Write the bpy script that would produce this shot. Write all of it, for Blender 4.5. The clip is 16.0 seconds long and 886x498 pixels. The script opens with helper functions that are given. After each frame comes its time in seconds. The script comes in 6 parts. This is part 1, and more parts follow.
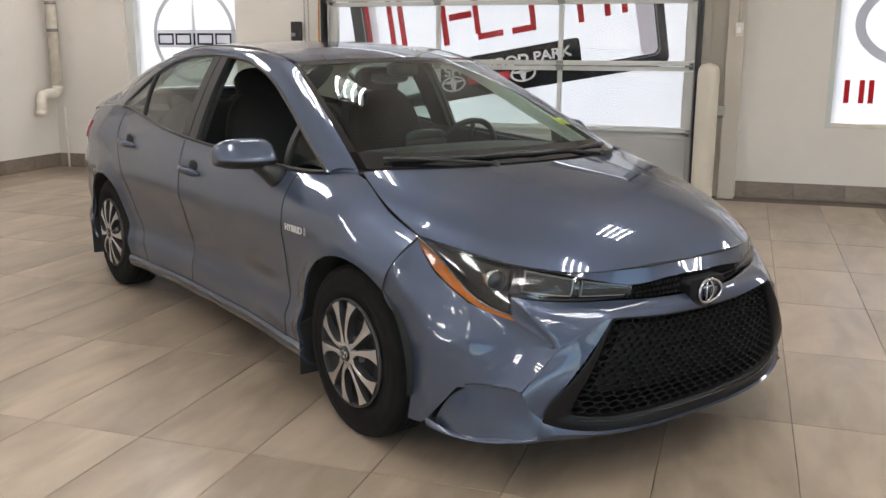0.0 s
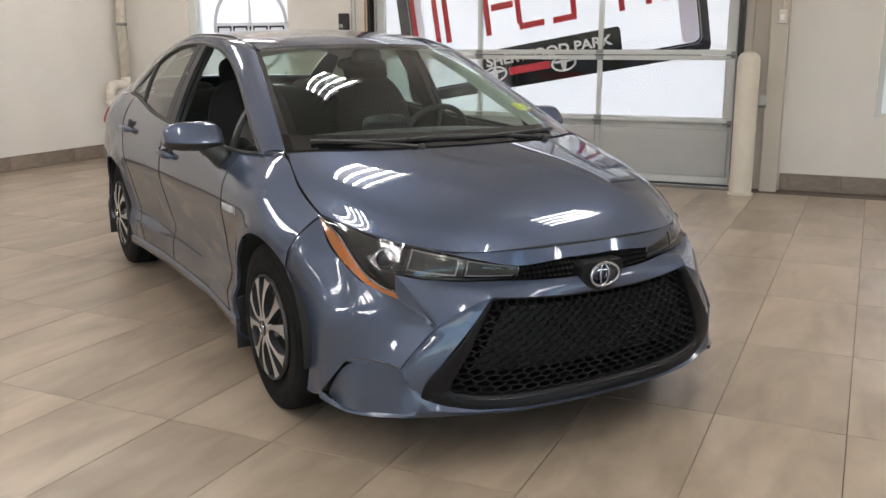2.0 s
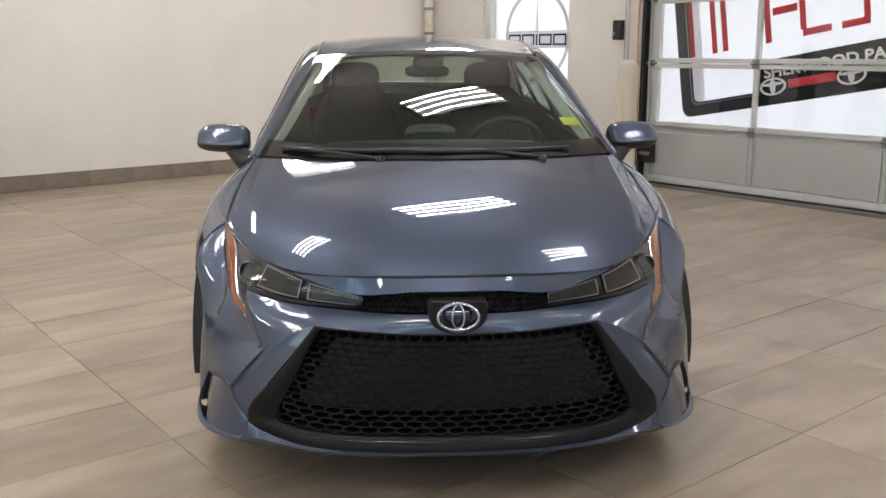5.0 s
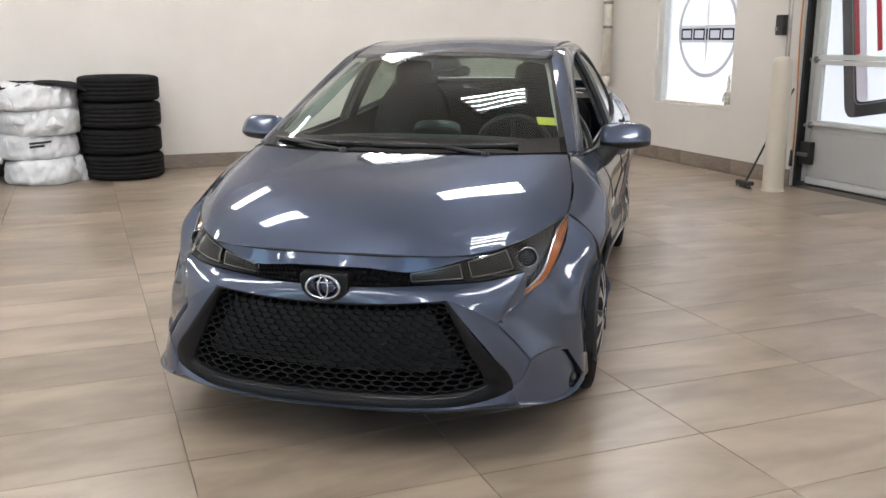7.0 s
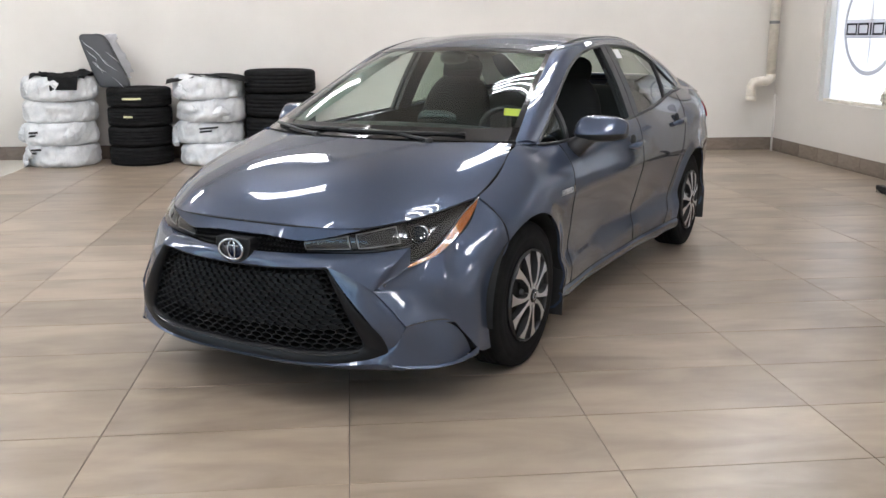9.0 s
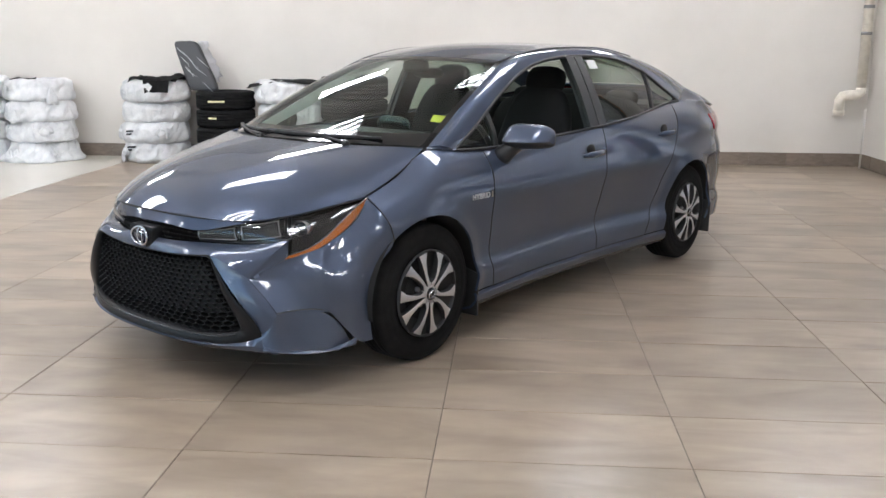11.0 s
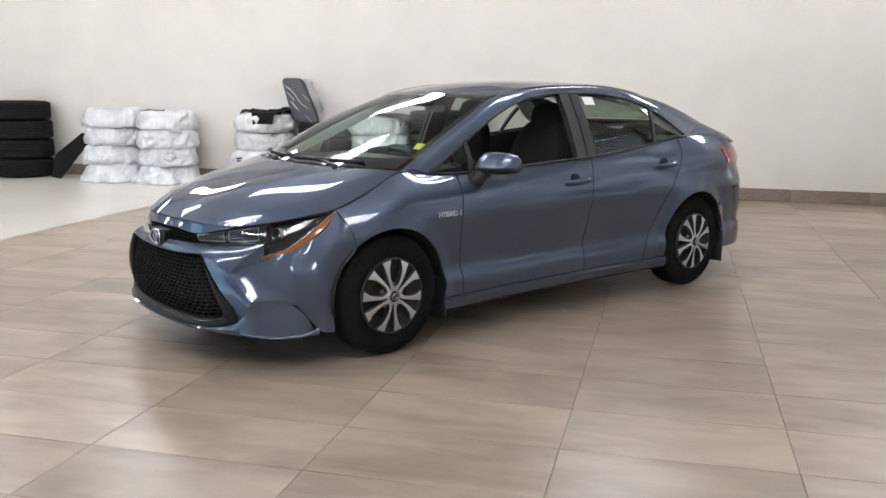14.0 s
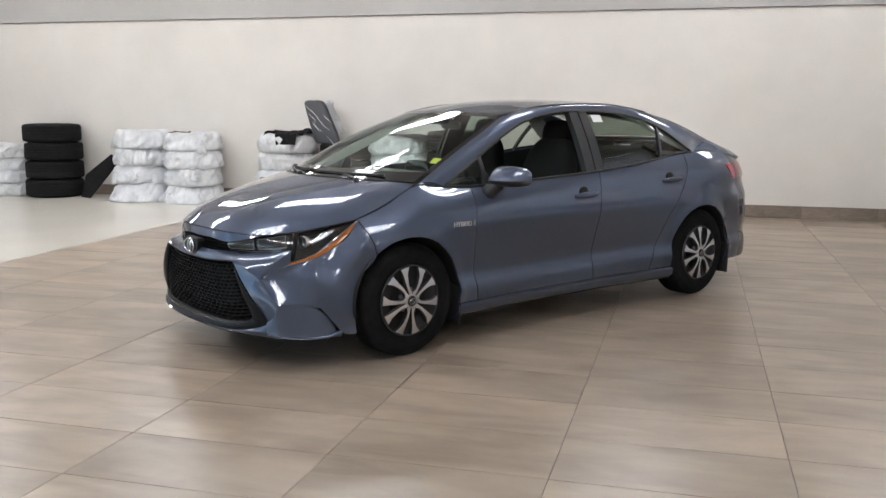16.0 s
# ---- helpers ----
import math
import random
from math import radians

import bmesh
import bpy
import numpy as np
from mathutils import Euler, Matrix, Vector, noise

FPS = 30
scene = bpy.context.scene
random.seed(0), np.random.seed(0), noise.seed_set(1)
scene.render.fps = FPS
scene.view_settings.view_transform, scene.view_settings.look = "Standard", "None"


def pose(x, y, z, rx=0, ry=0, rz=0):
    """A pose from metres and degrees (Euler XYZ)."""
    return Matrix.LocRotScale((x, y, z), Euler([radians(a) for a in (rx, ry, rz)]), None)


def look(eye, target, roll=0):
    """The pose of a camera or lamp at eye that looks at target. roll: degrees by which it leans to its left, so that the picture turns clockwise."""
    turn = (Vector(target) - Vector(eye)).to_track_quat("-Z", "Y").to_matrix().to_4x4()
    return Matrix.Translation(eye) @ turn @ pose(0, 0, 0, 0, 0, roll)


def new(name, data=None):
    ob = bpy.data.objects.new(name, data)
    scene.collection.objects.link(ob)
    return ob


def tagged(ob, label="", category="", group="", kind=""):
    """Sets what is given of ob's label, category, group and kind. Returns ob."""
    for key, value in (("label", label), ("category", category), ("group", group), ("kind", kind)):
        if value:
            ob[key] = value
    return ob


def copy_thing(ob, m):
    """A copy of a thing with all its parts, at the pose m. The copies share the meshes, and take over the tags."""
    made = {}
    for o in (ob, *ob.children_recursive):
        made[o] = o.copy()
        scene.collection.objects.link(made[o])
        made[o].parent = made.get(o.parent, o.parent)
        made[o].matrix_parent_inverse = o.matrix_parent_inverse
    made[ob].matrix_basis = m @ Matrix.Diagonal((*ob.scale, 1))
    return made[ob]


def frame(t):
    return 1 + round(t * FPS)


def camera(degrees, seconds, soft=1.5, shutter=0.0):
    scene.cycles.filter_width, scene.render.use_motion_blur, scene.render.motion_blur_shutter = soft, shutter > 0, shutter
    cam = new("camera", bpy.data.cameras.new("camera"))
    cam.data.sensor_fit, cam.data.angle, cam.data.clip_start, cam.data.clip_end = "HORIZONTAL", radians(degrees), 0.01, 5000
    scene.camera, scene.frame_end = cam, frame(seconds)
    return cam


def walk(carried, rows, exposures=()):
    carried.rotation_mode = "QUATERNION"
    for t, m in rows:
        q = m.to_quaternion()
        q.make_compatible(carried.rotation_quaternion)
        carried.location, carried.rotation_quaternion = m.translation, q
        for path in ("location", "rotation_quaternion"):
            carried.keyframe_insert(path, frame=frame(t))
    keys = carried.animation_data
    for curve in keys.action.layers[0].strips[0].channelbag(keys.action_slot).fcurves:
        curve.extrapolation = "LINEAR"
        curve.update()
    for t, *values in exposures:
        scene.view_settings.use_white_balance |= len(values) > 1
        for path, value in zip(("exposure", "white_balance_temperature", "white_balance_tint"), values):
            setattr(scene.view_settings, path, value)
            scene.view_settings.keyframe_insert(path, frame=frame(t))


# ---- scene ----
cam = camera(52.0, 16.0)
PATH = [
    (0, (1.9, -4.327, 1.39), (1.292, -2.471, 0.957), 0.2),
    (0.5, (1.94, -4.351, 1.372), (1.334, -2.495, 0.939), 0.0),
    (1, (2.097, -4.329, 1.376), (1.467, -2.481, 0.943), -0.3),
    (1.5, (2.391, -4.279, 1.386), (1.645, -2.474, 0.953), -0.3),
    (2, (2.583, -4.139, 1.357), (1.757, -2.373, 0.911), -0.2),
    (2.5, (2.74, -3.876, 1.37), (1.791, -2.174, 0.922), -0.2),
    (3, (2.935, -3.717, 1.347), (1.847, -2.096, 0.911), -0.2),
    (3.5, (3.235, -3.558, 1.375), (2.028, -2.023, 0.94), -0.3),
    (4, (3.411, -3.324, 1.343), (2.121, -1.862, 0.897), -0.2),
    (4.5, (3.558, -3.045, 1.356), (2.141, -1.702, 0.916), -0.1),
    (4.7, (3.628, -2.966, 1.336), (2.162, -1.676, 0.904), -0.1),
    (6.8, (4.594, -2.07, 1.401), (2.804, -1.295, 0.956), 0.0),
    (7, (4.687, -1.983, 1.406), (2.875, -1.264, 0.957), 0.1),
    (7.5, (4.8, -1.667, 1.375), (2.941, -1.091, 0.913), -0.1),
    (8, (4.865, -1.338, 1.406), (2.965, -0.916, 0.947), 0.1),
    (8.5, (5.072, -1.082, 1.405), (3.142, -0.804, 0.957), 0.0),
    (9, (5.294, -0.817, 1.395), (3.356, -0.619, 0.941), -0.1),
    (9.5, (5.367, -0.462, 1.41), (3.423, -0.372, 0.947), -0.2),
    (9.7, (5.378, -0.35, 1.405), (3.433, -0.299, 0.942), -0.1),
    (11.8, (5.82, 0.658, 1.402), (3.886, 0.354, 0.996), 0.4),
    (12, (5.925, 0.744, 1.416), (3.997, 0.391, 1.017), 0.4),
    (12.5, (6.009, 0.928, 1.406), (4.094, 0.514, 1.004), 0.2),
    (13, (5.946, 1.111, 1.423), (4.038, 0.667, 1.022), 0.3),
    (13.5, (5.956, 1.237, 1.433), (4.053, 0.758, 1.047), 0.4),
    (14, (5.986, 1.301, 1.411), (4.078, 0.823, 1.049), 0.6),
    (14.5, (6.138, 1.314, 1.411), (4.238, 0.799, 1.058), 0.6),
    (15, (6.349, 1.332, 1.417), (4.448, 0.809, 1.078), 0.5),
    (15.5, (6.371, 1.377, 1.42), (4.468, 0.853, 1.095), 0.3),
    (16, (6.283, 1.4, 1.383), (4.377, 0.879, 1.07), 0.3),
]
walk(cam, [(t, look(eye, target, roll)) for t, eye, target, roll in PATH],
     exposures=((0.0, -0.02, 6580, 10), (4.5, -0.04, 6600, 10), (7.0, 0.09, 6330, 10), (9.0, 0.13, 6150, 10), (12.5, 0.18, 6050, 10), (13.2, 0.11, 6060, 10), (14.3, 0.10, 6080, 10), (15.2, 0.03, 6130, 10), (16.0, -0.08, 6170, 10)))

# ---- world, light ----
world = bpy.data.worlds.new("world")
scene.world = world
world.use_nodes = True
sky = world.node_tree.nodes.new("ShaderNodeTexSky")
sky.sky_type, sky.sun_disc = "NISHITA", False
sky.sun_elevation, sky.sun_rotation = radians(40), radians(-20)
world.node_tree.links.new(sky.outputs["Color"], world.node_tree.nodes["Background"].inputs["Color"])
world.node_tree.nodes["Background"].inputs["Strength"].default_value = 0.5
sun = new("sun", bpy.data.lights.new("sun", "SUN"))
sun.data.energy, sun.data.angle, sun.data.color = 2.0, radians(0.5), (1.0, 0.97, 0.93)
sun.matrix_basis = look((-8, 22, 19.6), (0, 0, 0))
TUBE_POWER = 45.0

# ---- materials ----


class Mat:
    """A small builder for node materials."""

    def __init__(self, name, colour=(0.5, 0.5, 0.5), rough=0.5, metal=0.0, **more):
        self.mat = bpy.data.materials.new(name)
        self.mat.use_nodes = True
        self.nodes, self.links = self.mat.node_tree.nodes, self.mat.node_tree.links
        self.bsdf = self.nodes["Principled BSDF"]
        self.set("Base Color", (*colour, 1)), self.set("Roughness", rough), self.set("Metallic", metal)
        for key, value in more.items():
            self.set(key.replace("_", " "), value)
        self.place = self.nodes.new("ShaderNodeTexCoord").outputs["Object"]

    def set(self, key, value):
        if hasattr(value, "is_linked"):
            self.links.new(value, self.bsdf.inputs[key])
        else:
            self.bsdf.inputs[key].default_value = value

    def noise(self, scale, detail=4.0, rough=0.55, stretch=(1, 1, 1), distort=0.0):
        m = self.nodes.new("ShaderNodeMapping")
        m.inputs["Scale"].default_value = stretch
        m.inputs["Location"].default_value = (0.31, 0.17, 0.37)
        self.links.new(self.place, m.inputs["Vector"])
        n = self.nodes.new("ShaderNodeTexNoise")
        n.inputs["Scale"].default_value, n.inputs["Detail"].default_value = scale, detail
        n.inputs["Roughness"].default_value, n.inputs["Distortion"].default_value = rough, distort
        self.links.new(m.outputs["Vector"], n.inputs["Vector"])
        self.last_map = m
        return n.outputs["Fac"]

    def ramp(self, fac, *stops):
        r = self.nodes.new("ShaderNodeValToRGB")
        while len(r.color_ramp.elements) < len(stops):
            r.color_ramp.elements.new(0.5)
        for e, (p, c) in zip(r.color_ramp.elements, stops):
            e.position, e.color = p, (*c, 1) if isinstance(c, tuple) else (c, c, c, 1)
        self.links.new(fac, r.inputs["Fac"])
        return r.outputs["Color"]

    def mix(self, a, b, fac, kind="MIX"):
        n = self.nodes.new("ShaderNodeMix")
        n.data_type, n.blend_type = "RGBA", kind
        for key, value in (("Factor", fac), (6, a), (7, b)):
            if hasattr(value, "is_linked"):
                self.links.new(value, n.inputs[key])
            else:
                n.inputs[key].default_value = (*value, 1) if isinstance(value, tuple) else value
        return n.outputs[2]

    def bump(self, height, strength=0.2, distance=0.01):
        b = self.nodes.new("ShaderNodeBump")
        b.inputs["Strength"].default_value, b.inputs["Distance"].default_value = strength, distance
        self.links.new(height, b.inputs["Height"])
        self.links.new(b.outputs["Normal"], self.bsdf.inputs["Normal"])

    def random(self):
        return self.nodes.new("ShaderNodeObjectInfo").outputs["Random"]


def wall_paint(name, colour):
    m = Mat(name, colour, 0.65)
    c = m.ramp(m.noise(1.2, 5), (0.3, tuple(v * 0.95 for v in colour)), (0.7, tuple(min(1, v * 1.04) for v in colour)))
    m.set("Base Color", c)
    m.bump(m.noise(220, 3), 0.12, 0.002)
    return m.mat


def tile_material():
    m = Mat("taupe_porcelain", (0.3, 0.25, 0.2), 0.3)
    shift = m.nodes.new("ShaderNodeVectorMath")
    shift.operation = "SCALE"
    shift.inputs[0].default_value = (37.0, 53.0, 11.0)
    m.links.new(m.random(), shift.inputs["Scale"])
    grain = m.noise(1.6, 5, 0.5, (1.9, 0.75, 1), 0.7)
    m.links.new(shift.outputs["Vector"], m.last_map.inputs["Location"])
    clouds = m.noise(2.0, 4, 0.55, (1.6, 0.7, 1), 0.5)
    m.links.new(shift.outputs["Vector"], m.last_map.inputs["Location"])
    veins = m.noise(2.6, 4, 0.5, (2.4, 0.5, 1), 1.0)
    m.links.new(shift.outputs["Vector"], m.last_map.inputs["Location"])
    base = m.ramp(grain, (0.2, (0.225, 0.174, 0.128)), (0.5, (0.336, 0.270, 0.207)), (0.8, (0.430, 0.356, 0.280)))
    tint = m.ramp(clouds, (0.25, (0.82, 0.815, 0.805)), (0.75, (1.14, 1.14, 1.13)))
    fine = m.ramp(veins, (0.25, (0.78, 0.77, 0.755)), (0.5, (1.0, 1.0, 1.0)), (0.75, (1.10, 1.10, 1.10)))
    each = m.ramp(m.random(), (0.0, (0.86, 0.86, 0.855)), (1.0, (1.08, 1.075, 1.065)))
    stone = m.mix(m.mix(base, tint, 1.0, "MULTIPLY"), fine, 1.0, "MULTIPLY")
    m.set("Base Color", m.mix(stone, each, 1.0, "MULTIPLY"))
    return m.mat


def cream_material():
    m = Mat("cream_porcelain", (0.62, 0.56, 0.46), 0.25)
    m.set("Base Color", m.ramp(m.noise(0.9, 3, 0.5), (0.3, (0.64, 0.60, 0.525)), (0.7, (0.69, 0.655, 0.58))))
    return m.mat


def skirting_material():
    m = Mat("skirting_porcelain", (0.22, 0.17, 0.13), 0.35)
    base = m.ramp(m.noise(4, 6, 0.6, (1.5, 1.5, 4), 0.6), (0.3, (0.155, 0.122, 0.096)), (0.7, (0.24, 0.195, 0.158)))
    m.set("Base Color", m.mix(base, m.ramp(m.random(), (0, 0.85), (1, 1.1)), 1.0, "MULTIPLY"))
    return m.mat


def paint_material():
    m = Mat("grey_blue_metallic_paint", (0.1, 0.125, 0.175), 0.38, 0.6, Specular_IOR_Level=0.25, Specular_Tint=(0.12, 0.13, 0.15, 1), Coat_Weight=1.0, Coat_Roughness=0.012, Coat_IOR=1.56)
    flake = m.noise(900, 2, 0.5)
    m.set("Base Color", m.ramp(flake, (0.3, (0.054, 0.070, 0.110)), (0.7, (0.080, 0.102, 0.155))))
    return m.mat


def rubber_material():
    m = Mat("tyre_rubber", (0.016, 0.016, 0.017), 0.85, Specular_IOR_Level=0.15)
    m.set("Base Color", m.ramp(m.noise(14, 5), (0.3, (0.006, 0.006, 0.0065)), (0.7, (0.013, 0.0125, 0.0125))))
    m.bump(m.noise(160, 3), 0.2, 0.002)
    return m.mat


def plastic_material(name, colour, rough, grain=240, mottle=0.12, size=12):
    m = Mat(name, colour, rough)
    m.set("Base Color", m.ramp(m.noise(size, 4), (0.3, tuple(v * (1 - mottle) for v in colour)), (0.7, tuple(v * (1 + mottle) for v in colour))))
    if grain:
        m.bump(m.noise(grain, 2), 0.15, 0.001)
    return m.mat


def glass_material(name, tint, rough=0.0):
    """A thin pane: it shows what lies behind it in its tint and mirrors at a slant."""
    m = Mat(name)
    clear, gloss, mixer, edge, curve, lift = (m.nodes.new(k) for k in ("ShaderNodeBsdfTransparent", "ShaderNodeBsdfGlossy", "ShaderNodeMixShader", "ShaderNodeLayerWeight", "ShaderNodeMath", "ShaderNodeMath"))
    clear.inputs["Color"].default_value = (*tint, 1)
    gloss.inputs["Roughness"].default_value = rough
    edge.inputs["Blend"].default_value = 0.5
    curve.operation, curve.inputs[1].default_value = "POWER", 4.5
    lift.operation, lift.inputs[1].default_value, lift.inputs[2].default_value = "MULTIPLY_ADD", 0.93, 0.06
    m.links.new(edge.outputs["Facing"], curve.inputs[0])
    m.links.new(curve.outputs["Value"], lift.inputs[0])
    m.links.new(lift.outputs["Value"], mixer.inputs["Fac"])
    m.links.new(clear.outputs["BSDF"], mixer.inputs[1])
    m.links.new(gloss.outputs["BSDF"], mixer.inputs[2])
    m.links.new(mixer.outputs["Shader"], m.nodes["Material Output"].inputs["Surface"])
    return m.mat


def film_material(name, colour):
    """White printed film that daylight from outside shines through."""
    m = Mat(name, colour, 0.5)
    through_, mixer = m.nodes.new("ShaderNodeBsdfTranslucent"), m.nodes.new("ShaderNodeMixShader")
    through_.inputs["Color"].default_value = (*colour, 1)
    mixer.inputs["Fac"].default_value = 0.75
    m.links.new(m.bsdf.outputs["BSDF"], mixer.inputs[1])
    m.links.new(through_.outputs["BSDF"], mixer.inputs[2])
    m.links.new(mixer.outputs["Shader"], m.nodes["Material Output"].inputs["Surface"])
    return m.mat


def glow_material(name, colour, power):
    m = Mat(name, (0.9, 0.9, 0.9), 0.4)
    m.set("Emission Color", (*colour, 1)), m.set("Emission Strength", power)
    return m.mat


def bag_material():
    m = Mat("white_plastic_bag", (0.75, 0.75, 0.75), 0.34)
    thin = m.ramp(m.noise(4.5, 5, 0.6), (0.30, (0.53, 0.54, 0.56)), (0.52, (0.72, 0.725, 0.735)), (0.7, (0.83, 0.83, 0.83)))
    m.set("Base Color", thin)
    m.bump(m.noise(15, 5, 0.6, (1, 1, 0.7), 2.4), 0.75, 0.022)
    return m.mat


def metal_material(name, colour, rough, dull=0.15):
    m = Mat(name, colour, rough, 1.0)
    m.set("Roughness", m.ramp(m.noise(25, 4), (0.3, rough), (0.7, rough + dull)))
    return m.mat


WALL = wall_paint("warm_white_wall_paint", (0.64, 0.605, 0.56))
BAND = wall_paint("shaded_wall_grey", (0.4, 0.385, 0.365))
CEIL = wall_paint("ceiling_paint", (0.8, 0.79, 0.775))
POST = wall_paint("post_enamel", (0.5, 0.455, 0.39))
BOLLARD = plastic_material("bollard_sleeve", (0.6, 0.545, 0.455), 0.4, 240, 0.035, 3)
TILE, CREAM, SKIRT = tile_material(), cream_material(), skirting_material()
GROUT = wall_paint("grout", (0.13, 0.105, 0.085))
PAINT, RUBBER, BAG = paint_material(), rubber_material(), bag_material()
BLACK = plastic_material("black_plastic", (0.017, 0.017, 0.018), 0.45, 0)
DARK = plastic_material("dark_liner", (0.015, 0.015, 0.015), 0.85)
PIANO = Mat("gloss_black", (0.006, 0.006, 0.007), 0.08, 0, Coat_Weight=0.6).mat
GRILLE = Mat("grille_black", (0.011, 0.011, 0.0115), 0.5, Specular_IOR_Level=0.16).mat
EMBLEM = metal_material("emblem_chrome", (0.5, 0.51, 0.53), 0.1, 0.05)
GRILLEFRAME = Mat("satin_black_frame", (0.011, 0.011, 0.012), 0.4, Specular_IOR_Level=0.18).mat
GREYPLAST = plastic_material("dark_grey_plastic", (0.035, 0.035, 0.037), 0.42)
CHROME = metal_material("chrome", (0.7, 0.71, 0.73), 0.06, 0.05)
SILVER = metal_material("silver_cover_paint", (0.6, 0.6, 0.61), 0.28, 0.08)
BADGE = Mat("bright_badge_chrome", (0.72, 0.73, 0.75), 0.45, 0.5).mat
ALU = plastic_material("satin_aluminium_enamel", (0.55, 0.56, 0.545), 0.35, 300, 0.04, 4)
STEELGREY = plastic_material("grey_steel_panel", (0.42, 0.42, 0.41), 0.42, 300, 0.03, 2)
TRAY = plastic_material("dull_tray_enamel", (0.1, 0.1, 0.1), 0.5)
AMBER = Mat("amber_reflector", (0.36, 0.10, 0.012), 0.15, 0, Coat_Weight=1.0).mat
RED = Mat("red_lamp_plastic", (0.36, 0.008, 0.018), 0.12, 0, Coat_Weight=0.5).mat
LENS = glass_material("clear_lamp_lens", (0.93, 0.94, 0.95))
SCREEN = glass_material("green_tinted_windscreen", (0.71, 0.83, 0.765))
PANE = glass_material("tinted_side_glass", (0.5, 0.56, 0.5))
FILM = film_material("white_window_film", (0.85, 0.85, 0.855))
FILMGREY = film_material("silver_print", (0.42, 0.42, 0.44))
FILMBLACK = film_material("black_print", (0.025, 0.025, 0.028))
FILMRED = film_material("red_print", (0.62, 0.045, 0.06))
SEAT = plastic_material("black_seat_cloth", (0.006, 0.006, 0.0065), 0.9, 0)
LINING = plastic_material("light_grey_lining", (0.72, 0.725, 0.70), 0.9, 0, 0.06)
WHITEPRINT = Mat("white_print", (0.92, 0.92, 0.92), 0.5).mat
REDPRINT = Mat("opaque_red_print", (0.7, 0.04, 0.06), 0.5).mat
BLUE = Mat("blue_badge_enamel", (0.008, 0.014, 0.055), 0.1, 0.3, Coat_Weight=1.0).mat
YELLOW = Mat("yellow_paper", (0.74, 0.70, 0.07), 0.6).mat
WHITE = Mat("white_paper", (0.85, 0.85, 0.85), 0.6).mat
IVORY = plastic_material("ivory_paint", (0.66, 0.61, 0.53), 0.4)
TUBE = glow_material("fluorescent_tube", (1.0, 0.98, 0.975), TUBE_POWER)
ORANGE = plastic_material("orange_cord", (0.5, 0.2, 0.05), 0.5)

# ---- mesh tools ----


def part(name, bm, material, parent=None, label="", smooth=True, category="", group="", kind=""):
    """Links a bmesh as one mesh object under a thing or part."""
    me = bpy.data.meshes.new(name)
    bm.to_mesh(me)
    bm.free()
    me.materials.append(material)
    if smooth:
        for p in me.polygons:
            p.use_smooth = True
    ob = new(name, me)
    ob.parent = parent
    return tagged(ob, label, category, group, kind)


def thing(name, label, category, m=None, group="", kind=""):
    ob = new(name)
    ob.empty_display_size = 0.1
    if m is not None:
        ob.matrix_basis = m
    return tagged(ob, label, category, group, kind)


def soften(ob, width=0.004, segments=2, angle=35):
    b = ob.modifiers.new("bevel", "BEVEL")
    b.width, b.segments, b.limit_method, b.angle_limit = width, segments, "ANGLE", radians(angle)
    ob.data.polygons.foreach_set("use_smooth", [True] * len(ob.data.polygons))
    n = ob.modifiers.new("normals", "WEIGHTED_NORMAL")
    n.keep_sharp = True
    return ob


def thicken(ob, depth):
    s = ob.modifiers.new("thickness", "SOLIDIFY")
    s.thickness, s.offset = depth, -1.0
    e = ob.modifiers.new("crisp_rims", "EDGE_SPLIT")
    e.split_angle = radians(42)
    return ob


def add_box(bm, x0, y0, z0, x1, y1, z1):
    v = [bm.verts.new(p) for p in ((x0, y0, z0), (x1, y0, z0), (x1, y1, z0), (x0, y1, z0), (x0, y0, z1), (x1, y0, z1), (x1, y1, z1), (x0, y1, z1))]
    for f in ((3, 2, 1, 0), (4, 5, 6, 7), (0, 1, 5, 4), (1, 2, 6, 5), (2, 3, 7, 6), (3, 0, 4, 7)):
        bm.faces.new([v[i] for i in f])


def box(*corners):
    bm = bmesh.new()
    add_box(bm, *corners)
    return bm


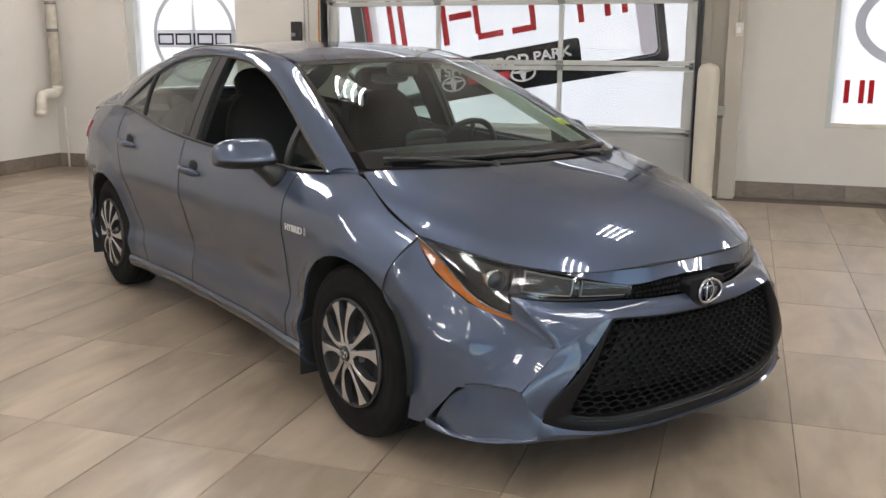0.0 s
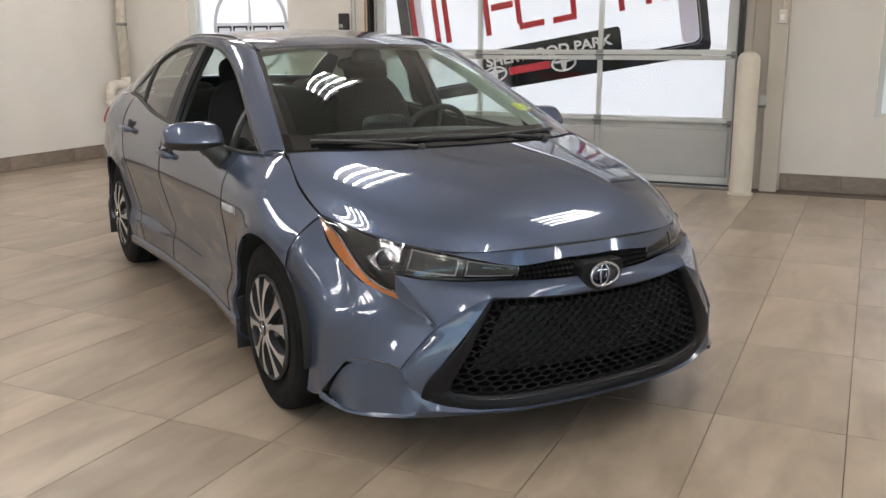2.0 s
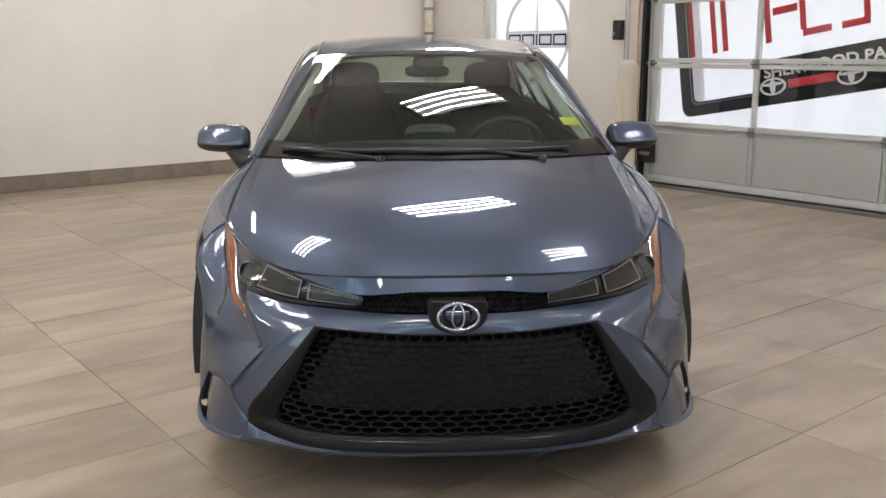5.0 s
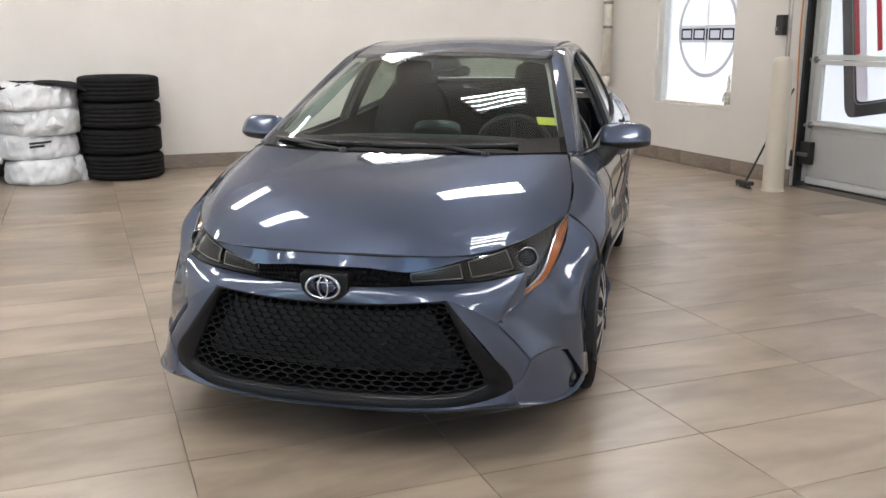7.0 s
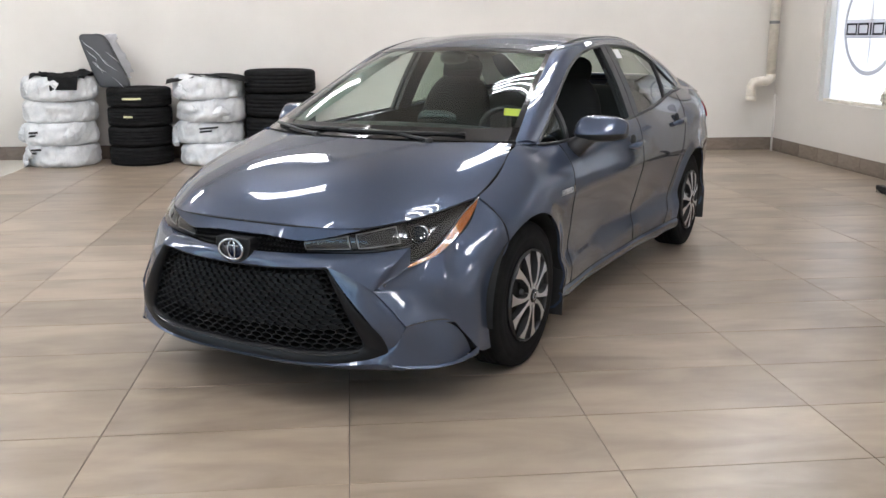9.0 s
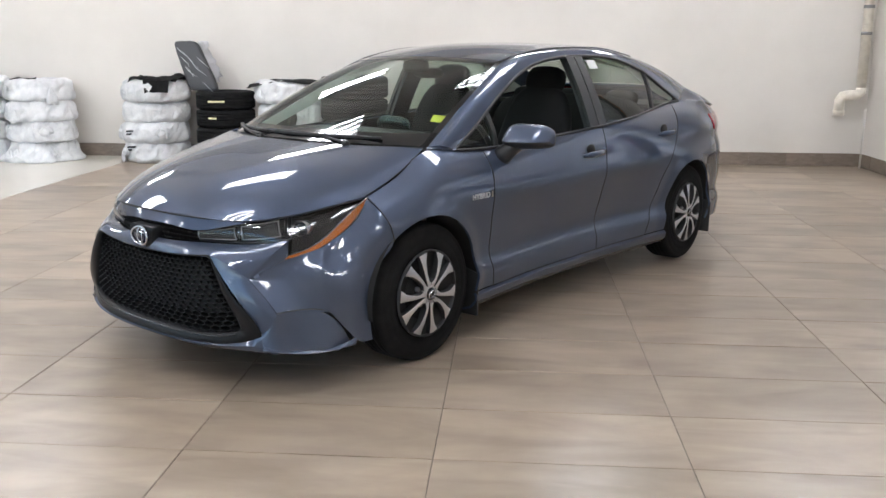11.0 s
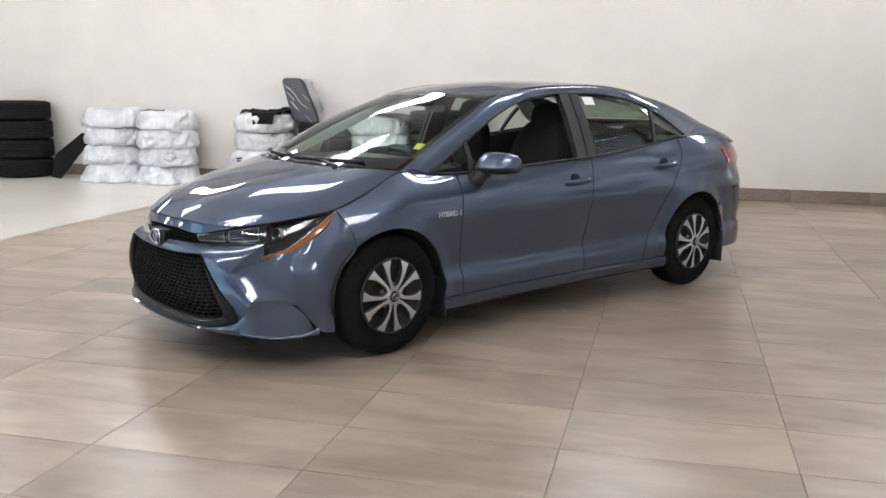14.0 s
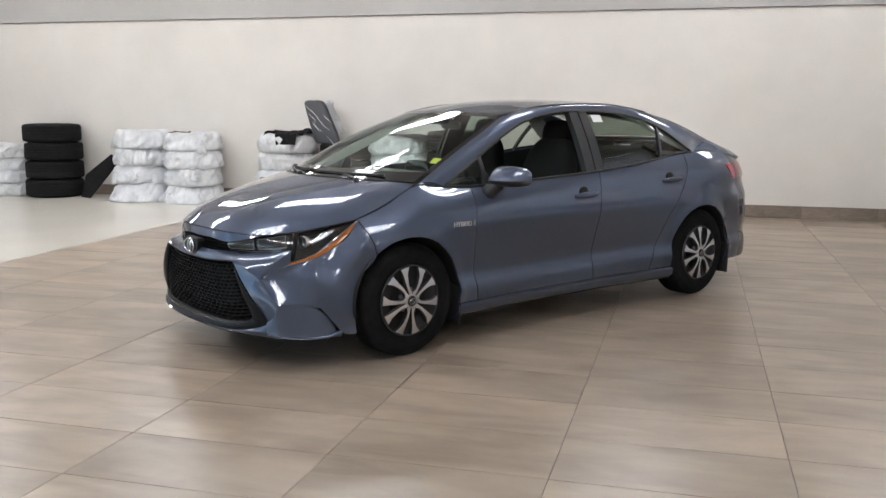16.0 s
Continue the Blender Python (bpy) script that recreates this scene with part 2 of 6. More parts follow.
def spline(points, n, axis_t=None):
    """Natural cubic spline through an array of points (k, ...), sampled n times."""
    p = np.asarray(points, float)
    k = len(p)
    if axis_t is None:
        d = np.sqrt(((p[1:] - p[:-1]).reshape(k - 1, -1, p.shape[-1]) ** 2).sum(-1)).mean(1)
        axis_t = np.concatenate([[0], np.cumsum(np.maximum(d, 1e-5))])
    t = np.asarray(axis_t, float)
    q = np.linspace(t[0], t[-1], n) if np.isscalar(n) else np.asarray(n, float)
    if k == 2:
        f = ((q - t[0]) / (t[1] - t[0])).reshape(-1, *([1] * (p.ndim - 1)))
        return p[0] * (1 - f) + p[1] * f
    h = np.diff(t)
    a = np.zeros((k, k))
    r = np.zeros((k, *p.shape[1:]))
    a[0, 0] = a[-1, -1] = 1
    for i in range(1, k - 1):
        a[i, i - 1], a[i, i], a[i, i + 1] = h[i - 1], 2 * (h[i - 1] + h[i]), h[i]
        r[i] = 6 * ((p[i + 1] - p[i]) / h[i] - (p[i] - p[i - 1]) / h[i - 1])
    m = np.linalg.solve(a, r.reshape(k, -1)).reshape(p.shape)
    i = np.clip(np.searchsorted(t, q, side="right") - 1, 0, k - 2)
    s = [1] * (p.ndim - 1)
    u, v, hh = (t[i + 1] - q).reshape(-1, *s), (q - t[i]).reshape(-1, *s), h[i].reshape(-1, *s)
    return m[i] * u ** 3 / (6 * hh) + m[i + 1] * v ** 3 / (6 * hh) + (p[i] / hh - m[i] * hh / 6) * u + (p[i + 1] / hh - m[i + 1] * hh / 6) * v


def loft(curves, n, m):
    """A grid (m, n, 3) over curves that run the same way."""
    return spline(np.array([spline(c, n) for c in curves]), m)


def bent(points, corners, counts):
    """A curve in smooth stretches that meet at the given corner points."""
    ends = [0, *corners, len(points) - 1]
    runs = [spline(points[a:b + 1], n) for a, b, n in zip(ends, ends[1:], counts)]
    return np.concatenate([runs[0]] + [r[1:] for r in runs[1:]])


def flip(c):
    return [(x, -y, z) for x, y, z in c]


def full(c):
    """A curve from the middle outwards, carried on to the other side."""
    return flip(c[:0:-1]) + list(c)


def inset(g, sides, d=0.002):
    """Draws the named borders of a grid (t, b, l, r) back by d, for the gap between panels."""
    g = g.copy()
    for s in sides:
        v = g if s in "tb" else g.transpose(1, 0, 2)
        i, j = (0, 1) if s in "tl" else (-1, -2)
        w = v[j] - v[i]
        v[i] += w * (d / np.maximum(np.linalg.norm(w, axis=1), 1e-6))[:, None]
    return g


def add_grid(bm, g, out=None):
    """Adds a grid of points as faces that look away from the point out."""
    g = np.asarray(g)
    m, n = g.shape[:2]
    a, b = g[m // 2, n // 2], g[min(m // 2 + 1, m - 1), n // 2]
    c = g[m // 2, min(n // 2 + 1, n - 1)]
    turned = False
    if out is not None:
        turned = np.dot(np.cross(c - a, b - a), a - np.asarray(out)) < 0
    v = [[bm.verts.new(p) for p in row] for row in g]
    for i in range(m - 1):
        for j in range(n - 1):
            f = (v[i][j], v[i][j + 1], v[i + 1][j + 1], v[i + 1][j])
            try:
                bm.faces.new(f[::-1] if turned else f)
            except ValueError:
                pass
    return v


def mirrored(g):
    return np.asarray(g) * (1, -1, 1)


def sheet(*grids, out=(0, 0, 0.6), weld=0.0):
    bm = bmesh.new()
    for g in grids:
        o = out
        if abs(out[1]) > 0 and np.asarray(g)[..., 1].mean() * out[1] < 0:
            o = (out[0], -out[1], out[2])
        add_grid(bm, g, o)
    if weld:
        bmesh.ops.remove_doubles(bm, verts=bm.verts, dist=weld)
    return bm


def lathe(bm, profile, axis="y", n=48, start=0.0, sweep=360.0, centre=(0, 0, 0)):
    """Turns a profile of (along, radius) about an axis."""
    closed = sweep >= 360
    cols = []
    for k in range(n if closed else n + 1):
        w = radians(start + sweep * k / n)
        cs, sn = math.cos(w), math.sin(w)
        col = []
        for a, r in profile:
            p = {"y": (r * cs, a, r * sn), "z": (r * cs, r * sn, a), "x": (a, r * cs, r * sn)}[axis]
            col.append(bm.verts.new((p[0] + centre[0], p[1] + centre[1], p[2] + centre[2])))
        cols.append(col)
    for k in range(len(cols) if closed else len(cols) - 1):
        c, d = cols[k], cols[(k + 1) % len(cols)]
        for i in range(len(profile) - 1):
            bm.faces.new((c[i], c[i + 1], d[i + 1], d[i]))
    return bm


def tube(bm, path, radius, n=8, cap=True):
    """A round bar along a path; radius may be a list."""
    path = [Vector(p) for p in path]
    rings = []
    side = None
    for i, p in enumerate(path):
        way = (path[min(i + 1, len(path) - 1)] - path[max(i - 1, 0)]).normalized()
        ref = Vector((0, 0, 1)) if abs(way.z) < 0.9 else Vector((1, 0, 0))
        side = (way.cross(ref) if side is None else side - way * side.dot(way)).normalized()
        up = side.cross(way)
        r = radius[i] if isinstance(radius, (list, tuple)) else radius
        rings.append([bm.verts.new(p + side * r * math.cos(6.2832 * k / n) + up * r * math.sin(6.2832 * k / n)) for k in range(n)])
    for a, b in zip(rings, rings[1:]):
        for k in range(n):
            bm.faces.new((a[k], a[(k + 1) % n], b[(k + 1) % n], b[k]))
    if cap:
        bm.faces.new(rings[0][::-1]), bm.faces.new(rings[-1])
    return bm


def outline(bm, points, depth):
    """Extrudes a flat outline by the vector depth."""
    d = Vector(depth)
    a = [bm.verts.new(p) for p in points]
    b = [bm.verts.new(Vector(p) + d) for p in points]
    bm.faces.new(a[::-1]), bm.faces.new(b)
    for i in range(len(a)):
        j = (i + 1) % len(a)
        bm.faces.new((a[i], a[j], b[j], b[i]))
    bmesh.ops.recalc_face_normals(bm, faces=bm.faces)
    return bm


def blob(bm, centre, size, power=2.6, n=20, m=12, bend=None):
    """A rounded block (superellipsoid)."""
    def pw(v):
        return math.copysign(abs(v) ** (2 / power), v)
    rows = []
    for i in range(m + 1):
        a = -math.pi / 2 + math.pi * i / m
        row = []
        for k in range(n):
            b = 2 * math.pi * k / n
            p = Vector((pw(math.cos(a)) * pw(math.cos(b)) * size[0], pw(math.cos(a)) * pw(math.sin(b)) * size[1], pw(math.sin(a)) * size[2]))
            if bend:
                p = bend(p)
            row.append(bm.verts.new(p + Vector(centre)))
        rows.append(row)
    for i in range(m):
        for k in range(n):
            bm.faces.new((rows[i][k], rows[i][(k + 1) % n], rows[i + 1][(k + 1) % n], rows[i + 1][k]))
    bmesh.ops.remove_doubles(bm, verts=rows[0] + rows[-1], dist=1e-5)
    return bm

# ---- the hall ----
WX, WY, EAST, SOUTH, TOP = -5.79, 4.51, 9.5, -11.5, 3.9     # rear wall, door wall, far sides, ceiling
SEAM = -4.403                                                # where the taupe floor ends


def setting(name, bm, mat, label, smooth=False):
    return part(name, bm, mat, None, label, smooth, kind="structure")


floor = setting("floor", box(WX - 0.2, SEAM, -0.2, EAST, WY + 0.35, -0.004), GROUT, "taupe porcelain tile floor with thin dark joints")
floor_cream = setting("floor_entry", box(WX - 0.2, SOUTH, -0.2, EAST, SEAM, 0.0), CREAM, "pale cream polished floor beside the tyre stacks")
wall_rear = setting("wall_rear", box(WX - 0.2, SOUTH, 0, WX, WY + 0.3, 2.585), WALL, "plain warm white painted wall")
# bulkhead above the wall; the shade on it is put into its darker grey
setting("wall_rear_upper", box(WX - 0.2, SOUTH, 2.589, WX + 0.05, WY + 0.3, TOP), BAND, "upper wall band, its shade put into a darker grey")
EAST_GLASS, SOUTH_GLASS, GLASS_Z = (-10.5, -1.5), (0.5, 9.0), (0.3, 3.2)   # shop windows along, and up
bm = bmesh.new()
add_box(bm, EAST, SOUTH, 0, EAST + 0.2, EAST_GLASS[0], TOP)
add_box(bm, EAST, EAST_GLASS[1], 0, EAST + 0.2, WY + 0.3, TOP)
add_box(bm, EAST, EAST_GLASS[0], 0, EAST + 0.2, EAST_GLASS[1], GLASS_Z[0])
add_box(bm, EAST, EAST_GLASS[0], GLASS_Z[1], EAST + 0.2, EAST_GLASS[1], TOP)
setting("wall_east", bm, WALL, "warm white painted wall with a shop window")
bm = bmesh.new()
add_box(bm, WX, SOUTH - 0.2, 0, SOUTH_GLASS[0], SOUTH, TOP)
add_box(bm, SOUTH_GLASS[1], SOUTH - 0.2, 0, EAST, SOUTH, TOP)
add_box(bm, SOUTH_GLASS[0], SOUTH - 0.2, 0, SOUTH_GLASS[1], SOUTH, GLASS_Z[0])
add_box(bm, SOUTH_GLASS[0], SOUTH - 0.2, GLASS_Z[1], SOUTH_GLASS[1], SOUTH, TOP)
setting("wall_south", bm, WALL, "warm white painted wall with a shop window")


def shop_window(name, a, b, m):
    """A row of panes between dark posts, along x of the pose m."""
    w = thing(name, "wide shop window with dark metal posts", "window", m, kind="structure")
    n = 4
    for k in range(n + 1):
        x = a + (b - a) * k / n
        soften(part("window_post", box(x - 0.04, -0.06, GLASS_Z[0], x + 0.04, 0.06, GLASS_Z[1]), TRAY, w, "dark metal post", False), 0.004)
    for k in range(n):
        x0, x1 = a + (b - a) * k / n + 0.041, a + (b - a) * (k + 1) / n - 0.041
        for z in (GLASS_Z[0] + 0.001, 1.95, GLASS_Z[1] - 0.061):
            soften(part("window_rail", box(x0, -0.05, z, x1, 0.05, z + 0.06), TRAY, w, "dark metal rail", False), 0.004)
        part("pane", box(x0, -0.004, GLASS_Z[0] + 0.06, x1, 0.004, GLASS_Z[1] - 0.06), LENS, w, "clear pane", False).visible_shadow = False


shop_window("window_east", EAST_GLASS[0], EAST_GLASS[1], Matrix.Translation((EAST + 0.1, 0, 0)) @ Matrix.Rotation(radians(90), 4, "Z"))
shop_window("window_south", SOUTH_GLASS[0], SOUTH_GLASS[1], Matrix.Translation((0, SOUTH - 0.1, 0)))
setting("ceiling", box(WX - 0.2, SOUTH, TOP + 0.004, EAST + 0.2, WY + 0.3, TOP + 0.2), CEIL, "plain light grey ceiling")

# the door wall: piers round a window, the door and a second window
DOOR_L, DOOR_R, DOOR_T = -2.36, 1.47, 3.2
SIGN_L, SIGN_R = -4.75, -3.335
RIGHT = 4.75
bm = bmesh.new()
add_box(bm, WX, WY, 0, SIGN_L, WY + 0.3, TOP)
add_box(bm, SIGN_R, WY, 0, DOOR_L, WY + 0.3, TOP)
add_box(bm, SIGN_L, WY, 0, SIGN_R, WY + 0.3, 0.68)
add_box(bm, SIGN_L, WY, 2.25, SIGN_R, WY + 0.3, TOP)
add_box(bm, DOOR_L, WY + 0.002, DOOR_T, DOOR_R + 0.2, WY + 0.3, TOP)
setting("wall_door", bm, WALL, "warm white wall pierced by a window and the overhead door")
bm = bmesh.new()
add_box(bm, DOOR_R + 0.2, RIGHT, 0, 2.615, RIGHT + 0.3, TOP)
add_box(bm, 2.615, RIGHT, 0, 4.3, RIGHT + 0.3, 0.685)
add_box(bm, 2.615, RIGHT, 2.3, 4.3, RIGHT + 0.3, TOP)
add_box(bm, 4.3, RIGHT, 0, EAST, RIGHT + 0.3, TOP)
setting("wall_door_side", bm, WALL, "warm white wall with a square window beside the overhead door")


def skirting(name, a, b, thick, label):
    """A row of dark tile skirting between two floor points; each tile is a piece."""
    a, b = Vector(a), Vector(b)
    way, run = (b - a).normalized(), (b - a).length
    base = part(name, box(0, 0.002, 0, run, thick * 0.6, 0.15), GROUT, None, label, False, kind="structure")
    base.matrix_basis = Matrix(((way.x, -way.y, 0, a.x), (way.y, way.x, 0, a.y), (0, 0, 1, 0), (0, 0, 0, 1)))
    me = bpy.data.meshes.new("skirting_tile")
    bm = box(0.0015, 0.003, 0.002, 0.4425, thick, 0.158)
    bmesh.ops.bevel(bm, geom=[e for e in bm.edges if min(v.co.y for v in e.verts) > thick - 0.001], offset=0.003, segments=1, affect="EDGES")
    bm.to_mesh(me)
    bm.free()
    me.materials.append(SKIRT)
    x = 0.0
    while x < run - 0.05:
        t = new("skirting_tile", me)
        t.parent = base
        t.matrix_basis = Matrix.Translation((x, 0, 0)) @ Matrix.Diagonal((min(1, (run - x) / 0.444), 1, 1, 1))
        x += 0.444
    return base


def floor_tiles():
    """Planks of taupe porcelain, 453 x 890 mm, in a straight grid."""
    w, h = 0.4532, 0.8895
    me = bpy.data.meshes.new("floor_tile")
    bm = box(0.0016, 0.0016, -0.012, w - 0.0016, h - 0.0016, 0.0)
    bmesh.ops.bevel(bm, geom=[e for e in bm.edges if all(v.co.z > -0.001 for v in e.verts)], offset=0.0012, segments=1, affect="EDGES")
    bm.to_mesh(me)
    bm.free()
    me.materials.append(TILE)
    rng = random.Random(5)
    for i in range(-4, 6):
        for j in range(-20, 10):
            t = new("floor_tile", me)
            t.parent = floor
            t.location = (3.064 + j * w, -0.845 + i * h, rng.uniform(-0.0006, 0.0004))
    # the strip along the far side, out of the camera's reach, in one piece
    bm = bmesh.new()
    for i in range(-4, 6):
        for j in range(10, 15):
            add_box(bm, 3.064 + j * w + 0.0016, -0.845 + i * h + 0.0016, -0.012, 3.064 + (j + 1) * w - 0.0016, -0.845 + (i + 1) * h - 0.0016, 0)
    part("floor_tiles_far", bm, TILE, floor, "taupe porcelain tiles", False, kind="stuff")


def overhead_door():
    door = thing("overhead_door", "closed aluminium sectional garage door with film-covered panes", "garage door", kind="structure")
    y = 4.67
    rows = (0.0, 0.60, 1.225, 1.85, 2.475, 3.1)
    cols = (-2.30, -1.105, 0.155, 1.425)
    for k, (z0, z1) in enumerate(zip(rows, rows[1:])):
        if k == 0:
            b = soften(part("bottom_panel", box(cols[0], y, z0 + 0.02, cols[-1], y + 0.05, z1), STEELGREY, door, "grey solid bottom panel", False), 0.004)
            for c in range(3):
                bm = bmesh.new()
                add_box(bm, cols[c] + 0.05, y - 0.012, z0 + 0.1, cols[c + 1] - 0.03, y + 0.001, z1 - 0.06)
                soften(part("panel_face", bm, STEELGREY, b, "", False), 0.01, 3)
            for c in (1, 2):
                soften(part("panel_stile", box(cols[c] - 0.02, y - 0.017, z0 + 0.06, cols[c] + 0.02, y - 0.001, z1 - 0.03), STEELGREY, b, "", False), 0.004)
            tb = bmesh.new()
            add_box(tb, cols[0], y - 0.01, 0.006, cols[-1], y + 0.055, 0.024)
            part("bottom_seal", tb, BLACK, door, "black rubber seal", False)
            soften(part("bottom_rail", box(cols[0], y - 0.022, 0.03, cols[-1], y - 0.002, 0.095), ALU, door, "", False), 0.004)
            continue
        for zz in (z0 + 0.004, z1 - 0.048):
            soften(part("rail", box(cols[0], y - 0.022, zz, cols[-1], y + 0.03, zz + 0.044), ALU, door, "", False), 0.004)
        tb = bmesh.new()
        add_box(tb, cols[0], y - 0.034, z0 + 0.002, cols[-1], y - 0.0225, z0 + 0.018)
        soften(part("stiffener", tb, ALU, door, "", False), 0.003)
        for c in range(4):
            w = 0.045 if c in (0, 3) else 0.022
            x = cols[c] + (0.045 if c == 0 else -0.045 if c == 3 else 0)
            soften(part("stile", box(x - w, y - 0.018, z0 + 0.05, x + w, y + 0.028, z1 - 0.05), ALU, door, "", False), 0.004)
        for c in range(3):
            part("pane", box(cols[c] + 0.01, y + 0.006, z0 + 0.03, cols[c + 1] - 0.01, y + 0.011, z1 - 0.03), LENS, door, "clear pane", False).visible_shadow = False
    for c in (1, 2):
        for z in rows[1:4]:
            bm = bmesh.new()
            add_box(bm, cols[c] - 0.035, y - 0.034, z - 0.045, cols[c] + 0.035, y - 0.024, z + 0.045)
            tube(bm, [(cols[c] - 0.045, y - 0.04, z), (cols[c] + 0.045, y - 0.04, z)], 0.009)
            soften(part("hinge", bm, metal_dark, door, "worn grey steel hinge", False), 0.003)
    # tracks at both sides, with rollers
    for s, x in ((1, cols[0] - 0.03), (-1, cols[-1] + 0.03)):
        bm = bmesh.new()
        for dx in (-0.03, 0.02):
            add_box(bm, x + dx, y - 0.06, 0.05, x + dx + 0.01, y - 0.005, 3.15)
        add_box(bm, x - 0.03, y - 0.005, 0.05, x + 0.03, y + 0.0, 3.15)
        part("track", bm, STEELGREY, door, "galvanised steel track", False)
        for z in rows[1:5]:
            bm = bmesh.new()
            tube(bm, [(x - s * 0.02, y - 0.045, z), (x + s * 0.11, y - 0.045, z)], 0.008)
            lathe(bm, [(-0.012, 0.0), (-0.012, 0.022), (0.012, 0.022), (0.012, 0.0)], "x", 14, centre=(x, y - 0.045, z))
            add_box(bm, x + s * 0.05 - 0.02, y - 0.04, z - 0.03, x + s * 0.05 + 0.02, y - 0.024, z + 0.03)
            part("roller", bm, metal_dark, door, "small steel roller on its bracket", True)
    # black weather strip at the jambs
    for x0, x1 in ((DOOR_L + 0.001, DOOR_L + 0.025), (DOOR_R - 0.02, DOOR_R + 0.02)):
        part("weather_strip", box(x0, y - 0.12, 0, x1, y + 0.1, 3.19), BLACK, door, "black rubber weather strip", False)
    return door


metal_dark = metal_material("dull_steel", (0.3, 0.3, 0.3), 0.5)


def printed_banner():
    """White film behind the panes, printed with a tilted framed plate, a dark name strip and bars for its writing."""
    y = 4.70
    b = thing("banner", "white film banner with a tilted red, grey and black print", "banner")
    part("film_sheet", box(-2.28, y, 0.62, 1.41, y + 0.004, 3.1), FILM, b, "", False)

    def slanted(pts):
        # u along the plate's long side, v up from its lower edge
        return [(u - 0.155 * v, 1.027 + 0.176 * u + v) for u, v in pts]

    def poly(name, pts, mat, layer, label=""):
        bm = bmesh.new()
        outline(bm, [(x, y - 0.003 * layer, z) for x, z in slanted(pts)], (0, 0.0025, 0))
        return part(name, bm, mat, b, label, False)

    def rounded(x0, z0, x1, z1, r):
        pts = []
        for qx, qz, a0 in ((x1 - r, z1 - r, 0), (x0 + r, z1 - r, 90), (x0 + r, z0 + r, 180), (x1 - r, z0 + r, 270)):
            for k in range(6):
                a = radians(a0 + 18 * k)
                pts.append((qx + r * math.cos(a), qz + r * math.sin(a)))
        return pts

    def frame_of(name, outer, inner, mat, layer, label=""):
        bm = bmesh.new()
        d = 0.003 * layer
        rims = [[bm.verts.new((x, y - q, z)) for x, z in slanted(pts)] for pts, q in ((outer, d - 0.0025), (outer, d), (inner, d), (inner, d - 0.0025))]
        n = len(outer)
        for a, c in zip(rims, rims[1:]):
            for k in range(n):
                bm.faces.new((a[k], a[(k + 1) % n], c[(k + 1) % n], c[k]))
        bmesh.ops.recalc_face_normals(bm, faces=bm.faces)
        part(name, bm, mat, b, label, False)

    frame_of("plate_border", rounded(-1.917, 0.0, 1.204, 1.46, 0.10), rounded(-1.77, 0.13, 1.11, 1.36, 0.06), FILMBLACK, 1, "black printed border")
    frame_of("plate_line", rounded(-1.80, 0.105, 1.135, 1.385, 0.07), rounded(-1.79, 0.115, 1.125, 1.375, 0.065), FILMGREY, 2, "thin grey line on the border")
    poly("plate_shade", rounded(-1.765, 0.135, -1.64, 1.355, 0.05), film_material("grey_print", (0.8, 0.77, 0.79)), 2, "pale grey shading")
    poly("plate_shade", rounded(0.95, 0.135, 1.105, 1.355, 0.05), film_material("grey_print_light", (0.74, 0.7, 0.73)), 2, "pale grey shading")
    poly("name_strip", rounded(-1.08, 0.004, 0.39, 0.40, 0.035), FILMBLACK, 3, "black name strip")
    # red characters become plain bars
    for x0, x1, z0, z1 in ((-1.77, -1.715, 0.56, 1.26), (-1.52, -1.465, 0.555, 1.26), (-1.405, -1.348, 0.555, 1.26), (-0.96, -0.90, 0.547, 1.0), (-0.874, -0.64, 0.775, 0.84),
                           (-0.60, -0.34, 0.545, 0.605), (-0.62, -0.565, 0.605, 1.26), (-0.25, -0.01, 0.54, 0.60), (-0.06, -0.005, 0.60, 0.88), (0.405, 0.46, 0.53, 1.26), (0.66, 0.715, 0.545, 1.26), (0.82, 0.875, 0.545, 1.26)):
        poly("red_bar", [(x0, z0), (x1, z0), (x1, z1), (x0, z1)], FILMRED, 4)
    cu = bpy.data.curves.new("strip_words", "FONT")
    cu.body, cu.size, cu.offset = "SHERWOOD PARK", 0.13, 0.004
    tmp = bpy.data.objects.new("strip_tmp", cu)
    me = bpy.data.meshes.new_from_object(tmp)
    bpy.data.objects.remove(tmp)
    wide = max(v.co.x for v in me.vertices)
    for v in me.vertices:
        x, z = slanted([(-1.0 + v.co.x * 1.31 / wide, 0.245 + v.co.y * 1.0)])[0]
        v.co = (x, y - 0.0135, z)
    me.materials.append(WHITEPRINT)
    ob = new("strip_words", me)
    ob.parent = b
    tagged(ob, "white printed words")
    poly("red_word_bar", [(-0.77, 0.125), (-0.33, 0.125), (-0.33, 0.20), (-0.77, 0.20)], REDPRINT, 4)
    poly("grey_word_bar", [(-0.05, 0.155), (0.11, 0.155), (0.11, 0.20), (-0.05, 0.20)], FILMGREY, 4)
    for ux, uz in ((-0.92, 0.16), (-0.195, 0.148)):
        oval = [(ux + 0.13 * math.cos(6.2832 * k / 28), uz + 0.078 * math.sin(6.2832 * k / 28)) for k in range(28)]
        hole = [(ux + (x - ux) * 0.82, uz + (z - uz) * 0.78) for x, z in oval]
        frame_of("oval_mark", oval, hole, WHITEPRINT, 4)
        poly("oval_stroke", [(ux + (x - ux) * 0.22, uz + (z - uz) * 0.82) for x, z in oval], WHITEPRINT, 5)
        poly("oval_stroke", [(ux + (x - ux) * 0.8, uz + 0.02 + (z - uz) * 0.2) for x, z in oval], WHITEPRINT, 6)
    return b


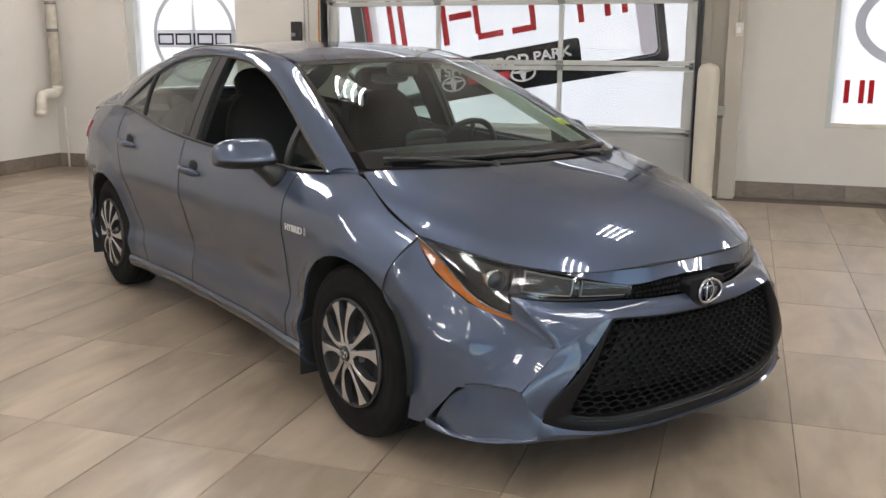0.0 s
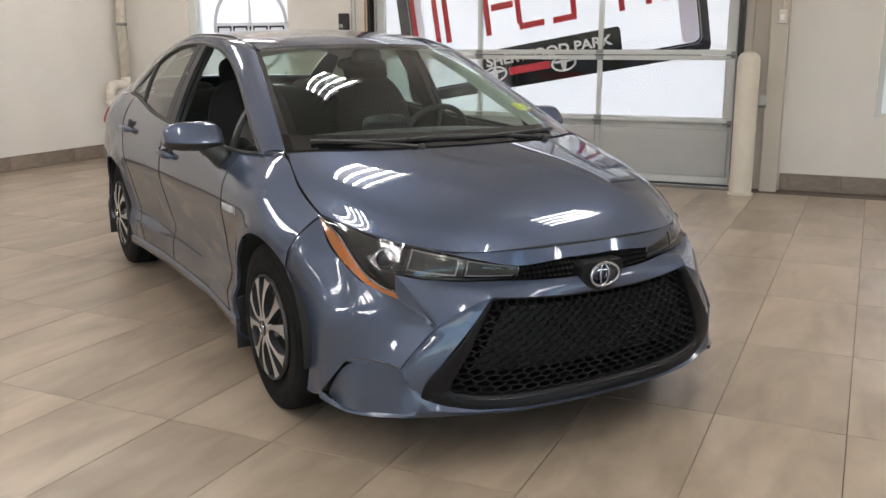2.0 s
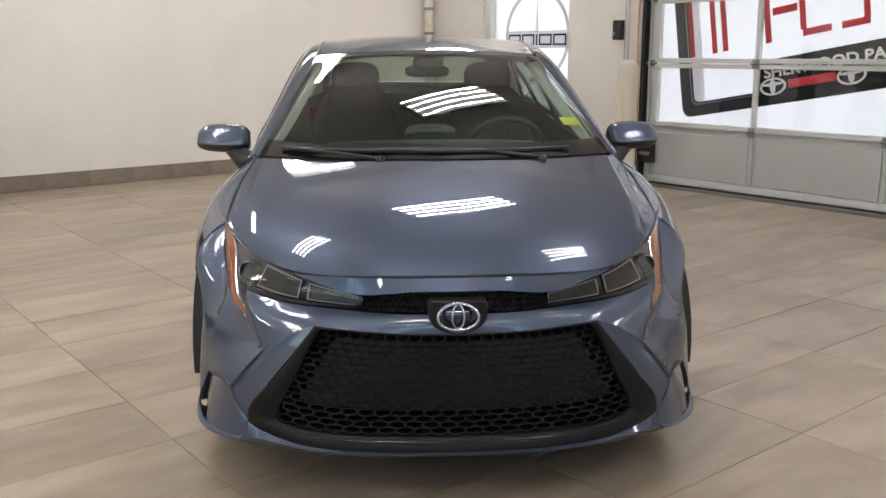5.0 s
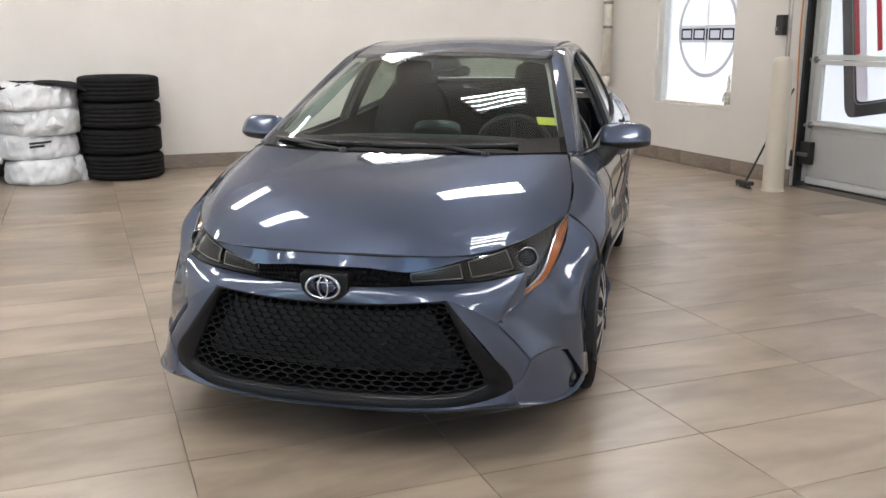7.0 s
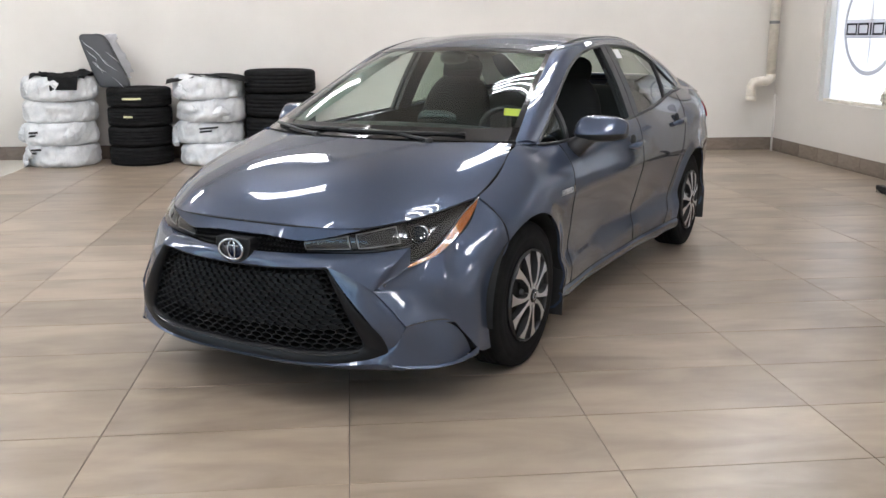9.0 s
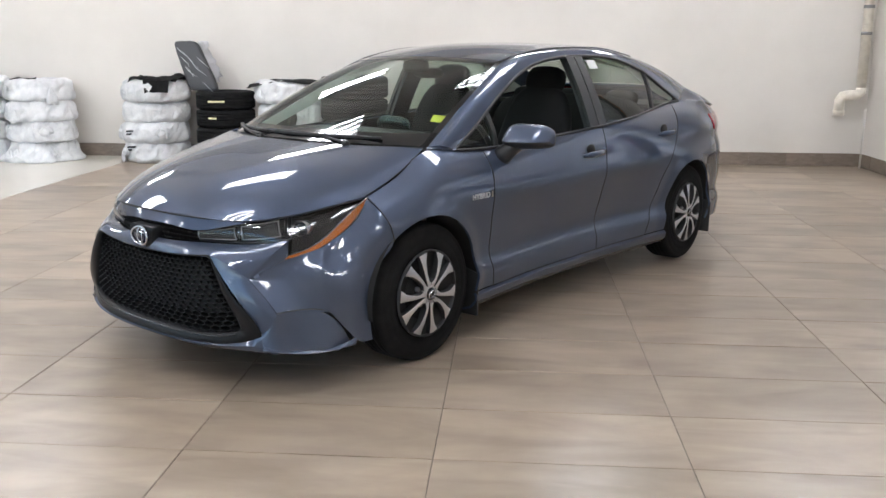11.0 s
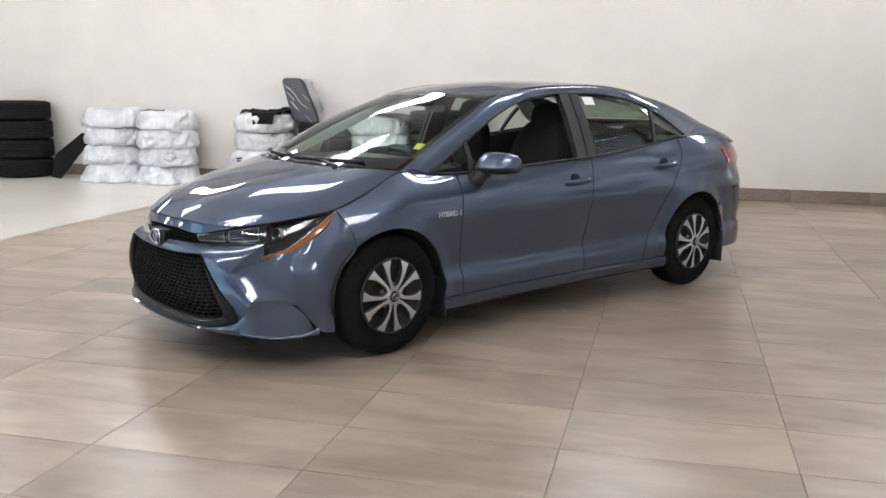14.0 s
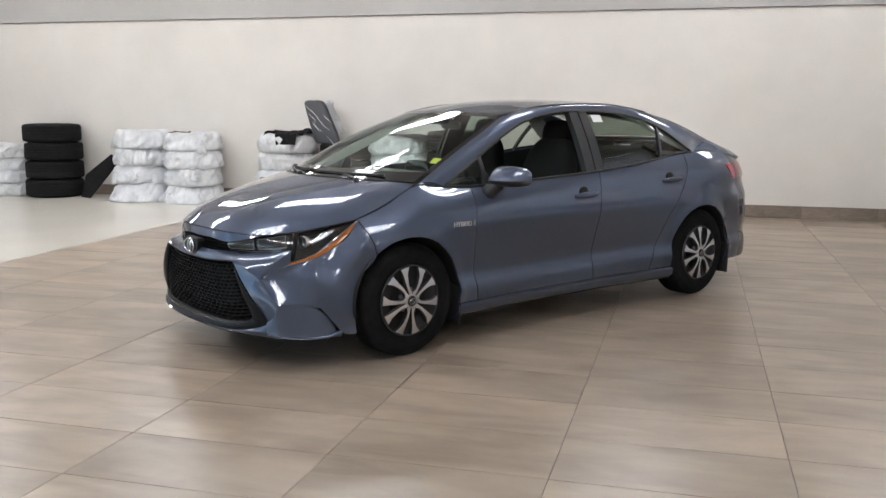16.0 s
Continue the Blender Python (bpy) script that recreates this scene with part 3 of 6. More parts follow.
def ring_points(cx, cz, rx, rz, n=40):
    return [(cx + rx * math.cos(6.2832 * k / n), cz + rz * math.sin(6.2832 * k / n)) for k in range(n)]


def ring(bm, cx, cz, rx, rz, width, y, depth=0.003, n=56):
    """A flat ring in a wall plane."""
    loops = [[bm.verts.new((x, yy, z)) for x, z in ring_points(cx, cz, rx - q, rz - q, n)] for q, yy in ((0, y + depth), (0, y), (width, y), (width, y + depth))]
    for a, b in zip(loops, loops[1:]):
        for k in range(n):
            bm.faces.new((a[k], a[(k + 1) % n], b[(k + 1) % n], b[k]))
    bmesh.ops.recalc_face_normals(bm, faces=bm.faces)
    return bm


def sign_window(x0, x1, z0, z1, wall_y, label, stile=0.05):
    w = thing("sign_window", label, "window sign", kind="structure")
    y = wall_y + 0.10
    part("film_sheet", box(x0 + 0.02, y, z0 + 0.02, x1 - 0.02, y + 0.004, z1), FILM, w, "", False)
    bm = bmesh.new()
    add_box(bm, x0 + 0.001, wall_y + 0.03, z0 + 0.001, x0 + stile, wall_y + 0.2, z1 - 0.001)
    soften(part("window_frame", bm, ALU, w, "grey aluminium frame", False), 0.004)
    bm = bmesh.new()
    add_box(bm, x1 - 0.03, wall_y + 0.03, z0 + 0.001, x1 - 0.001, wall_y + 0.2, z1 - 0.001)
    soften(part("window_frame", bm, ALU, w, "grey aluminium frame", False), 0.004)
    bm = bmesh.new()
    add_box(bm, x0 + stile, wall_y + 0.03, z0 + 0.001, x1 - 0.03, wall_y + 0.2, z0 + 0.035)
    soften(part("window_sill", bm, IVORY, w, "narrow pale sill", False), 0.004)
    return w, y


def round_sign():
    w, y = sign_window(SIGN_L, SIGN_R, 0.68, 2.25, WY, "tall window covered by white film with a round grey emblem", 0.10)
    cx, cz, r = -3.93, 1.515, 0.52
    part("emblem_ring", ring(bmesh.new(), cx, cz, r, r, 0.042, y - 0.004), film_material("soft_silver_print", (0.45, 0.45, 0.47)), w, "silver printed ring", False)
    bm = bmesh.new()
    outline(bm, [(cx - 0.025, y - 0.004, cz - 0.08), (cx, y - 0.004, cz - 0.40), (cx + 0.025, y - 0.004, cz - 0.08), (cx + 0.025, y - 0.004, cz + 0.08), (cx, y - 0.004, cz + 0.40), (cx - 0.025, y - 0.004, cz + 0.08)], (0, 0.003, 0))
    part("emblem_needle", bm, film_material("pale_silver_print", (0.75, 0.75, 0.76)), w, "", False)
    part("emblem_bar", box(cx - 0.47, y - 0.006, cz - 0.125, cx + 0.53, y - 0.003, cz + 0.045), film_material("light_band_print", (0.78, 0.78, 0.8)), w, "light grey bar", False)
    for dz in (-0.13, 0.047):
        part("band_edge", box(cx - 0.47, y - 0.0055, cz + dz, cx + 0.53, y - 0.0025, cz + dz + 0.006), FILMGREY, w, "thin grey line", False)
    # dark hollow blocks stand in for the name
    for k, wd in enumerate((0.2, 0.2, 0.022, 0.2, 0.2)):
        x = cx - 0.46 + (0.0, 0.225, 0.455, 0.505, 0.73)[k]
        z0, z1, e = cz - 0.105, cz + 0.02, 0.02
        bm = bmesh.new()
        if k == 2:
            add_box(bm, x, y - 0.009, z0, x + wd, y - 0.0065, z1)
        else:
            add_box(bm, x, y - 0.009, z0, x + wd, y - 0.0065, z0 + e)
            add_box(bm, x, y - 0.009, z1 - e, x + wd, y - 0.0065, z1)
            add_box(bm, x, y - 0.009, z0 + e, x + e, y - 0.0065, z1 - e)
            add_box(bm, x + wd - e, y - 0.009, z0 + e, x + wd, y - 0.0065, z1 - e)
        part("dark_block", bm, FILMBLACK, w, "", False)
    # a small bundle on the sill
    bm = bmesh.new()
    blob(bm, (0, 0, 0.075), (0.065, 0.035, 0.075), 2.2, 28, 18)
    blob(bm, (0.012, 0, 0.20), (0.024, 0.02, 0.13), 2.0, 20, 16)
    for v in bm.verts:
        v.co += Vector((0.02, 0.01, 0.01)) * noise.noise(v.co * 30)
    ob = part("rag_bundle", bm, plastic_material("mottled_cloth", (0.5, 0.48, 0.42), 0.8, 200, 0.6, 22), None, "small crumpled cream cloth on the window sill", True, "cloth")
    ob.location = (SIGN_R - 0.10, WY + 0.04, 0.716)


def square_sign():
    w, y = sign_window(2.615, 4.3, 0.685, 2.3, RIGHT, "window covered by white film with a silver oval emblem and red bars")
    cx, cz = 3.42, 1.62
    part("emblem_oval", ring(bmesh.new(), cx, cz, 0.62, 0.42, 0.085, y - 0.004), FILMGREY, w, "silver printed oval", False)
    part("emblem_oval_inner", ring(bmesh.new(), cx, cz, 0.21, 0.36, 0.06, y - 0.007), FILMGREY, w, "", False)
    x = 2.76
    for k, wd in enumerate((0.17, 0.21, 0.19, 0.21, 0.17, 0.2)):
        bm = bmesh.new()
        e = 0.045
        add_box(bm, x, y - 0.006, 0.905, x + e, y - 0.003, 1.115)
        add_box(bm, x + wd - e, y - 0.006, 0.905, x + wd, y - 0.003, 1.115)
        part("red_bar", bm, FILMRED, w, "", False)
        x += wd + 0.035


def bollard(x, y, label):
    b = thing("bollard", label, "bollard", Matrix.Translation((x, y, 0)), "bollards beside the garage door")
    r = 0.097
    prof = [(0.0, r), (1.15, r), (1.2, r * 0.97), (1.235, r * 0.8), (1.255, r * 0.5), (1.262, 0.0)]
    bm = lathe(bmesh.new(), prof, "z", 40)
    bmesh.ops.recalc_face_normals(bm, faces=bm.faces)
    part("sleeve", bm, BOLLARD, b, "smooth beige plastic sleeve with domed top")
    bm = lathe(bmesh.new(), [(0.0, r + 0.012), (0.012, r + 0.012), (0.02, r + 0.001)], "z", 40)
    part("foot_ring", bm, BOLLARD, b)
    return b


def posts_and_fittings():
    # the steel posts beside the door
    bm = bmesh.new()
    add_box(bm, 1.71, 4.60, 0, 1.86, 4.745, TOP)
    p = setting("door_post", bm, POST, "beige enamelled steel post beside the garage door")
    soften(p, 0.006)
    bm = bmesh.new()
    add_box(bm, 1.49, 4.66, 0, 1.56, 4.80, TOP)
    add_box(bm, 1.56, 4.73, 0, 1.71, 4.80, TOP)
    setting("door_jamb", bm, POST, "beige painted door jamb")
    sw = thing("switch_box", "small white switch box with a conduit on the steel post", "switch box")
    soften(part("box", box(1.775, 4.555, 1.50, 1.845, 4.598, 1.62), IVORY, sw, "", False), 0.006)
    soften(part("switch", box(1.79, 4.548, 1.53, 1.825, 4.556, 1.58), WHITE, sw, "", False), 0.003)
    part("conduit", tube(bmesh.new(), [(1.81, 4.585, 1.61), (1.81, 4.585, TOP)], 0.011), IVORY, sw)
    ph = thing("door_sensor", "small grey sensor on a bracket behind the bollard", "sensor")
    soften(part("housing", box(1.67, 4.46, 0.79, 1.73, 4.55, 0.88), STEELGREY, ph, "", False), 0.005)
    soften(part("bracket", box(1.66, 4.55, 0.76, 1.72, 4.60, 0.80), metal_dark, ph, "", False), 0.003)
    # control box with hoist chain
    c = thing("door_hoist", "black chain keeper box with a looped chain on the wall", "chain hoist")
    soften(part("keeper", box(-2.655, WY - 0.07, 1.455, -2.55, WY - 0.003, 1.65), BLACK, c, "black keeper box", False), 0.008)
    soften(part("hook", box(-2.64, WY - 0.09, 1.5, -2.60, WY - 0.07, 1.535), metal_dark, c, "", False), 0.003)
    for x in (-2.50, -2.455):
        bm = bmesh.new()
        z = 1.12
        k = 0
        while z < TOP:
            d = 0.008
            pts = [(x + (d * math.cos(a) if k % 2 else 0), WY - 0.05 + (0 if k % 2 else d * math.cos(a)), z + 0.016 * math.sin(a)) for a in [6.2832 * q / 6 for q in range(7)]]
            tube(bm, pts, 0.0028, 4, False)
            z += 0.027
            k += 1
        part("chain", bm, metal_dark, c, "steel hoist chain")
    cord = thing("power_cord", "orange cord hanging beside the door jamb", "cord")
    part("cord", tube(bmesh.new(), [(-2.33 + 0.02 * math.sin(z * 3), WY - 0.03, z) for z in np.linspace(0.35, TOP, 24)], 0.008, 6), ORANGE, cord)
    part("plug", tube(bmesh.new(), [(-2.33, WY - 0.03, 0.2), (-2.33, WY - 0.03, 0.36)], [0.02, 0.013], 8), BLACK, cord)
    latch = thing("door_latch", "black latch plate beside the garage door jamb", "latch")
    soften(part("plate", box(-2.33, 4.58, 0.22, -2.20, 4.646, 0.44), BLACK, latch, "", False), 0.006)
    soften(part("bolt", box(-2.37, 4.55, 0.30, -2.22, 4.58, 0.335), metal_dark, latch, "", False), 0.004)
    # squeegee leaning at the wall
    s = thing("floor_brush", "push broom leaning against the wall beside the bollard", "broom")
    part("handle", tube(bmesh.new(), [(-2.41, 4.02, 0.06), (-2.37, 4.48, 0.95)], 0.010), GREYPLAST, s, "dark slim handle")
    soften(part("head", box(-2.52, 3.98, 0.03, -2.31, 4.04, 0.07), BLACK, s, "black brush head", False), 0.008)
    bm = bmesh.new()
    rng = random.Random(3)
    for k in range(40):
        x = -2.51 + 0.005 * k
        tube(bm, [(x, 4.0 + rng.uniform(-0.02, 0.02), 0.035), (x + rng.uniform(-0.01, 0.01), 4.0 + rng.uniform(-0.03, 0.03), 0.001)], 0.003, 4)
    part("bristles", bm, BLACK, s)
    # drain pipe in the corner
    d = thing("drain_pipe", "ivory painted drain pipe with an elbow in the room corner", "pipe")
    x, y = -5.62, 4.36
    part("riser", tube(bmesh.new(), [(x, y, 0.93), (x, y, TOP)], 0.055, 16), IVORY, d)
    part("elbow", tube(bmesh.new(), [(x, y, 0.95), (x, y, 0.90), (x - 0.01, y - 0.03, 0.865), (x - 0.03, y - 0.12, 0.86), (x - 0.05, y - 0.19, 0.845), (x - 0.055, y - 0.21, 0.80), (x - 0.055, y - 0.21, 0.64)], 0.058, 16), IVORY, d)
    bm = lathe(bmesh.new(), [(0.62, 0.05), (0.62, 0.066), (0.68, 0.066), (0.68, 0.05)], "z", 18, centre=(x - 0.055, y - 0.21, 0))
    part("collar", bm, IVORY, d)
    for z in (1.55, 1.85):
        bm = lathe(bmesh.new(), [(z, 0.05), (z, 0.061), (z + 0.035, 0.061), (z + 0.035, 0.05)], "z", 18, centre=(x, y, 0))
        part("clamp", bm, metal_dark, d, "dark steel clamp")
    part("cleanout_pipe", tube(bmesh.new(), [(x + 0.02, y + 0.07, 0.0), (x + 0.02, y + 0.07, 0.7)], 0.012, 10), WALL, d)


def ceiling_lights():
    """Four-tube fluorescent fixtures under the ceiling, two of them added to brighten the door wall."""
    first = thing("ceiling_light", "white four-tube fluorescent ceiling light, switched on", "ceiling light", Matrix.Translation((0, 0, 0)), "fluorescent ceiling lights")
    z = TOP - 0.3
    soften(part("tray", box(-0.30, -0.62, z + 0.05, 0.30, 0.62, z + 0.09), TRAY, first, "dull grey tray", False), 0.01)
    for k in range(4):
        y = -0.225 + 0.15 * k
        part("tube", tube(bmesh.new(), [(y, -0.585, z), (y, 0.585, z)], 0.019, 10), TUBE, first, "glowing white tube")
    for x in (-0.6, 0.6):
        soften(part("end_cap", box(-0.3, x - 0.015, z - 0.03, 0.3, x + 0.015, z + 0.05), IVORY, first, "", False), 0.004)
    for x in (-0.45, 0.45):
        part("hanger", tube(bmesh.new(), [(0, x, z + 0.09), (0, x, TOP)], 0.004, 6), metal_dark, first)
    # the last two spots are unseen extras that brighten the door wall
    spots = [(x, y) for x in LIGHT_X for y in LIGHT_Y] + [(LIGHT_X[0], 3.6), (LIGHT_X[3], 3.6)]
    first.location = (spots[0][0], spots[0][1], 0)
    for x, y in spots[1:]:
        copy_thing(first, Matrix.Translation((x, y, 0)))


LIGHT_X, LIGHT_Y = (-3.7, -0.7, 2.3, 5.3), (-8.1, -5.1, -2.1, 0.9)


def tyre_profile(radius, width, rim):
    h = width / 2
    s = (radius - rim)
    return [(-h * 0.75, rim - 0.01), (-h * 0.90, rim), (-h * 0.90, rim + 0.008), (-h * 0.93, rim + 0.010), (-h * 0.98, rim + s * 0.3), (-h * 1.0, rim + s * 0.42), (-h * 0.985, rim + s * 0.45), (-h * 1.0, rim + s * 0.48),
            (-h * 0.97, rim + s * 0.72), (-h * 0.945, rim + s * 0.74), (-h * 0.95, rim + s * 0.77), (-h * 0.88, rim + s * 0.91), (-h * 0.78, radius - 0.005), (-h * 0.62, radius)]


def tyre_mesh(bm, radius, width, rim, axis="y", centre=(0, 0, 0), n=56, g=0.005):
    """A tyre with shoulders and four tread grooves."""
    left = tyre_profile(radius, width, rim)
    h = width / 2
    tread = []
    for u in (-0.24, -0.08, 0.08, 0.24):
        a = u * width
        tread += [(a - 0.007, radius), (a - 0.005, radius - g), (a + 0.005, radius - g), (a + 0.007, radius)]
    tread = [(a, r) for a, r in tread if abs(a) < h * 0.62]
    prof = left + tread + [(-a, r) for a, r in reversed(left)]
    lathe(bm, prof, axis, n, centre=centre)
    bmesh.ops.recalc_face_normals(bm, faces=bm.faces)
    return bm


def tyre_stack(x, y, count, seed, radius=0.325, height=0.212, groove=0.005):
    """Bare tyres, laid one on another; each is a thing."""
    rng = random.Random(seed)
    me = None
    for k in range(count):
        if me is None:
            t = part("tyre", tyre_mesh(bmesh.new(), radius, height, 0.2, "z", g=groove), RUBBER, None, "black unmounted tyre lying in a stack by the wall", True, "tyre", "bare tyre stacks")
            me = t.data
        else:
            t = tagged(new("tyre", me), "black unmounted tyre lying in a stack by the wall", "tyre", "bare tyre stacks")
        t.matrix_basis = pose(x + rng.uniform(-0.012, 0.012), y + rng.uniform(-0.012, 0.012), height * (k + 0.5) + 0.001, 0, 0, rng.uniform(0, 360))


def bagged_tyre(x, y, z, seed, radius=0.385, height=0.243, skirt=0.0, marks=()):
    """A tyre knotted in a thin crumpled white bag, with loose ears and hanging ties; marks: angle, height and length of dark print."""
    rng = random.Random(seed)
    bm = bmesh.new()
    n, prof = 132, [(0.02, 0.16), (0.0, 0.24), (0.004, 0.325), (0.03, 0.350), (0.12, 0.356), (0.205, 0.348), (0.240, 0.315), (0.248, 0.22), (0.232, 0.13), (0.2, 0.02)]
    prof = [(a * height / 0.243, r * radius / 0.356) for a, r in spline([(a, r) for a, r in prof], 36)]
    lathe(bm, prof, "z", n)
    off = Vector((rng.uniform(0, 50), rng.uniform(0, 50), rng.uniform(0, 50)))
    lean = rng.uniform(-0.06, 0.06)
    for v in bm.verts:
        w = math.atan2(v.co.y, v.co.x)
        rad = Vector((v.co.x, v.co.y, 0))
        low = max(0.0, 1 - v.co.z / height)
        slant = Vector((v.co.x + v.co.z * 0.7, v.co.y - v.co.z * 0.5, v.co.z * 0.6))
        fold = noise.noise(v.co * 3.2 + off) * 0.03 + noise.noise(Vector((math.cos(w) * 4, math.sin(w) * 4, v.co.z * 3)) + off) * 0.016
        drape = abs(noise.noise(Vector((w * 5.0, v.co.z * 2.2, 7)) + off)) * 0.03
        ridge = abs(noise.noise(slant * 8 + off)) * 0.05 + abs(noise.noise(slant * 21 + off)) * 0.018 + abs(noise.noise(slant * 43 - off)) * 0.004
        if rad.length > 0.05:
            v.co += rad.normalized() * (fold - ridge - drape + 0.022 + skirt * low ** 2 * (0.7 + 0.6 * noise.noise(Vector((w * 2.5, 0, 1)) + off)))
        if v.co.z > 0.03:
            v.co.z = max(0.002, v.co.z + noise.noise(v.co * 6 + off * 2) * 0.02 + abs(noise.noise(slant * 13 - off)) * 0.018 - 0.004 + lean * v.co.y * min(1, v.co.z / height))
    bmesh.ops.recalc_face_normals(bm, faces=bm.faces)
    skin = [(math.atan2(v.co.y, v.co.x), v.co.z, math.hypot(v.co.x, v.co.y)) for v in bm.verts]
    bag = part("bagged_tyre", bm, BAG, None, "tyre wrapped in a crumpled white plastic bag", True, "bagged tyre", "bagged tyre stacks")
    bag.matrix_basis = pose(x, y, z, 0, 0, 0)

    def reach(a, h):
        return max([r for w, q, r in skin if abs(w - a) < 0.07 and abs(q - h) < 0.03], default=radius)
    for k in range(rng.choice((1, 2, 2, 3))):
        a = radians(rng.choice((-1, -1, 1)) * rng.uniform(15, 80))
        cz = rng.uniform(0.08, 0.19)
        r = reach(a, cz)
        bm = bmesh.new()
        long = rng.uniform(0.06, 0.10)
        blob(bm, (0, 0, -long * 0.35), (0.035, 0.075, long), 2.0, 36, 26)
        for v in bm.verts:
            f = 1 - v.co.z / long                       # spreads below the knot
            v.co.x *= 0.6 + 0.3 * f
            v.co.y *= 0.4 + 0.5 * f
            v.co *= 1 + 0.5 * noise.noise(v.co * 14 + off) - 0.55 * abs(noise.noise(v.co * 26 + off))
        bm.transform(Matrix.Translation((r * math.cos(a), r * math.sin(a), cz)) @ Matrix.Rotation(a, 4, "Z"))
        part("bag_ear", bm, BAG, bag, "knotted loose end of the bag")
    for k in range(rng.choice((0, 1, 1))):
        a = radians(rng.uniform(-50, 40))
        g = []
        for i in range(9):
            h = height * (0.86 - 0.075 * i)
            r = reach(a, h) + 0.008
            wide = 0.03 + 0.012 * math.sin(i * 1.3 + seed)
            g.append([((r + 0.008 * math.cos(q * 2.6)) * math.cos(a + q * wide * 1.4 + 0.008 * i), (r + 0.008 * math.cos(q * 2.6)) * math.sin(a + q * wide * 1.4 + 0.008 * i), h) for q in (-1, -0.4, 0.2, 1)])
        bm = bmesh.new()
        add_grid(bm, np.array(g), (0, 0, height / 2))
        thicken(part("bag_tie", bm, BAG, bag, "loose hanging tie of the bag"), 0.003)
    for a0, h0, run in marks:
        bm = bmesh.new()
        for j in range(2):
            cells = max(4, int(run / 0.02))
            g = [[((reach(a, h0 + dz) + 0.004) * math.cos(a), (reach(a, h0 + dz) + 0.004) * math.sin(a), h0 + dz + 0.03 * (a - a0) - 0.034 * j) for a in np.linspace(a0, a0 + run * (1 - 0.35 * j) / radius, cells)] for dz in (-0.011, 0.011)]
            add_grid(bm, np.array(g), (0, 0, h0))
        thicken(part("print_bar", bm, BLACK, bag, "dark printed bars", False), 0.001)
    return bag


def bag_stack(x, y, count, seed, height=0.243, skirt=0.0, marks=None):
    rng = random.Random(seed)
    for k in range(count):
        bagged_tyre(x + rng.uniform(-0.02, 0.03), y + rng.uniform(-0.03, 0.03), 0.001 + k * height, seed * 10 + k, height=height, skirt=skirt if k == 0 else skirt * 0.25, marks=(marks or {}).get(k, ()))


def flat_mat(x, y, z, size, seed, label, sag=0.75, crumple=0.012):
    """A black rubber mat draped over a stack, its edges hanging."""
    bm = bmesh.new()
    n = 18
    rows = []
    off = Vector((seed * 3.1, 1.7, 0.4))
    for i in range(n + 1):
        row = []
        for j in range(n + 1):
            u, v = i / n - 0.5, j / n - 0.5
            px, py = u * size[0], v * size[1]
            r = math.hypot(px, py)
            wv = noise.noise(Vector((px * 5, py * 5, 0)) + off)
            px2, py2 = px * (1 + 0.12 * wv), py * (1 + 0.12 * noise.noise(Vector((py * 6, px * 6, 3)) + off))
            drop = max(0.0, r - 0.32) * sag
            row.append(bm.verts.new((px2, py2, crumple * (wv + abs(noise.noise(Vector((px * 11, py * 11, 5)) + off))) - drop)))
        rows.append(row)
    for i in range(n):
        for j in range(n):
            bm.faces.new((rows[i][j], rows[i + 1][j], rows[i + 1][j + 1], rows[i][j + 1]))
    ob = part("rubber_mat", bm, RUBBER, None, label, True, "floor mat")
    ob.location = (x, y, z)
    thicken(ob, 0.006)
    return ob


def loose_car_seat(x, y, z):
    """A flat dark seat back in clear plastic that stands on a tyre stack, slanting, and leans on the wall."""
    s = thing("seat_back", "dark grey seat back in clear plastic leaning above the tyres", "car seat", pose(x, y, z, 0, 0, 0))

    def shear(p):
        up = p.z + 0.29
        return Vector((p.x - 0.16 * up + 0.05, p.y * (1.08 - 0.36 * up) - 0.42 * up + 0.15, p.z))
    bm = bmesh.new()
    blob(bm, (0, 0, 0), (0.055, 0.165, 0.29), 7.0, 48, 30)
    off = Vector((4, 2, 9))
    for v in bm.verts:
        v.co += v.co.normalized() * 0.012 * abs(noise.noise(v.co * 14 + off))
        v.co = shear(v.co) + Vector((0, 0, 0.29))
    part("cushion", bm, Mat("film_covered_vinyl", (0.028, 0.029, 0.033), 0.4).mat, s, "dark grey cushion under tight clear film")
    # pale streaks across the front: glints on stretched film, put into the colour
    bm = bmesh.new()
    rng = random.Random(12)
    for k in range(9):
        y0, z0 = rng.uniform(-0.14, 0.1), rng.uniform(-0.2, 0.26)
        pts = [shear(Vector((0.064, y0 + 0.05 * q * rng.uniform(0.6, 1.2), z0 - 0.07 * q))) + Vector((0, 0, 0.29)) for q in (0, 0.6, 1.2, 1.8)]
        tube(bm, pts, [0.001, 0.003, 0.0035, 0.001], 5)
    part("film_crease", bm, BAG, s, "pale streaks for the glints on the creased clear film")
    bm = bmesh.new()
    add_box(bm, 0.075, 0.02, 0.03, 0.082, 0.11, 0.055)
    part("paper_tag", bm, WHITE, s, "white paper tag", False)
    bm = bmesh.new()
    blob(bm, (-0.10, 0.13, 0.34), (0.05, 0.11, 0.25), 2.0, 32, 24)
    for v in bm.verts:
        v.co.y += 0.10 * noise.fractal(v.co * 8, 0.8, 2.1, 4) - 0.30 * (v.co.z - 0.36)
        v.co.x += 0.04 * noise.noise(v.co * 12)
        v.co.z += 0.05 * noise.noise(v.co * 9 + off)
    part("loose_wrap", bm, film_material("milky_plastic", (0.78, 0.78, 0.80)), s, "loose milky plastic")


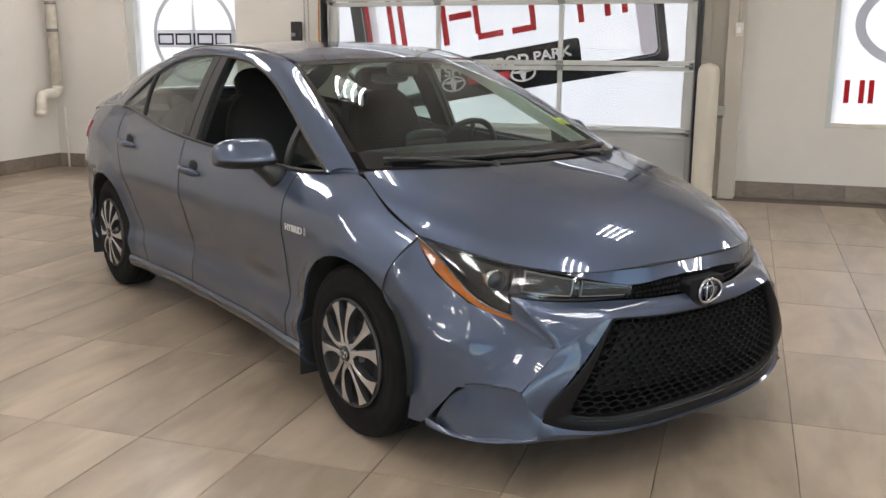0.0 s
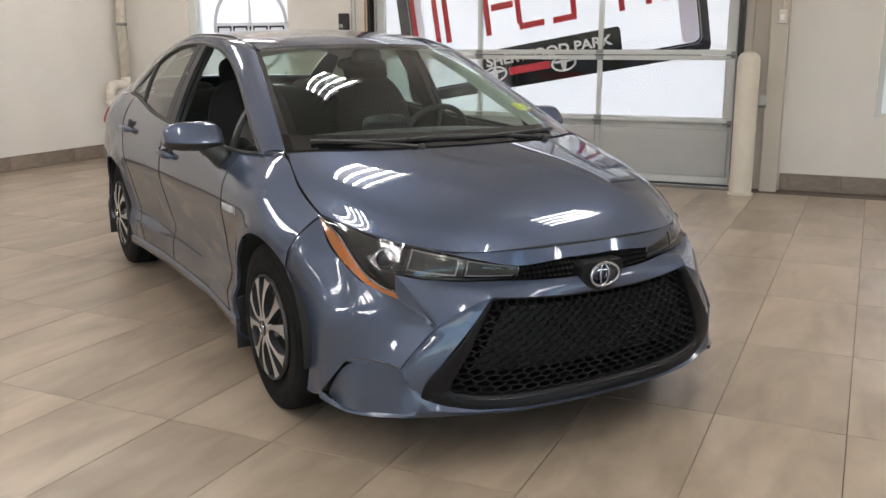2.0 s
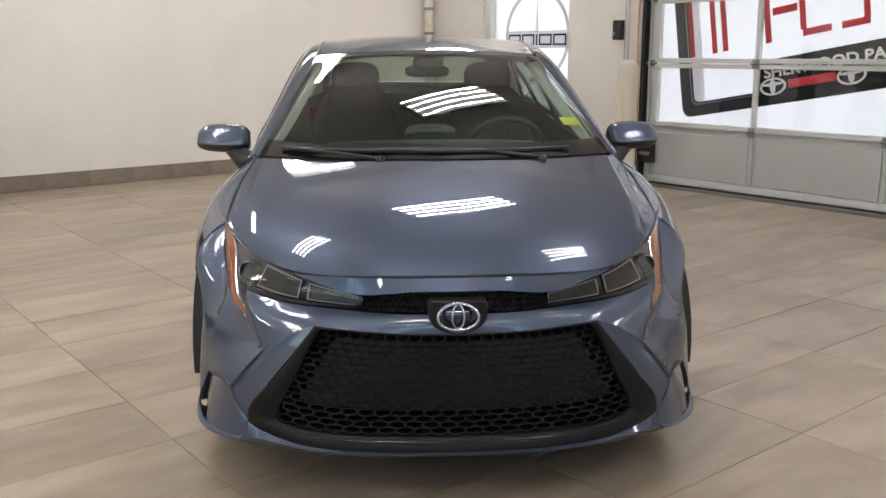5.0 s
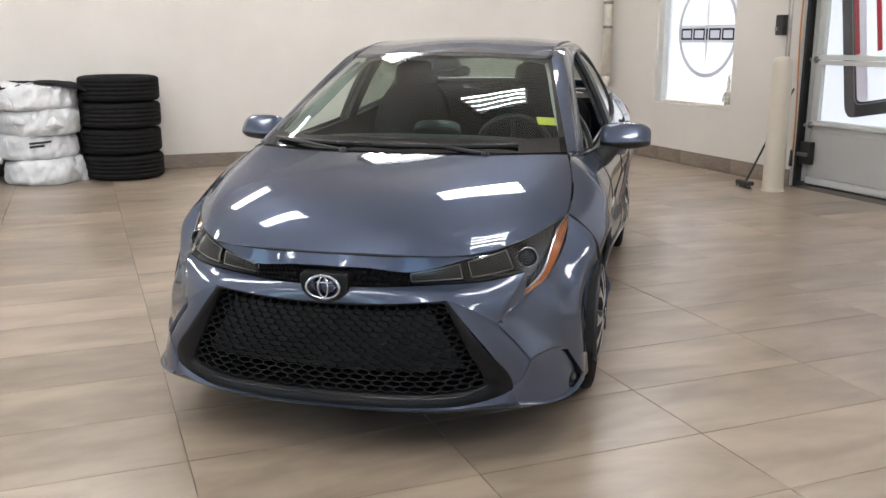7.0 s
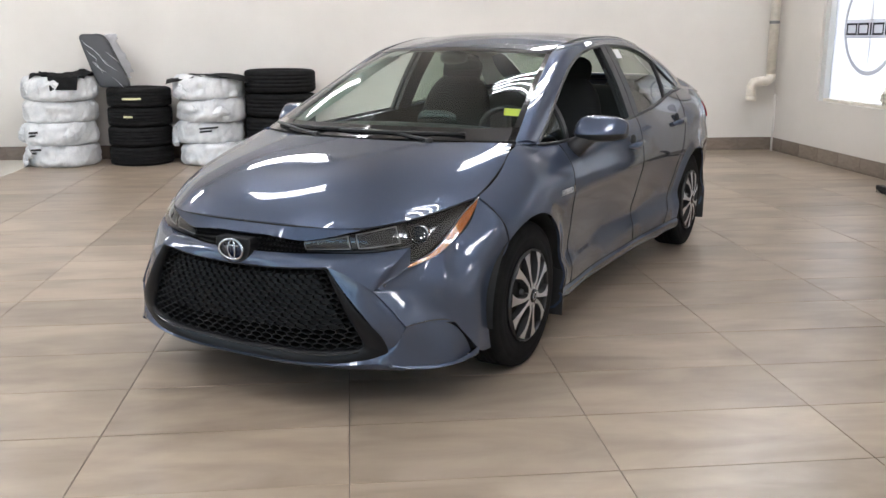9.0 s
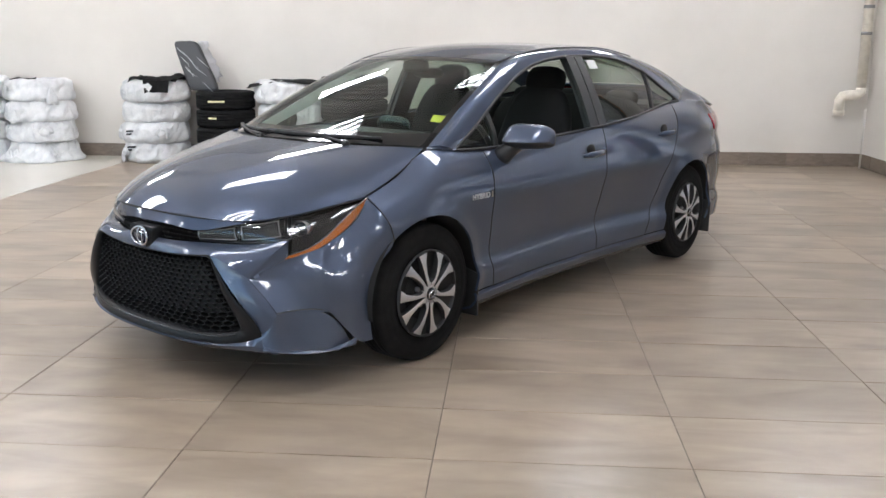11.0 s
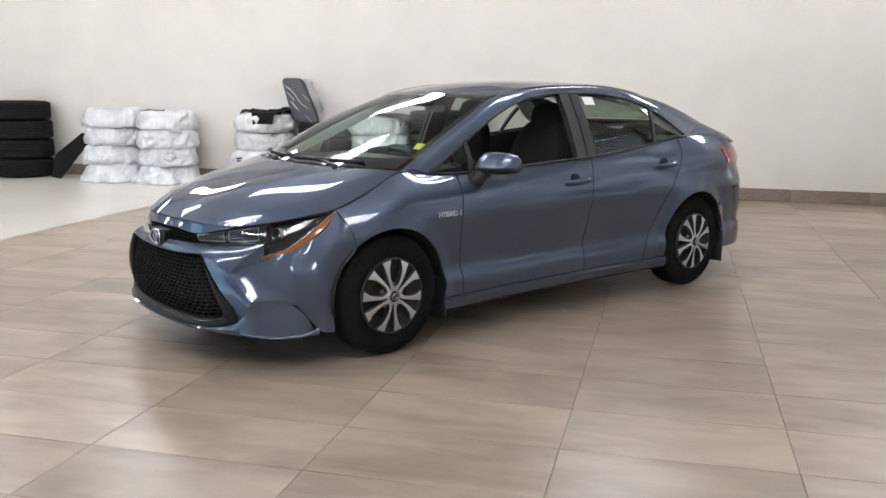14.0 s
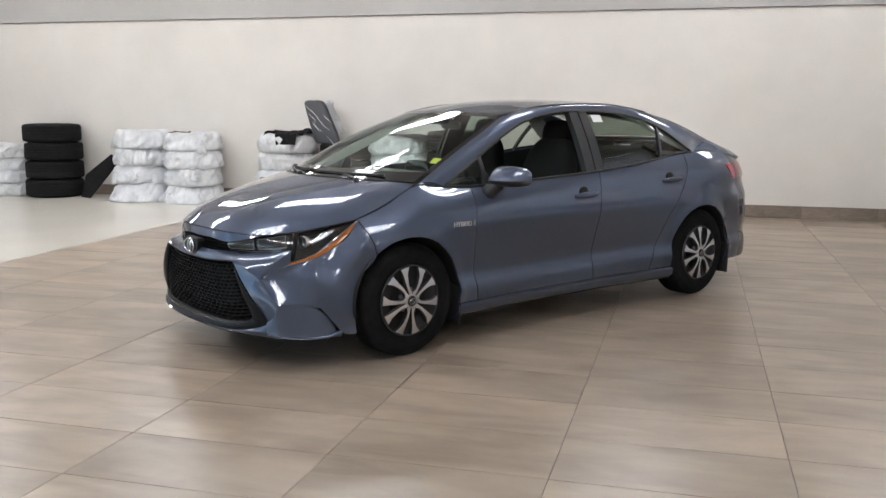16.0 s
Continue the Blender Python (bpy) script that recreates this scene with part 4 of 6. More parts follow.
def hanging_flap(x, y, z):
    """A stiff black sheet folded over the front edge of the top bag."""
    bm = bmesh.new()
    g = []
    for i in range(8):
        t = i / 7
        row = []
        for j in range(9):
            q = j / 8 - 0.5
            wob = noise.noise(Vector((q * 7, t * 5, 3)))
            if t < 0.35:
                p = (-0.22 + 0.62 * t, q * 0.34, 0.022 + 0.02 * wob)
            else:
                p = (0.02 + 0.02 * (t - 0.35), q * (0.34 - 0.06 * t), 0.02 - 0.24 * (t - 0.35) + 0.015 * wob)
            row.append((x + p[0], y + p[1], z + p[2]))
        g.append(row)
    add_grid(bm, np.array(g), (x - 0.3, y, z - 0.3))
    thicken(part("rubber_flap", bm, RUBBER, None, "black sheet folded over the top wrapped tyre", True, "floor mat"), 0.006)


def leaning_panel(x, y):
    """A black board that leans between a tyre stack and the bags."""
    p = thing("black_board", "black board leaning against the wrapped tyres", "board")
    bm = bmesh.new()
    outline(bm, [(x, y, 0.02), (x - 0.02, y + 0.13, 0.0), (x - 0.3, y + 0.45, 0.52), (x - 0.3, y + 0.33, 0.64), (x - 0.10, y + 0.02, 0.34)], (0.03, 0, 0.0))
    soften(part("board", bm, RUBBER, p, "", False), 0.006)


def stacks():
    tyre_stack(-5.36, -1.60, 4, 1, 0.40, 0.262)   # beside the wrapped pair
    bag_stack(-5.36, -2.38, 4, 2, marks={1: ((-0.15, 0.17, 0.20),)})
    flat_mat(-5.36, -2.36, 0.985, (0.66, 0.92), 2, "thin black mat laid over the wrapped tyres", 0.3)
    tyre_stack(-5.36, -3.18, 4, 3, 0.35, 0.215)
    bag_stack(-5.36, -4.03, 4, 4, marks={0: ((-0.75, 0.19, 0.17),), 1: ((-0.65, 0.14, 0.12),)})
    flat_mat(-5.34, -3.95, 1.0, (0.55, 0.62), 4, "crumpled black mat on top of the wrapped tyres", 0.35, 0.05)
    flat_mat(-5.22, -5.62, 0.985, (0.20, 0.24), 9, "small crumpled black sheet on the wrapped tyres", 0.3, 0.03)
    loose_car_seat(-5.40, -3.56, 0.855)
    hanging_flap(-4.97, -3.86, 0.985)
    bag_stack(-5.36, -5.50, 4, 5, skirt=0.17)
    bag_stack(-5.36, -6.32, 4, 6, 0.25, 0.15)
    leaning_panel(-5.20, -7.26)
    tyre_stack(-5.36, -7.84, 4, 7, 0.41, 0.27, 0.0012)
    bag_stack(-5.38, -8.64, 4, 8, 0.19)
    # labels on the bare tyres
    for z, w in ((0.745, 0.24), (0.55, 0.12)):
        bm = bmesh.new()
        c = (-5.36, -3.18)
        g = [[(c[0] + 0.3515 * math.cos(a), c[1] + 0.3515 * math.sin(a), z + dz) for a in np.linspace(-0.28, -0.28 + w * 2.4, 10)] for dz in (-0.012, 0.012)]
        add_grid(bm, np.array(g), (c[0], c[1], z))
        thicken(part("tyre_label", bm, Mat("pale_yellow_label", (0.7, 0.66, 0.38), 0.6).mat, None, "pale paper label stuck on a tyre tread", True, "label"), 0.001)


overhead_door()
printed_banner()
round_sign()
square_sign()
bollard(1.575, 4.36, "beige bollard in front of the garage door post")
bollard(-2.17, 4.14, "beige bollard beside the hoist chain")
posts_and_fittings()
ceiling_lights()
stacks()
skirting("baseboard_rear", (WX, WY), (WX, SOUTH), 0.014, "dark taupe tile skirting along the rear wall")
skirting("baseboard_door", (DOOR_L, WY), (WX + 0.014, WY), 0.014, "dark taupe tile skirting along the door wall")
skirting("baseboard_side", (EAST, RIGHT), (DOOR_R + 0.4, RIGHT), 0.014, "dark taupe tile skirting beside the door")

# ---- the car: x forwards, y to its left, z up, the origin under its middle ----
HEADING = -34.9
AXLE, HUB = 1.35, 0.317
car = thing("car", "grey-blue metallic sedan parked on the tile floor, front windows open", "car", pose(0, 0, 0, 0, 0, HEADING))
INSIDE = (0, 0, 0.6)


def body_panel(name, grids, label="", mat=None, depth=0.012, parent=None, out=INSIDE, weld=0.0):
    return thicken(part(name, sheet(*grids, out=out, weld=weld), mat or PAINT, parent or car, label), depth)


def table(*rows):
    """A smooth function through (x, value, ...) rows."""
    r = np.array(sorted(rows), float)

    def f(x):
        x = np.asarray(x, float)
        return spline(r[:, 1:], np.clip(x.ravel(), r[0, 0], r[-1, 0]), r[:, 0]).reshape(*x.shape, -1)
    return f


# longitudinal lines
EDGE = [(1.62, 0.743, 0.778), (1.53, 0.742, 0.808), (1.40, 0.734, 0.856), (1.28, 0.715, 0.905), (1.19, 0.694, 0.940)]       # hood side
BELT = table((1.62, 0.746, 0.775), (1.40, 0.742, 0.852), (1.19, 0.71, 0.930), (1.06, 0.728, 0.926), (0.90, 0.755, 0.914), (0.5, 0.776, 0.922), (-0.21, 0.788, 0.951), (-0.8, 0.772, 0.997),
             (-1.39, 0.732, 1.050), (-1.75, 0.748, 1.032), (-2.02, 0.705, 1.0), (-2.2, 0.60, 0.972), (-2.37, 0.45, 0.945))
WIDTH = table((1.80, 0.822), (1.62, 0.852), (1.50, 0.866), (1.35, 0.876), (1.0, 0.877), (0.5, 0.866), (0.0, 0.866), (-0.6, 0.87), (-1.0, 0.878), (-1.35, 0.882), (-1.7, 0.866), (-1.95, 0.822), (-2.12, 0.752), (-2.25, 0.65), (-2.37, 0.5))
DLO_TOP = [(1.015, 0.742, 0.925), (0.86, 0.717, 1.0), (0.70, 0.687, 1.082), (0.49, 0.648, 1.188), (0.25, 0.613, 1.285), (0.0, 0.596, 1.335), (-0.35, 0.586, 1.352), (-0.8, 0.592, 1.322), (-1.12, 0.632, 1.228),
           (-1.30, 0.68, 1.125), (-1.40, 0.722, 1.055)]
RAIL = [(1.15, 0.69, 0.946), (0.95, 0.645, 1.045), (0.72, 0.596, 1.152), (0.50, 0.55, 1.25), (0.33, 0.518, 1.322), (0.05, 0.512, 1.372), (-0.35, 0.512, 1.392), (-0.75, 0.512, 1.386), (-1.08, 0.527, 1.338),
        (-1.42, 0.56, 1.255), (-1.76, 0.6, 1.128)]
ARCH_F, ARCH_R = 0.357, 0.358


def side_y(x, z):
    """Half width of the body side at x and z: sill, hollow door, shoulder, and flares round the wheels."""
    x, z = np.asarray(x, float), np.asarray(z, float)
    w, top = WIDTH(x)[..., 0], BELT(x)
    yt, zt = top[..., 0], top[..., 1]
    keys = np.array([0.10, 0.22, 0.30, 0.345, 0.39, 0.50, 0.62, 0.70, 0.80])
    off = np.array([-0.10, -0.028, -0.012, -0.010, -0.026, -0.022, -0.008, 0.0, -0.016])
    yy = spline(off[:, None], np.clip(z, 0.1, 0.8).ravel(), keys).reshape(x.shape) + w
    # from the shoulder up to the belt
    za = np.minimum(0.78 + 0.09 * np.clip((-x - 1.1) / 0.4, 0, 1), zt - 0.13)
    ya = spline(off[:, None], np.clip(za, 0.1, 0.8).ravel(), keys).reshape(x.shape) + w
    t = np.clip((z - za) / (zt - za), 0, 1)
    yy = np.where(z > za, ya + (yt - ya) * (0.35 * t + 0.65 * t * t), yy)
    # the doors hollow further in, clear of the arches
    clear = np.minimum(np.hypot(x - AXLE, z - HUB) - ARCH_F, np.hypot(x + AXLE, z - HUB) - ARCH_R)
    hollow = np.interp(z, (0.2, 0.30, 0.345, 0.40, 0.50, 0.62, 0.70), (-0.012, -0.022, -0.026, -0.024, -0.017, -0.006, 0.0))
    ease = np.clip(clear / 0.7, 0, 1)
    yy = yy + hollow * ease * ease * (3 - 2 * ease) * 1.45
    back = np.clip((-x - 1.75) / 0.45, 0, 1)
    yy = yy - 0.05 * back * np.clip((z - 0.62) / 0.2, 0, 1) + 0.036 * back * np.clip((0.62 - z) / 0.12, 0, 1)
    for ax, r in ((AXLE, ARCH_F), (-AXLE, ARCH_R)):
        d = np.hypot(x - ax, z - HUB) - r
        yy = yy + 0.016 * np.exp(-(np.maximum(d, 0) / 0.045) ** 2) * np.clip((z - 0.12) / 0.2, 0, 1)
    return yy


def side_grid(left, right, n, m, low):
    """A grid on the body side between two upright lines given as (z, x) tables."""
    fl, fr = table(*left), table(*right)
    v, u = np.meshgrid(np.linspace(0, 1, m), np.linspace(0, 1, n), indexing="ij")
    z = np.full((m, n), 0.6)
    for _ in range(6):
        x = fl(z)[..., 0] * (1 - u) + fr(z)[..., 0] * u
        zb = low(x)
        z = zb + (BELT(x)[..., 1] - zb) * v
    return np.stack([x, side_y(x, z), z], axis=-1)


def cut_arch(bm, sign):
    """Opens the wheel arches: drops the faces inside and draws the rim onto the circle."""
    for ax, r in ((AXLE, ARCH_F), (-AXLE, ARCH_R)):
        def far(v):
            return math.hypot(v.x - ax, v.z - HUB)
        gone = [f for f in bm.faces if far(f.calc_center_median()) < r]
        if not gone:
            continue
        rim = {v for f in gone for v in f.verts}
        bmesh.ops.delete(bm, geom=gone, context="FACES")
        for v in bm.verts:
            if v.is_valid and (v in rim or far(v.co) < r) and v.co.z > 0.0:
                d = far(v.co)
                if d > r * 1.2:
                    continue
                v.co.x, v.co.z = ax + (v.co.x - ax) * r / d, HUB + (v.co.z - HUB) * r / d
                v.co.y = sign * float(side_y(v.co.x, v.co.z))


def side_panel(name, left, right, n, m, low, sign, edges, label=""):
    g = inset(side_grid(left, right, n, m, low), edges, 0.0022)
    bm = sheet(g if sign > 0 else mirrored(g), out=(0, 0.0, 0.6))
    cut_arch(bm, sign)
    return thicken(part(name, bm, PAINT, car, label), 0.012)


LINE_F = [(0.2, 1.572), (0.58, 1.572), (0.68, 1.592), (0.775, 1.618)]
LINE_D = [(0.2, 0.83), (0.4, 0.86), (0.6, 0.873), (0.75, 0.868), (0.92, 0.83)]
LINE_B = [(0.2, -0.215), (0.6, -0.215), (0.85, -0.25), (0.97, -0.29)]
LINE_R = [(0.2, -0.76), (0.33, -0.80), (0.49, -0.885), (0.60, -0.945), (0.73, -1.05), (0.85, -1.15), (0.93, -1.215), (1.05, -1.27)]
LINE_Q = [(0.2, -2.29), (0.35, -2.34), (0.52, -2.36), (0.60, -2.345), (0.67, -2.27), (0.8, -2.235), (1.0, -2.245)]


def floor_door(x):
    return 0.252 + 0 * x


def floor_rear(x):
    return np.where(x > -1.5, 0.252, 0.225)


def handle(parent, x, z, sign):
    """A pull handle over a dark oval that stands for its shaded cup."""
    y = float(side_y(x, z))
    bm = bmesh.new()
    blob(bm, (x + 0.012, sign * (y - 0.006), z + 0.018), (0.042, 0.012, 0.036), 2.2, 24, 14)
    part("handle_cup", bm, DARK, parent, "dark oval for the shaded finger recess")
    bm = bmesh.new()
    pts = [(x + 0.105, sign * (float(side_y(x + 0.105, z)) + 0.004), z - 0.004), (x + 0.07, sign * (y + 0.024), z), (x, sign * (y + 0.034), z + 0.003), (x - 0.07, sign * (float(side_y(x - 0.07, z)) + 0.027), z + 0.006), (x - 0.12, sign * (float(side_y(x - 0.12, z)) + 0.006), z + 0.008)]
    tube(bm, [tuple(p) for p in spline(pts, 14)], [0.006, 0.010, 0.013] + [0.0145] * 8 + [0.013, 0.011, 0.007], 10)
    for v in bm.verts:
        v.co.z = z + (v.co.z - z) * 1.25
    part("door_handle", bm, PAINT, parent)


def cabin_point(x, t, sign=1):
    """On the side glass: t from the belt (0) to the top of the windows (1)."""
    top = np.array(DLO_TOP)
    o = np.argsort(top[:, 0])
    yt, zt = spline(top[o][:, 1:], [np.clip(x, -1.40, 1.015)], top[o][:, 0])[0]
    yb, zb = BELT(x)
    zb += 0.006
    z = zb + (zt - zb) * t
    y = yb + (yt - yb) * t + 0.012 * math.sin(math.pi * t)
    return x, sign * y, z


def window(parent, xa, xb, lean_a, lean_b, sign, name="window_glass", mat=None, label=""):
    """A side pane between two leaning uprights."""
    g = np.zeros((10, 12, 3))
    for i in range(10):
        t = i / 9
        for j in range(12):
            u = j / 11
            x = (xa + lean_a * t) * (1 - u) + (xb + lean_b * t) * u
            p = np.array(cabin_point(x, t, sign))
            p[1] -= sign * 0.012
            g[i, j] = p
    return part(name, sheet(g, out=INSIDE), mat or PANE, parent, label)


def upright(parent, name, x0, x1, lean, sign, mat, push=0.0, label=""):
    """A window pillar or divider on the cabin side."""
    g = np.zeros((10, 5, 3))
    for i in range(10):
        t = i / 9
        for j in range(5):
            x = x0 + (x1 - x0) * j / 4 + lean * t
            p = np.array(cabin_point(x, t, sign))
            p[1] += sign * push
            g[i, j] = p
    return thicken(part(name, sheet(g, out=INSIDE), mat, parent, label), 0.02)


def side(sign):
    side_panel("front_fender", LINE_D, LINE_F, 34, 30, floor_door, sign, "lrt")
    fd = side_panel("front_door", LINE_B, LINE_D, 34, 24, floor_door, sign, "lrb", "front door with its window wound down")
    rd = side_panel("rear_door", LINE_R, LINE_B, 24, 30, floor_door, sign, "lrb", "rear door with tinted glass")
    side_panel("rear_quarter", LINE_Q, LINE_R, 60, 34, floor_rear, sign, "r")
    handle(fd, -0.09, 0.818, sign)
    handle(rd, -1.0, 0.872, sign)
    # sill
    xs = np.linspace(1.0, -1.02, 30)
    g = np.array([[(x, sign * (float(side_y(x, 0.252)) + dy), z) for x in xs] for z, dy in ((0.246, -0.006), (0.232, 0.006), (0.20, 0.002), (0.165, -0.03), (0.15, -0.075), (0.15, -0.2))])
    body_panel("sill", [g], "body-coloured rocker sill")
    # window line: belt moulding, window surround, panes
    belt = [(x, sign * (float(BELT(x)[..., 0]) + 0.003), float(BELT(x)[..., 1]) + 0.004) for x in np.linspace(1.0, -1.38, 30)]
    bm = tube(bmesh.new(), belt, 0.0075, 8)
    part("belt_moulding", bm, BLACK, car, "black window seal")
    top = [(x, sign * (y - 0.002), z - 0.004) for x, y, z in spline(DLO_TOP, 60)]
    part("window_surround", tube(bmesh.new(), top, 0.009, 8), BLACK, car, "black window seal")
    window(fd, 0.985, 0.715, 0.0, -0.02, sign, "corner_pane", PANE, "small fixed corner pane")
    upright(fd, "corner_divider", 0.735, 0.705, -0.02, sign, BLACK, 0.0, "slim black divider")
    upright(fd, "pillar_trim", -0.16, -0.245, -0.02, sign, BLACK, 0.002, "black centre pillar trim")
    upright(rd, "pillar_trim", -0.255, -0.335, -0.02, sign, BLACK, 0.002, "black centre pillar trim")
    window(rd, -0.335, -0.98, -0.02, -0.10, sign, "window_glass", PANE, "dark tinted raised glass")
    upright(rd, "rear_divider", -0.975, -1.0, -0.10, sign, BLACK, 0.0, "slim black divider")
    window(rd, -1.0, -1.385, -0.10, 0.0, sign, "quarter_glass", PANE, "dark tinted fixed glass")
    upright(fd, "pillar_inner", -0.17, -0.33, -0.02, sign, BLACK, -0.03)
    # pillar strip from the windscreen foot over the doors to the boot
    a = [(x, sign * y, z) for x, y, z in DLO_TOP]
    b = [(x, sign * y, z) for x, y, z in RAIL]
    mid = [tuple((np.array(p) + np.array(q)) / 2 + np.array((0.006, sign * 0.012, 0.012))) for p, q in zip(a, b)]
    body_panel("roof_side", [loft([a, mid, b], 70, 7)], "pillars and roof side rail")
    # foot of the front pillar on the fender
    foot = [(1.012, 0.744, 0.926), (1.055, 0.727, 0.934), (1.10, 0.709, 0.942), (1.152, 0.691, 0.949)]
    base = [(x, float(BELT(x)[..., 0]) + 0.001, float(BELT(x)[..., 1]) + 0.002) for x in (1.0, 1.06, 1.13, 1.195)]
    bow = [tuple((np.array(p) + np.array(q)) / 2 + (0, 0.003, 0.003)) for p, q in zip(foot, base)]
    body_panel("pillar_foot", [loft([[(x, sign * y, z) for x, y, z in c] for c in (foot, bow, base)], 14, 5)], "", None, 0.006)
    # rear pillar down to the boot
    e = [(x, float(BELT(x)[..., 0]), float(BELT(x)[..., 1])) for x in (-1.40, -1.53, -1.68, -1.82, -2.02, -2.18, -2.245)]
    h = [(-1.402, 0.724, 1.058), (-1.52, 0.685, 1.083), (-1.65, 0.641, 1.108), (-1.76, 0.602, 1.125), (-2.0, 0.565, 1.057), (-2.15, 0.48, 1.04), (-2.2, 0.40, 1.036)]
    f = [((p[0] + q[0]) / 2, (p[1] + q[1]) / 2 + 0.014 * k, (p[2] + q[2]) / 2 + 0.012 * k) for p, q, k in zip(e, h, (0, -0.3, -0.3, 0.2, 1, 1, 1))]
    g = loft([[(x, sign * y, z) for x, y, z in c] for c in (e, f, h)], 36, 10)
    body_panel("rear_pillar", [g], "rear pillar running into the boot")
    # tail lamp
    zs = np.linspace(0.850, 0.955, 8)
    g = np.array([[(x, sign * (float(side_y(x, z)) + 0.006), z) for x in np.linspace(-1.70 - 0.5 * (0.955 - z), -2.235, 18)] for z in zs])
    lamp = part("tail_lamp", sheet(g, out=INSIDE), RED, car, "red wraparound tail lamp")
    thicken(lamp, 0.02)
    # mud flaps
    for ax, r, name in ((AXLE, ARCH_F, "front"), (-AXLE, ARCH_R, "rear")):
        x = ax - r + 0.012
        bm = bmesh.new()
        outline(bm, [(x - 0.004, sign * 0.70, 0.13), (x - 0.010, sign * 0.872, 0.13), (x - 0.012, sign * 0.874, 0.34), (x + 0.02, sign * 0.70, 0.40)], (-0.008, 0, 0))
        soften(part("mud_flap", bm, BLACK, car, "black mud flap", False), 0.003)
    # wheel house
    for ax, r in ((AXLE, ARCH_F + 0.006), (-AXLE, ARCH_R + 0.006)):
        bm = bmesh.new()
        lathe(bm, [(sign * 0.862, r), (sign * 0.5, r)], "y", 40, -8, 196, (ax, 0, HUB))
        add_grid(bm, np.array([[(ax + q * r * math.cos(w), sign * 0.52, HUB + q * r * math.sin(w)) for w in np.linspace(-0.5, math.pi + 0.5, 20)] for q in (0.02, 1.0)]))
        part("wheel_house", bm, DARK, car, "black wheel arch liner")
    return fd, rd


def roof_and_screens():
    ws_top = [(0.455, 0.0, 1.343), (0.44, 0.2, 1.340), (0.395, 0.4, 1.331), (0.33, 0.518, 1.322)]
    ws_foot = [(1.40, 0.0, 0.955), (1.37, 0.25, 0.955), (1.29, 0.5, 0.952), (1.15, 0.69, 0.946)]
    w1 = [tuple(np.array(p) * 0.66 + np.array(q) * 0.34 + (0.022, 0, 0.024)) for p, q in zip(ws_foot, ws_top)]
    w2 = [tuple(np.array(p) * 0.33 + np.array(q) * 0.67 + (0.02, 0, 0.024)) for p, q in zip(ws_foot, ws_top)]
    w1[-1], w2[-1] = tuple(np.array(RAIL[1]) * 0.35 + np.array(RAIL[2]) * 0.65), tuple(np.array(RAIL[3]) * 0.9 + np.array(RAIL[2]) * 0.1)
    g = loft([full(c) for c in (ws_foot, w1, w2, ws_top)], 45, 20)
    screen = part("windscreen", sheet(g, out=INSIDE), SCREEN, car, "green tinted windscreen")
    # black ceramic border of the screen
    for s in (1, -1):
        cols = g[:, :2] if s < 0 else g[:, -2:]
        part("screen_border", sheet(cols + np.array((0.0008, 0, 0.0012)), out=INSIDE), PIANO, screen, "black printed border")
    part("screen_border", sheet(g[-2:] + np.array((0.0008, 0, 0.0012)), out=INSIDE), PIANO, screen, "black printed border")
    part("screen_border", sheet(g[:3] + np.array((0.0008, 0, 0.0012)), out=INSIDE), PIANO, screen, "black printed border")
    r0 = [(0.455, 0.0, 1.3455), (0.2, 0.0, 1.392), (-0.25, 0.0, 1.424), (-0.7, 0.0, 1.416), (-1.02, 0.0, 1.384)]
    r1 = [(0.44, 0.2, 1.3425), (0.18, 0.2, 1.388), (-0.26, 0.2, 1.420), (-0.7, 0.2, 1.412), (-1.03, 0.2, 1.379)]
    r2 = [(0.395, 0.4, 1.3335), (0.13, 0.4, 1.376), (-0.29, 0.4, 1.408), (-0.72, 0.4, 1.402), (-1.055, 0.4, 1.368)]
    r3 = [(0.34, 0.5, 1.3255), (0.06, 0.503, 1.377), (-0.34, 0.503, 1.398), (-0.75, 0.503, 1.393), (-1.075, 0.515, 1.345)]
    cs = [flip(c) for c in (r3, r2, r1)] + [r0, r1, r2, r3]
    body_panel("roof", [loft(cs, 40, 40)], "smooth roof panel")
    for s in (1, -1):
        ditch = [(x, s * (y - 0.004), z + 0.002) for x, y, z in spline(RAIL[4:9], 30)]
        part("roof_moulding", tube(bmesh.new(), ditch, 0.006, 6), BLACK, car, "black roof moulding")
    b0 = [(-1.03, 0.0, 1.384), (-1.05, 0.3, 1.372), (-1.085, 0.515, 1.339)]
    b1 = [(-1.40, 0.0, 1.305), (-1.41, 0.3, 1.295), (-1.42, 0.552, 1.257)]
    b2 = [(-1.80, 0.0, 1.138), (-1.79, 0.3, 1.136), (-1.76, 0.596, 1.127)]
    part("rear_screen", sheet(loft([full(c) for c in (b0, b1, b2)], 24, 10), out=INSIDE), PANE, car, "dark tinted rear screen")
    t0 = [(-1.80, 0.0, 1.133), (-1.79, 0.3, 1.131), (-1.76, 0.598, 1.123)]
    t1 = [(-2.02, 0.0, 1.087), (-2.01, 0.3, 1.08), (-2.0, 0.565, 1.058)]
    t2 = [(-2.235, 0.0, 1.068), (-2.225, 0.25, 1.056), (-2.2, 0.40, 1.038)]
    t3 = [(-2.29, 0.0, 0.938), (-2.285, 0.25, 0.938), (-2.26, 0.46, 0.94)]
    body_panel("boot_lid", [loft([full(c) for c in (t0, t1, t2, t3)], 30, 18)])
    zs = (0.945, 0.85, 0.7, 0.55, 0.4, 0.225)
    rows = []
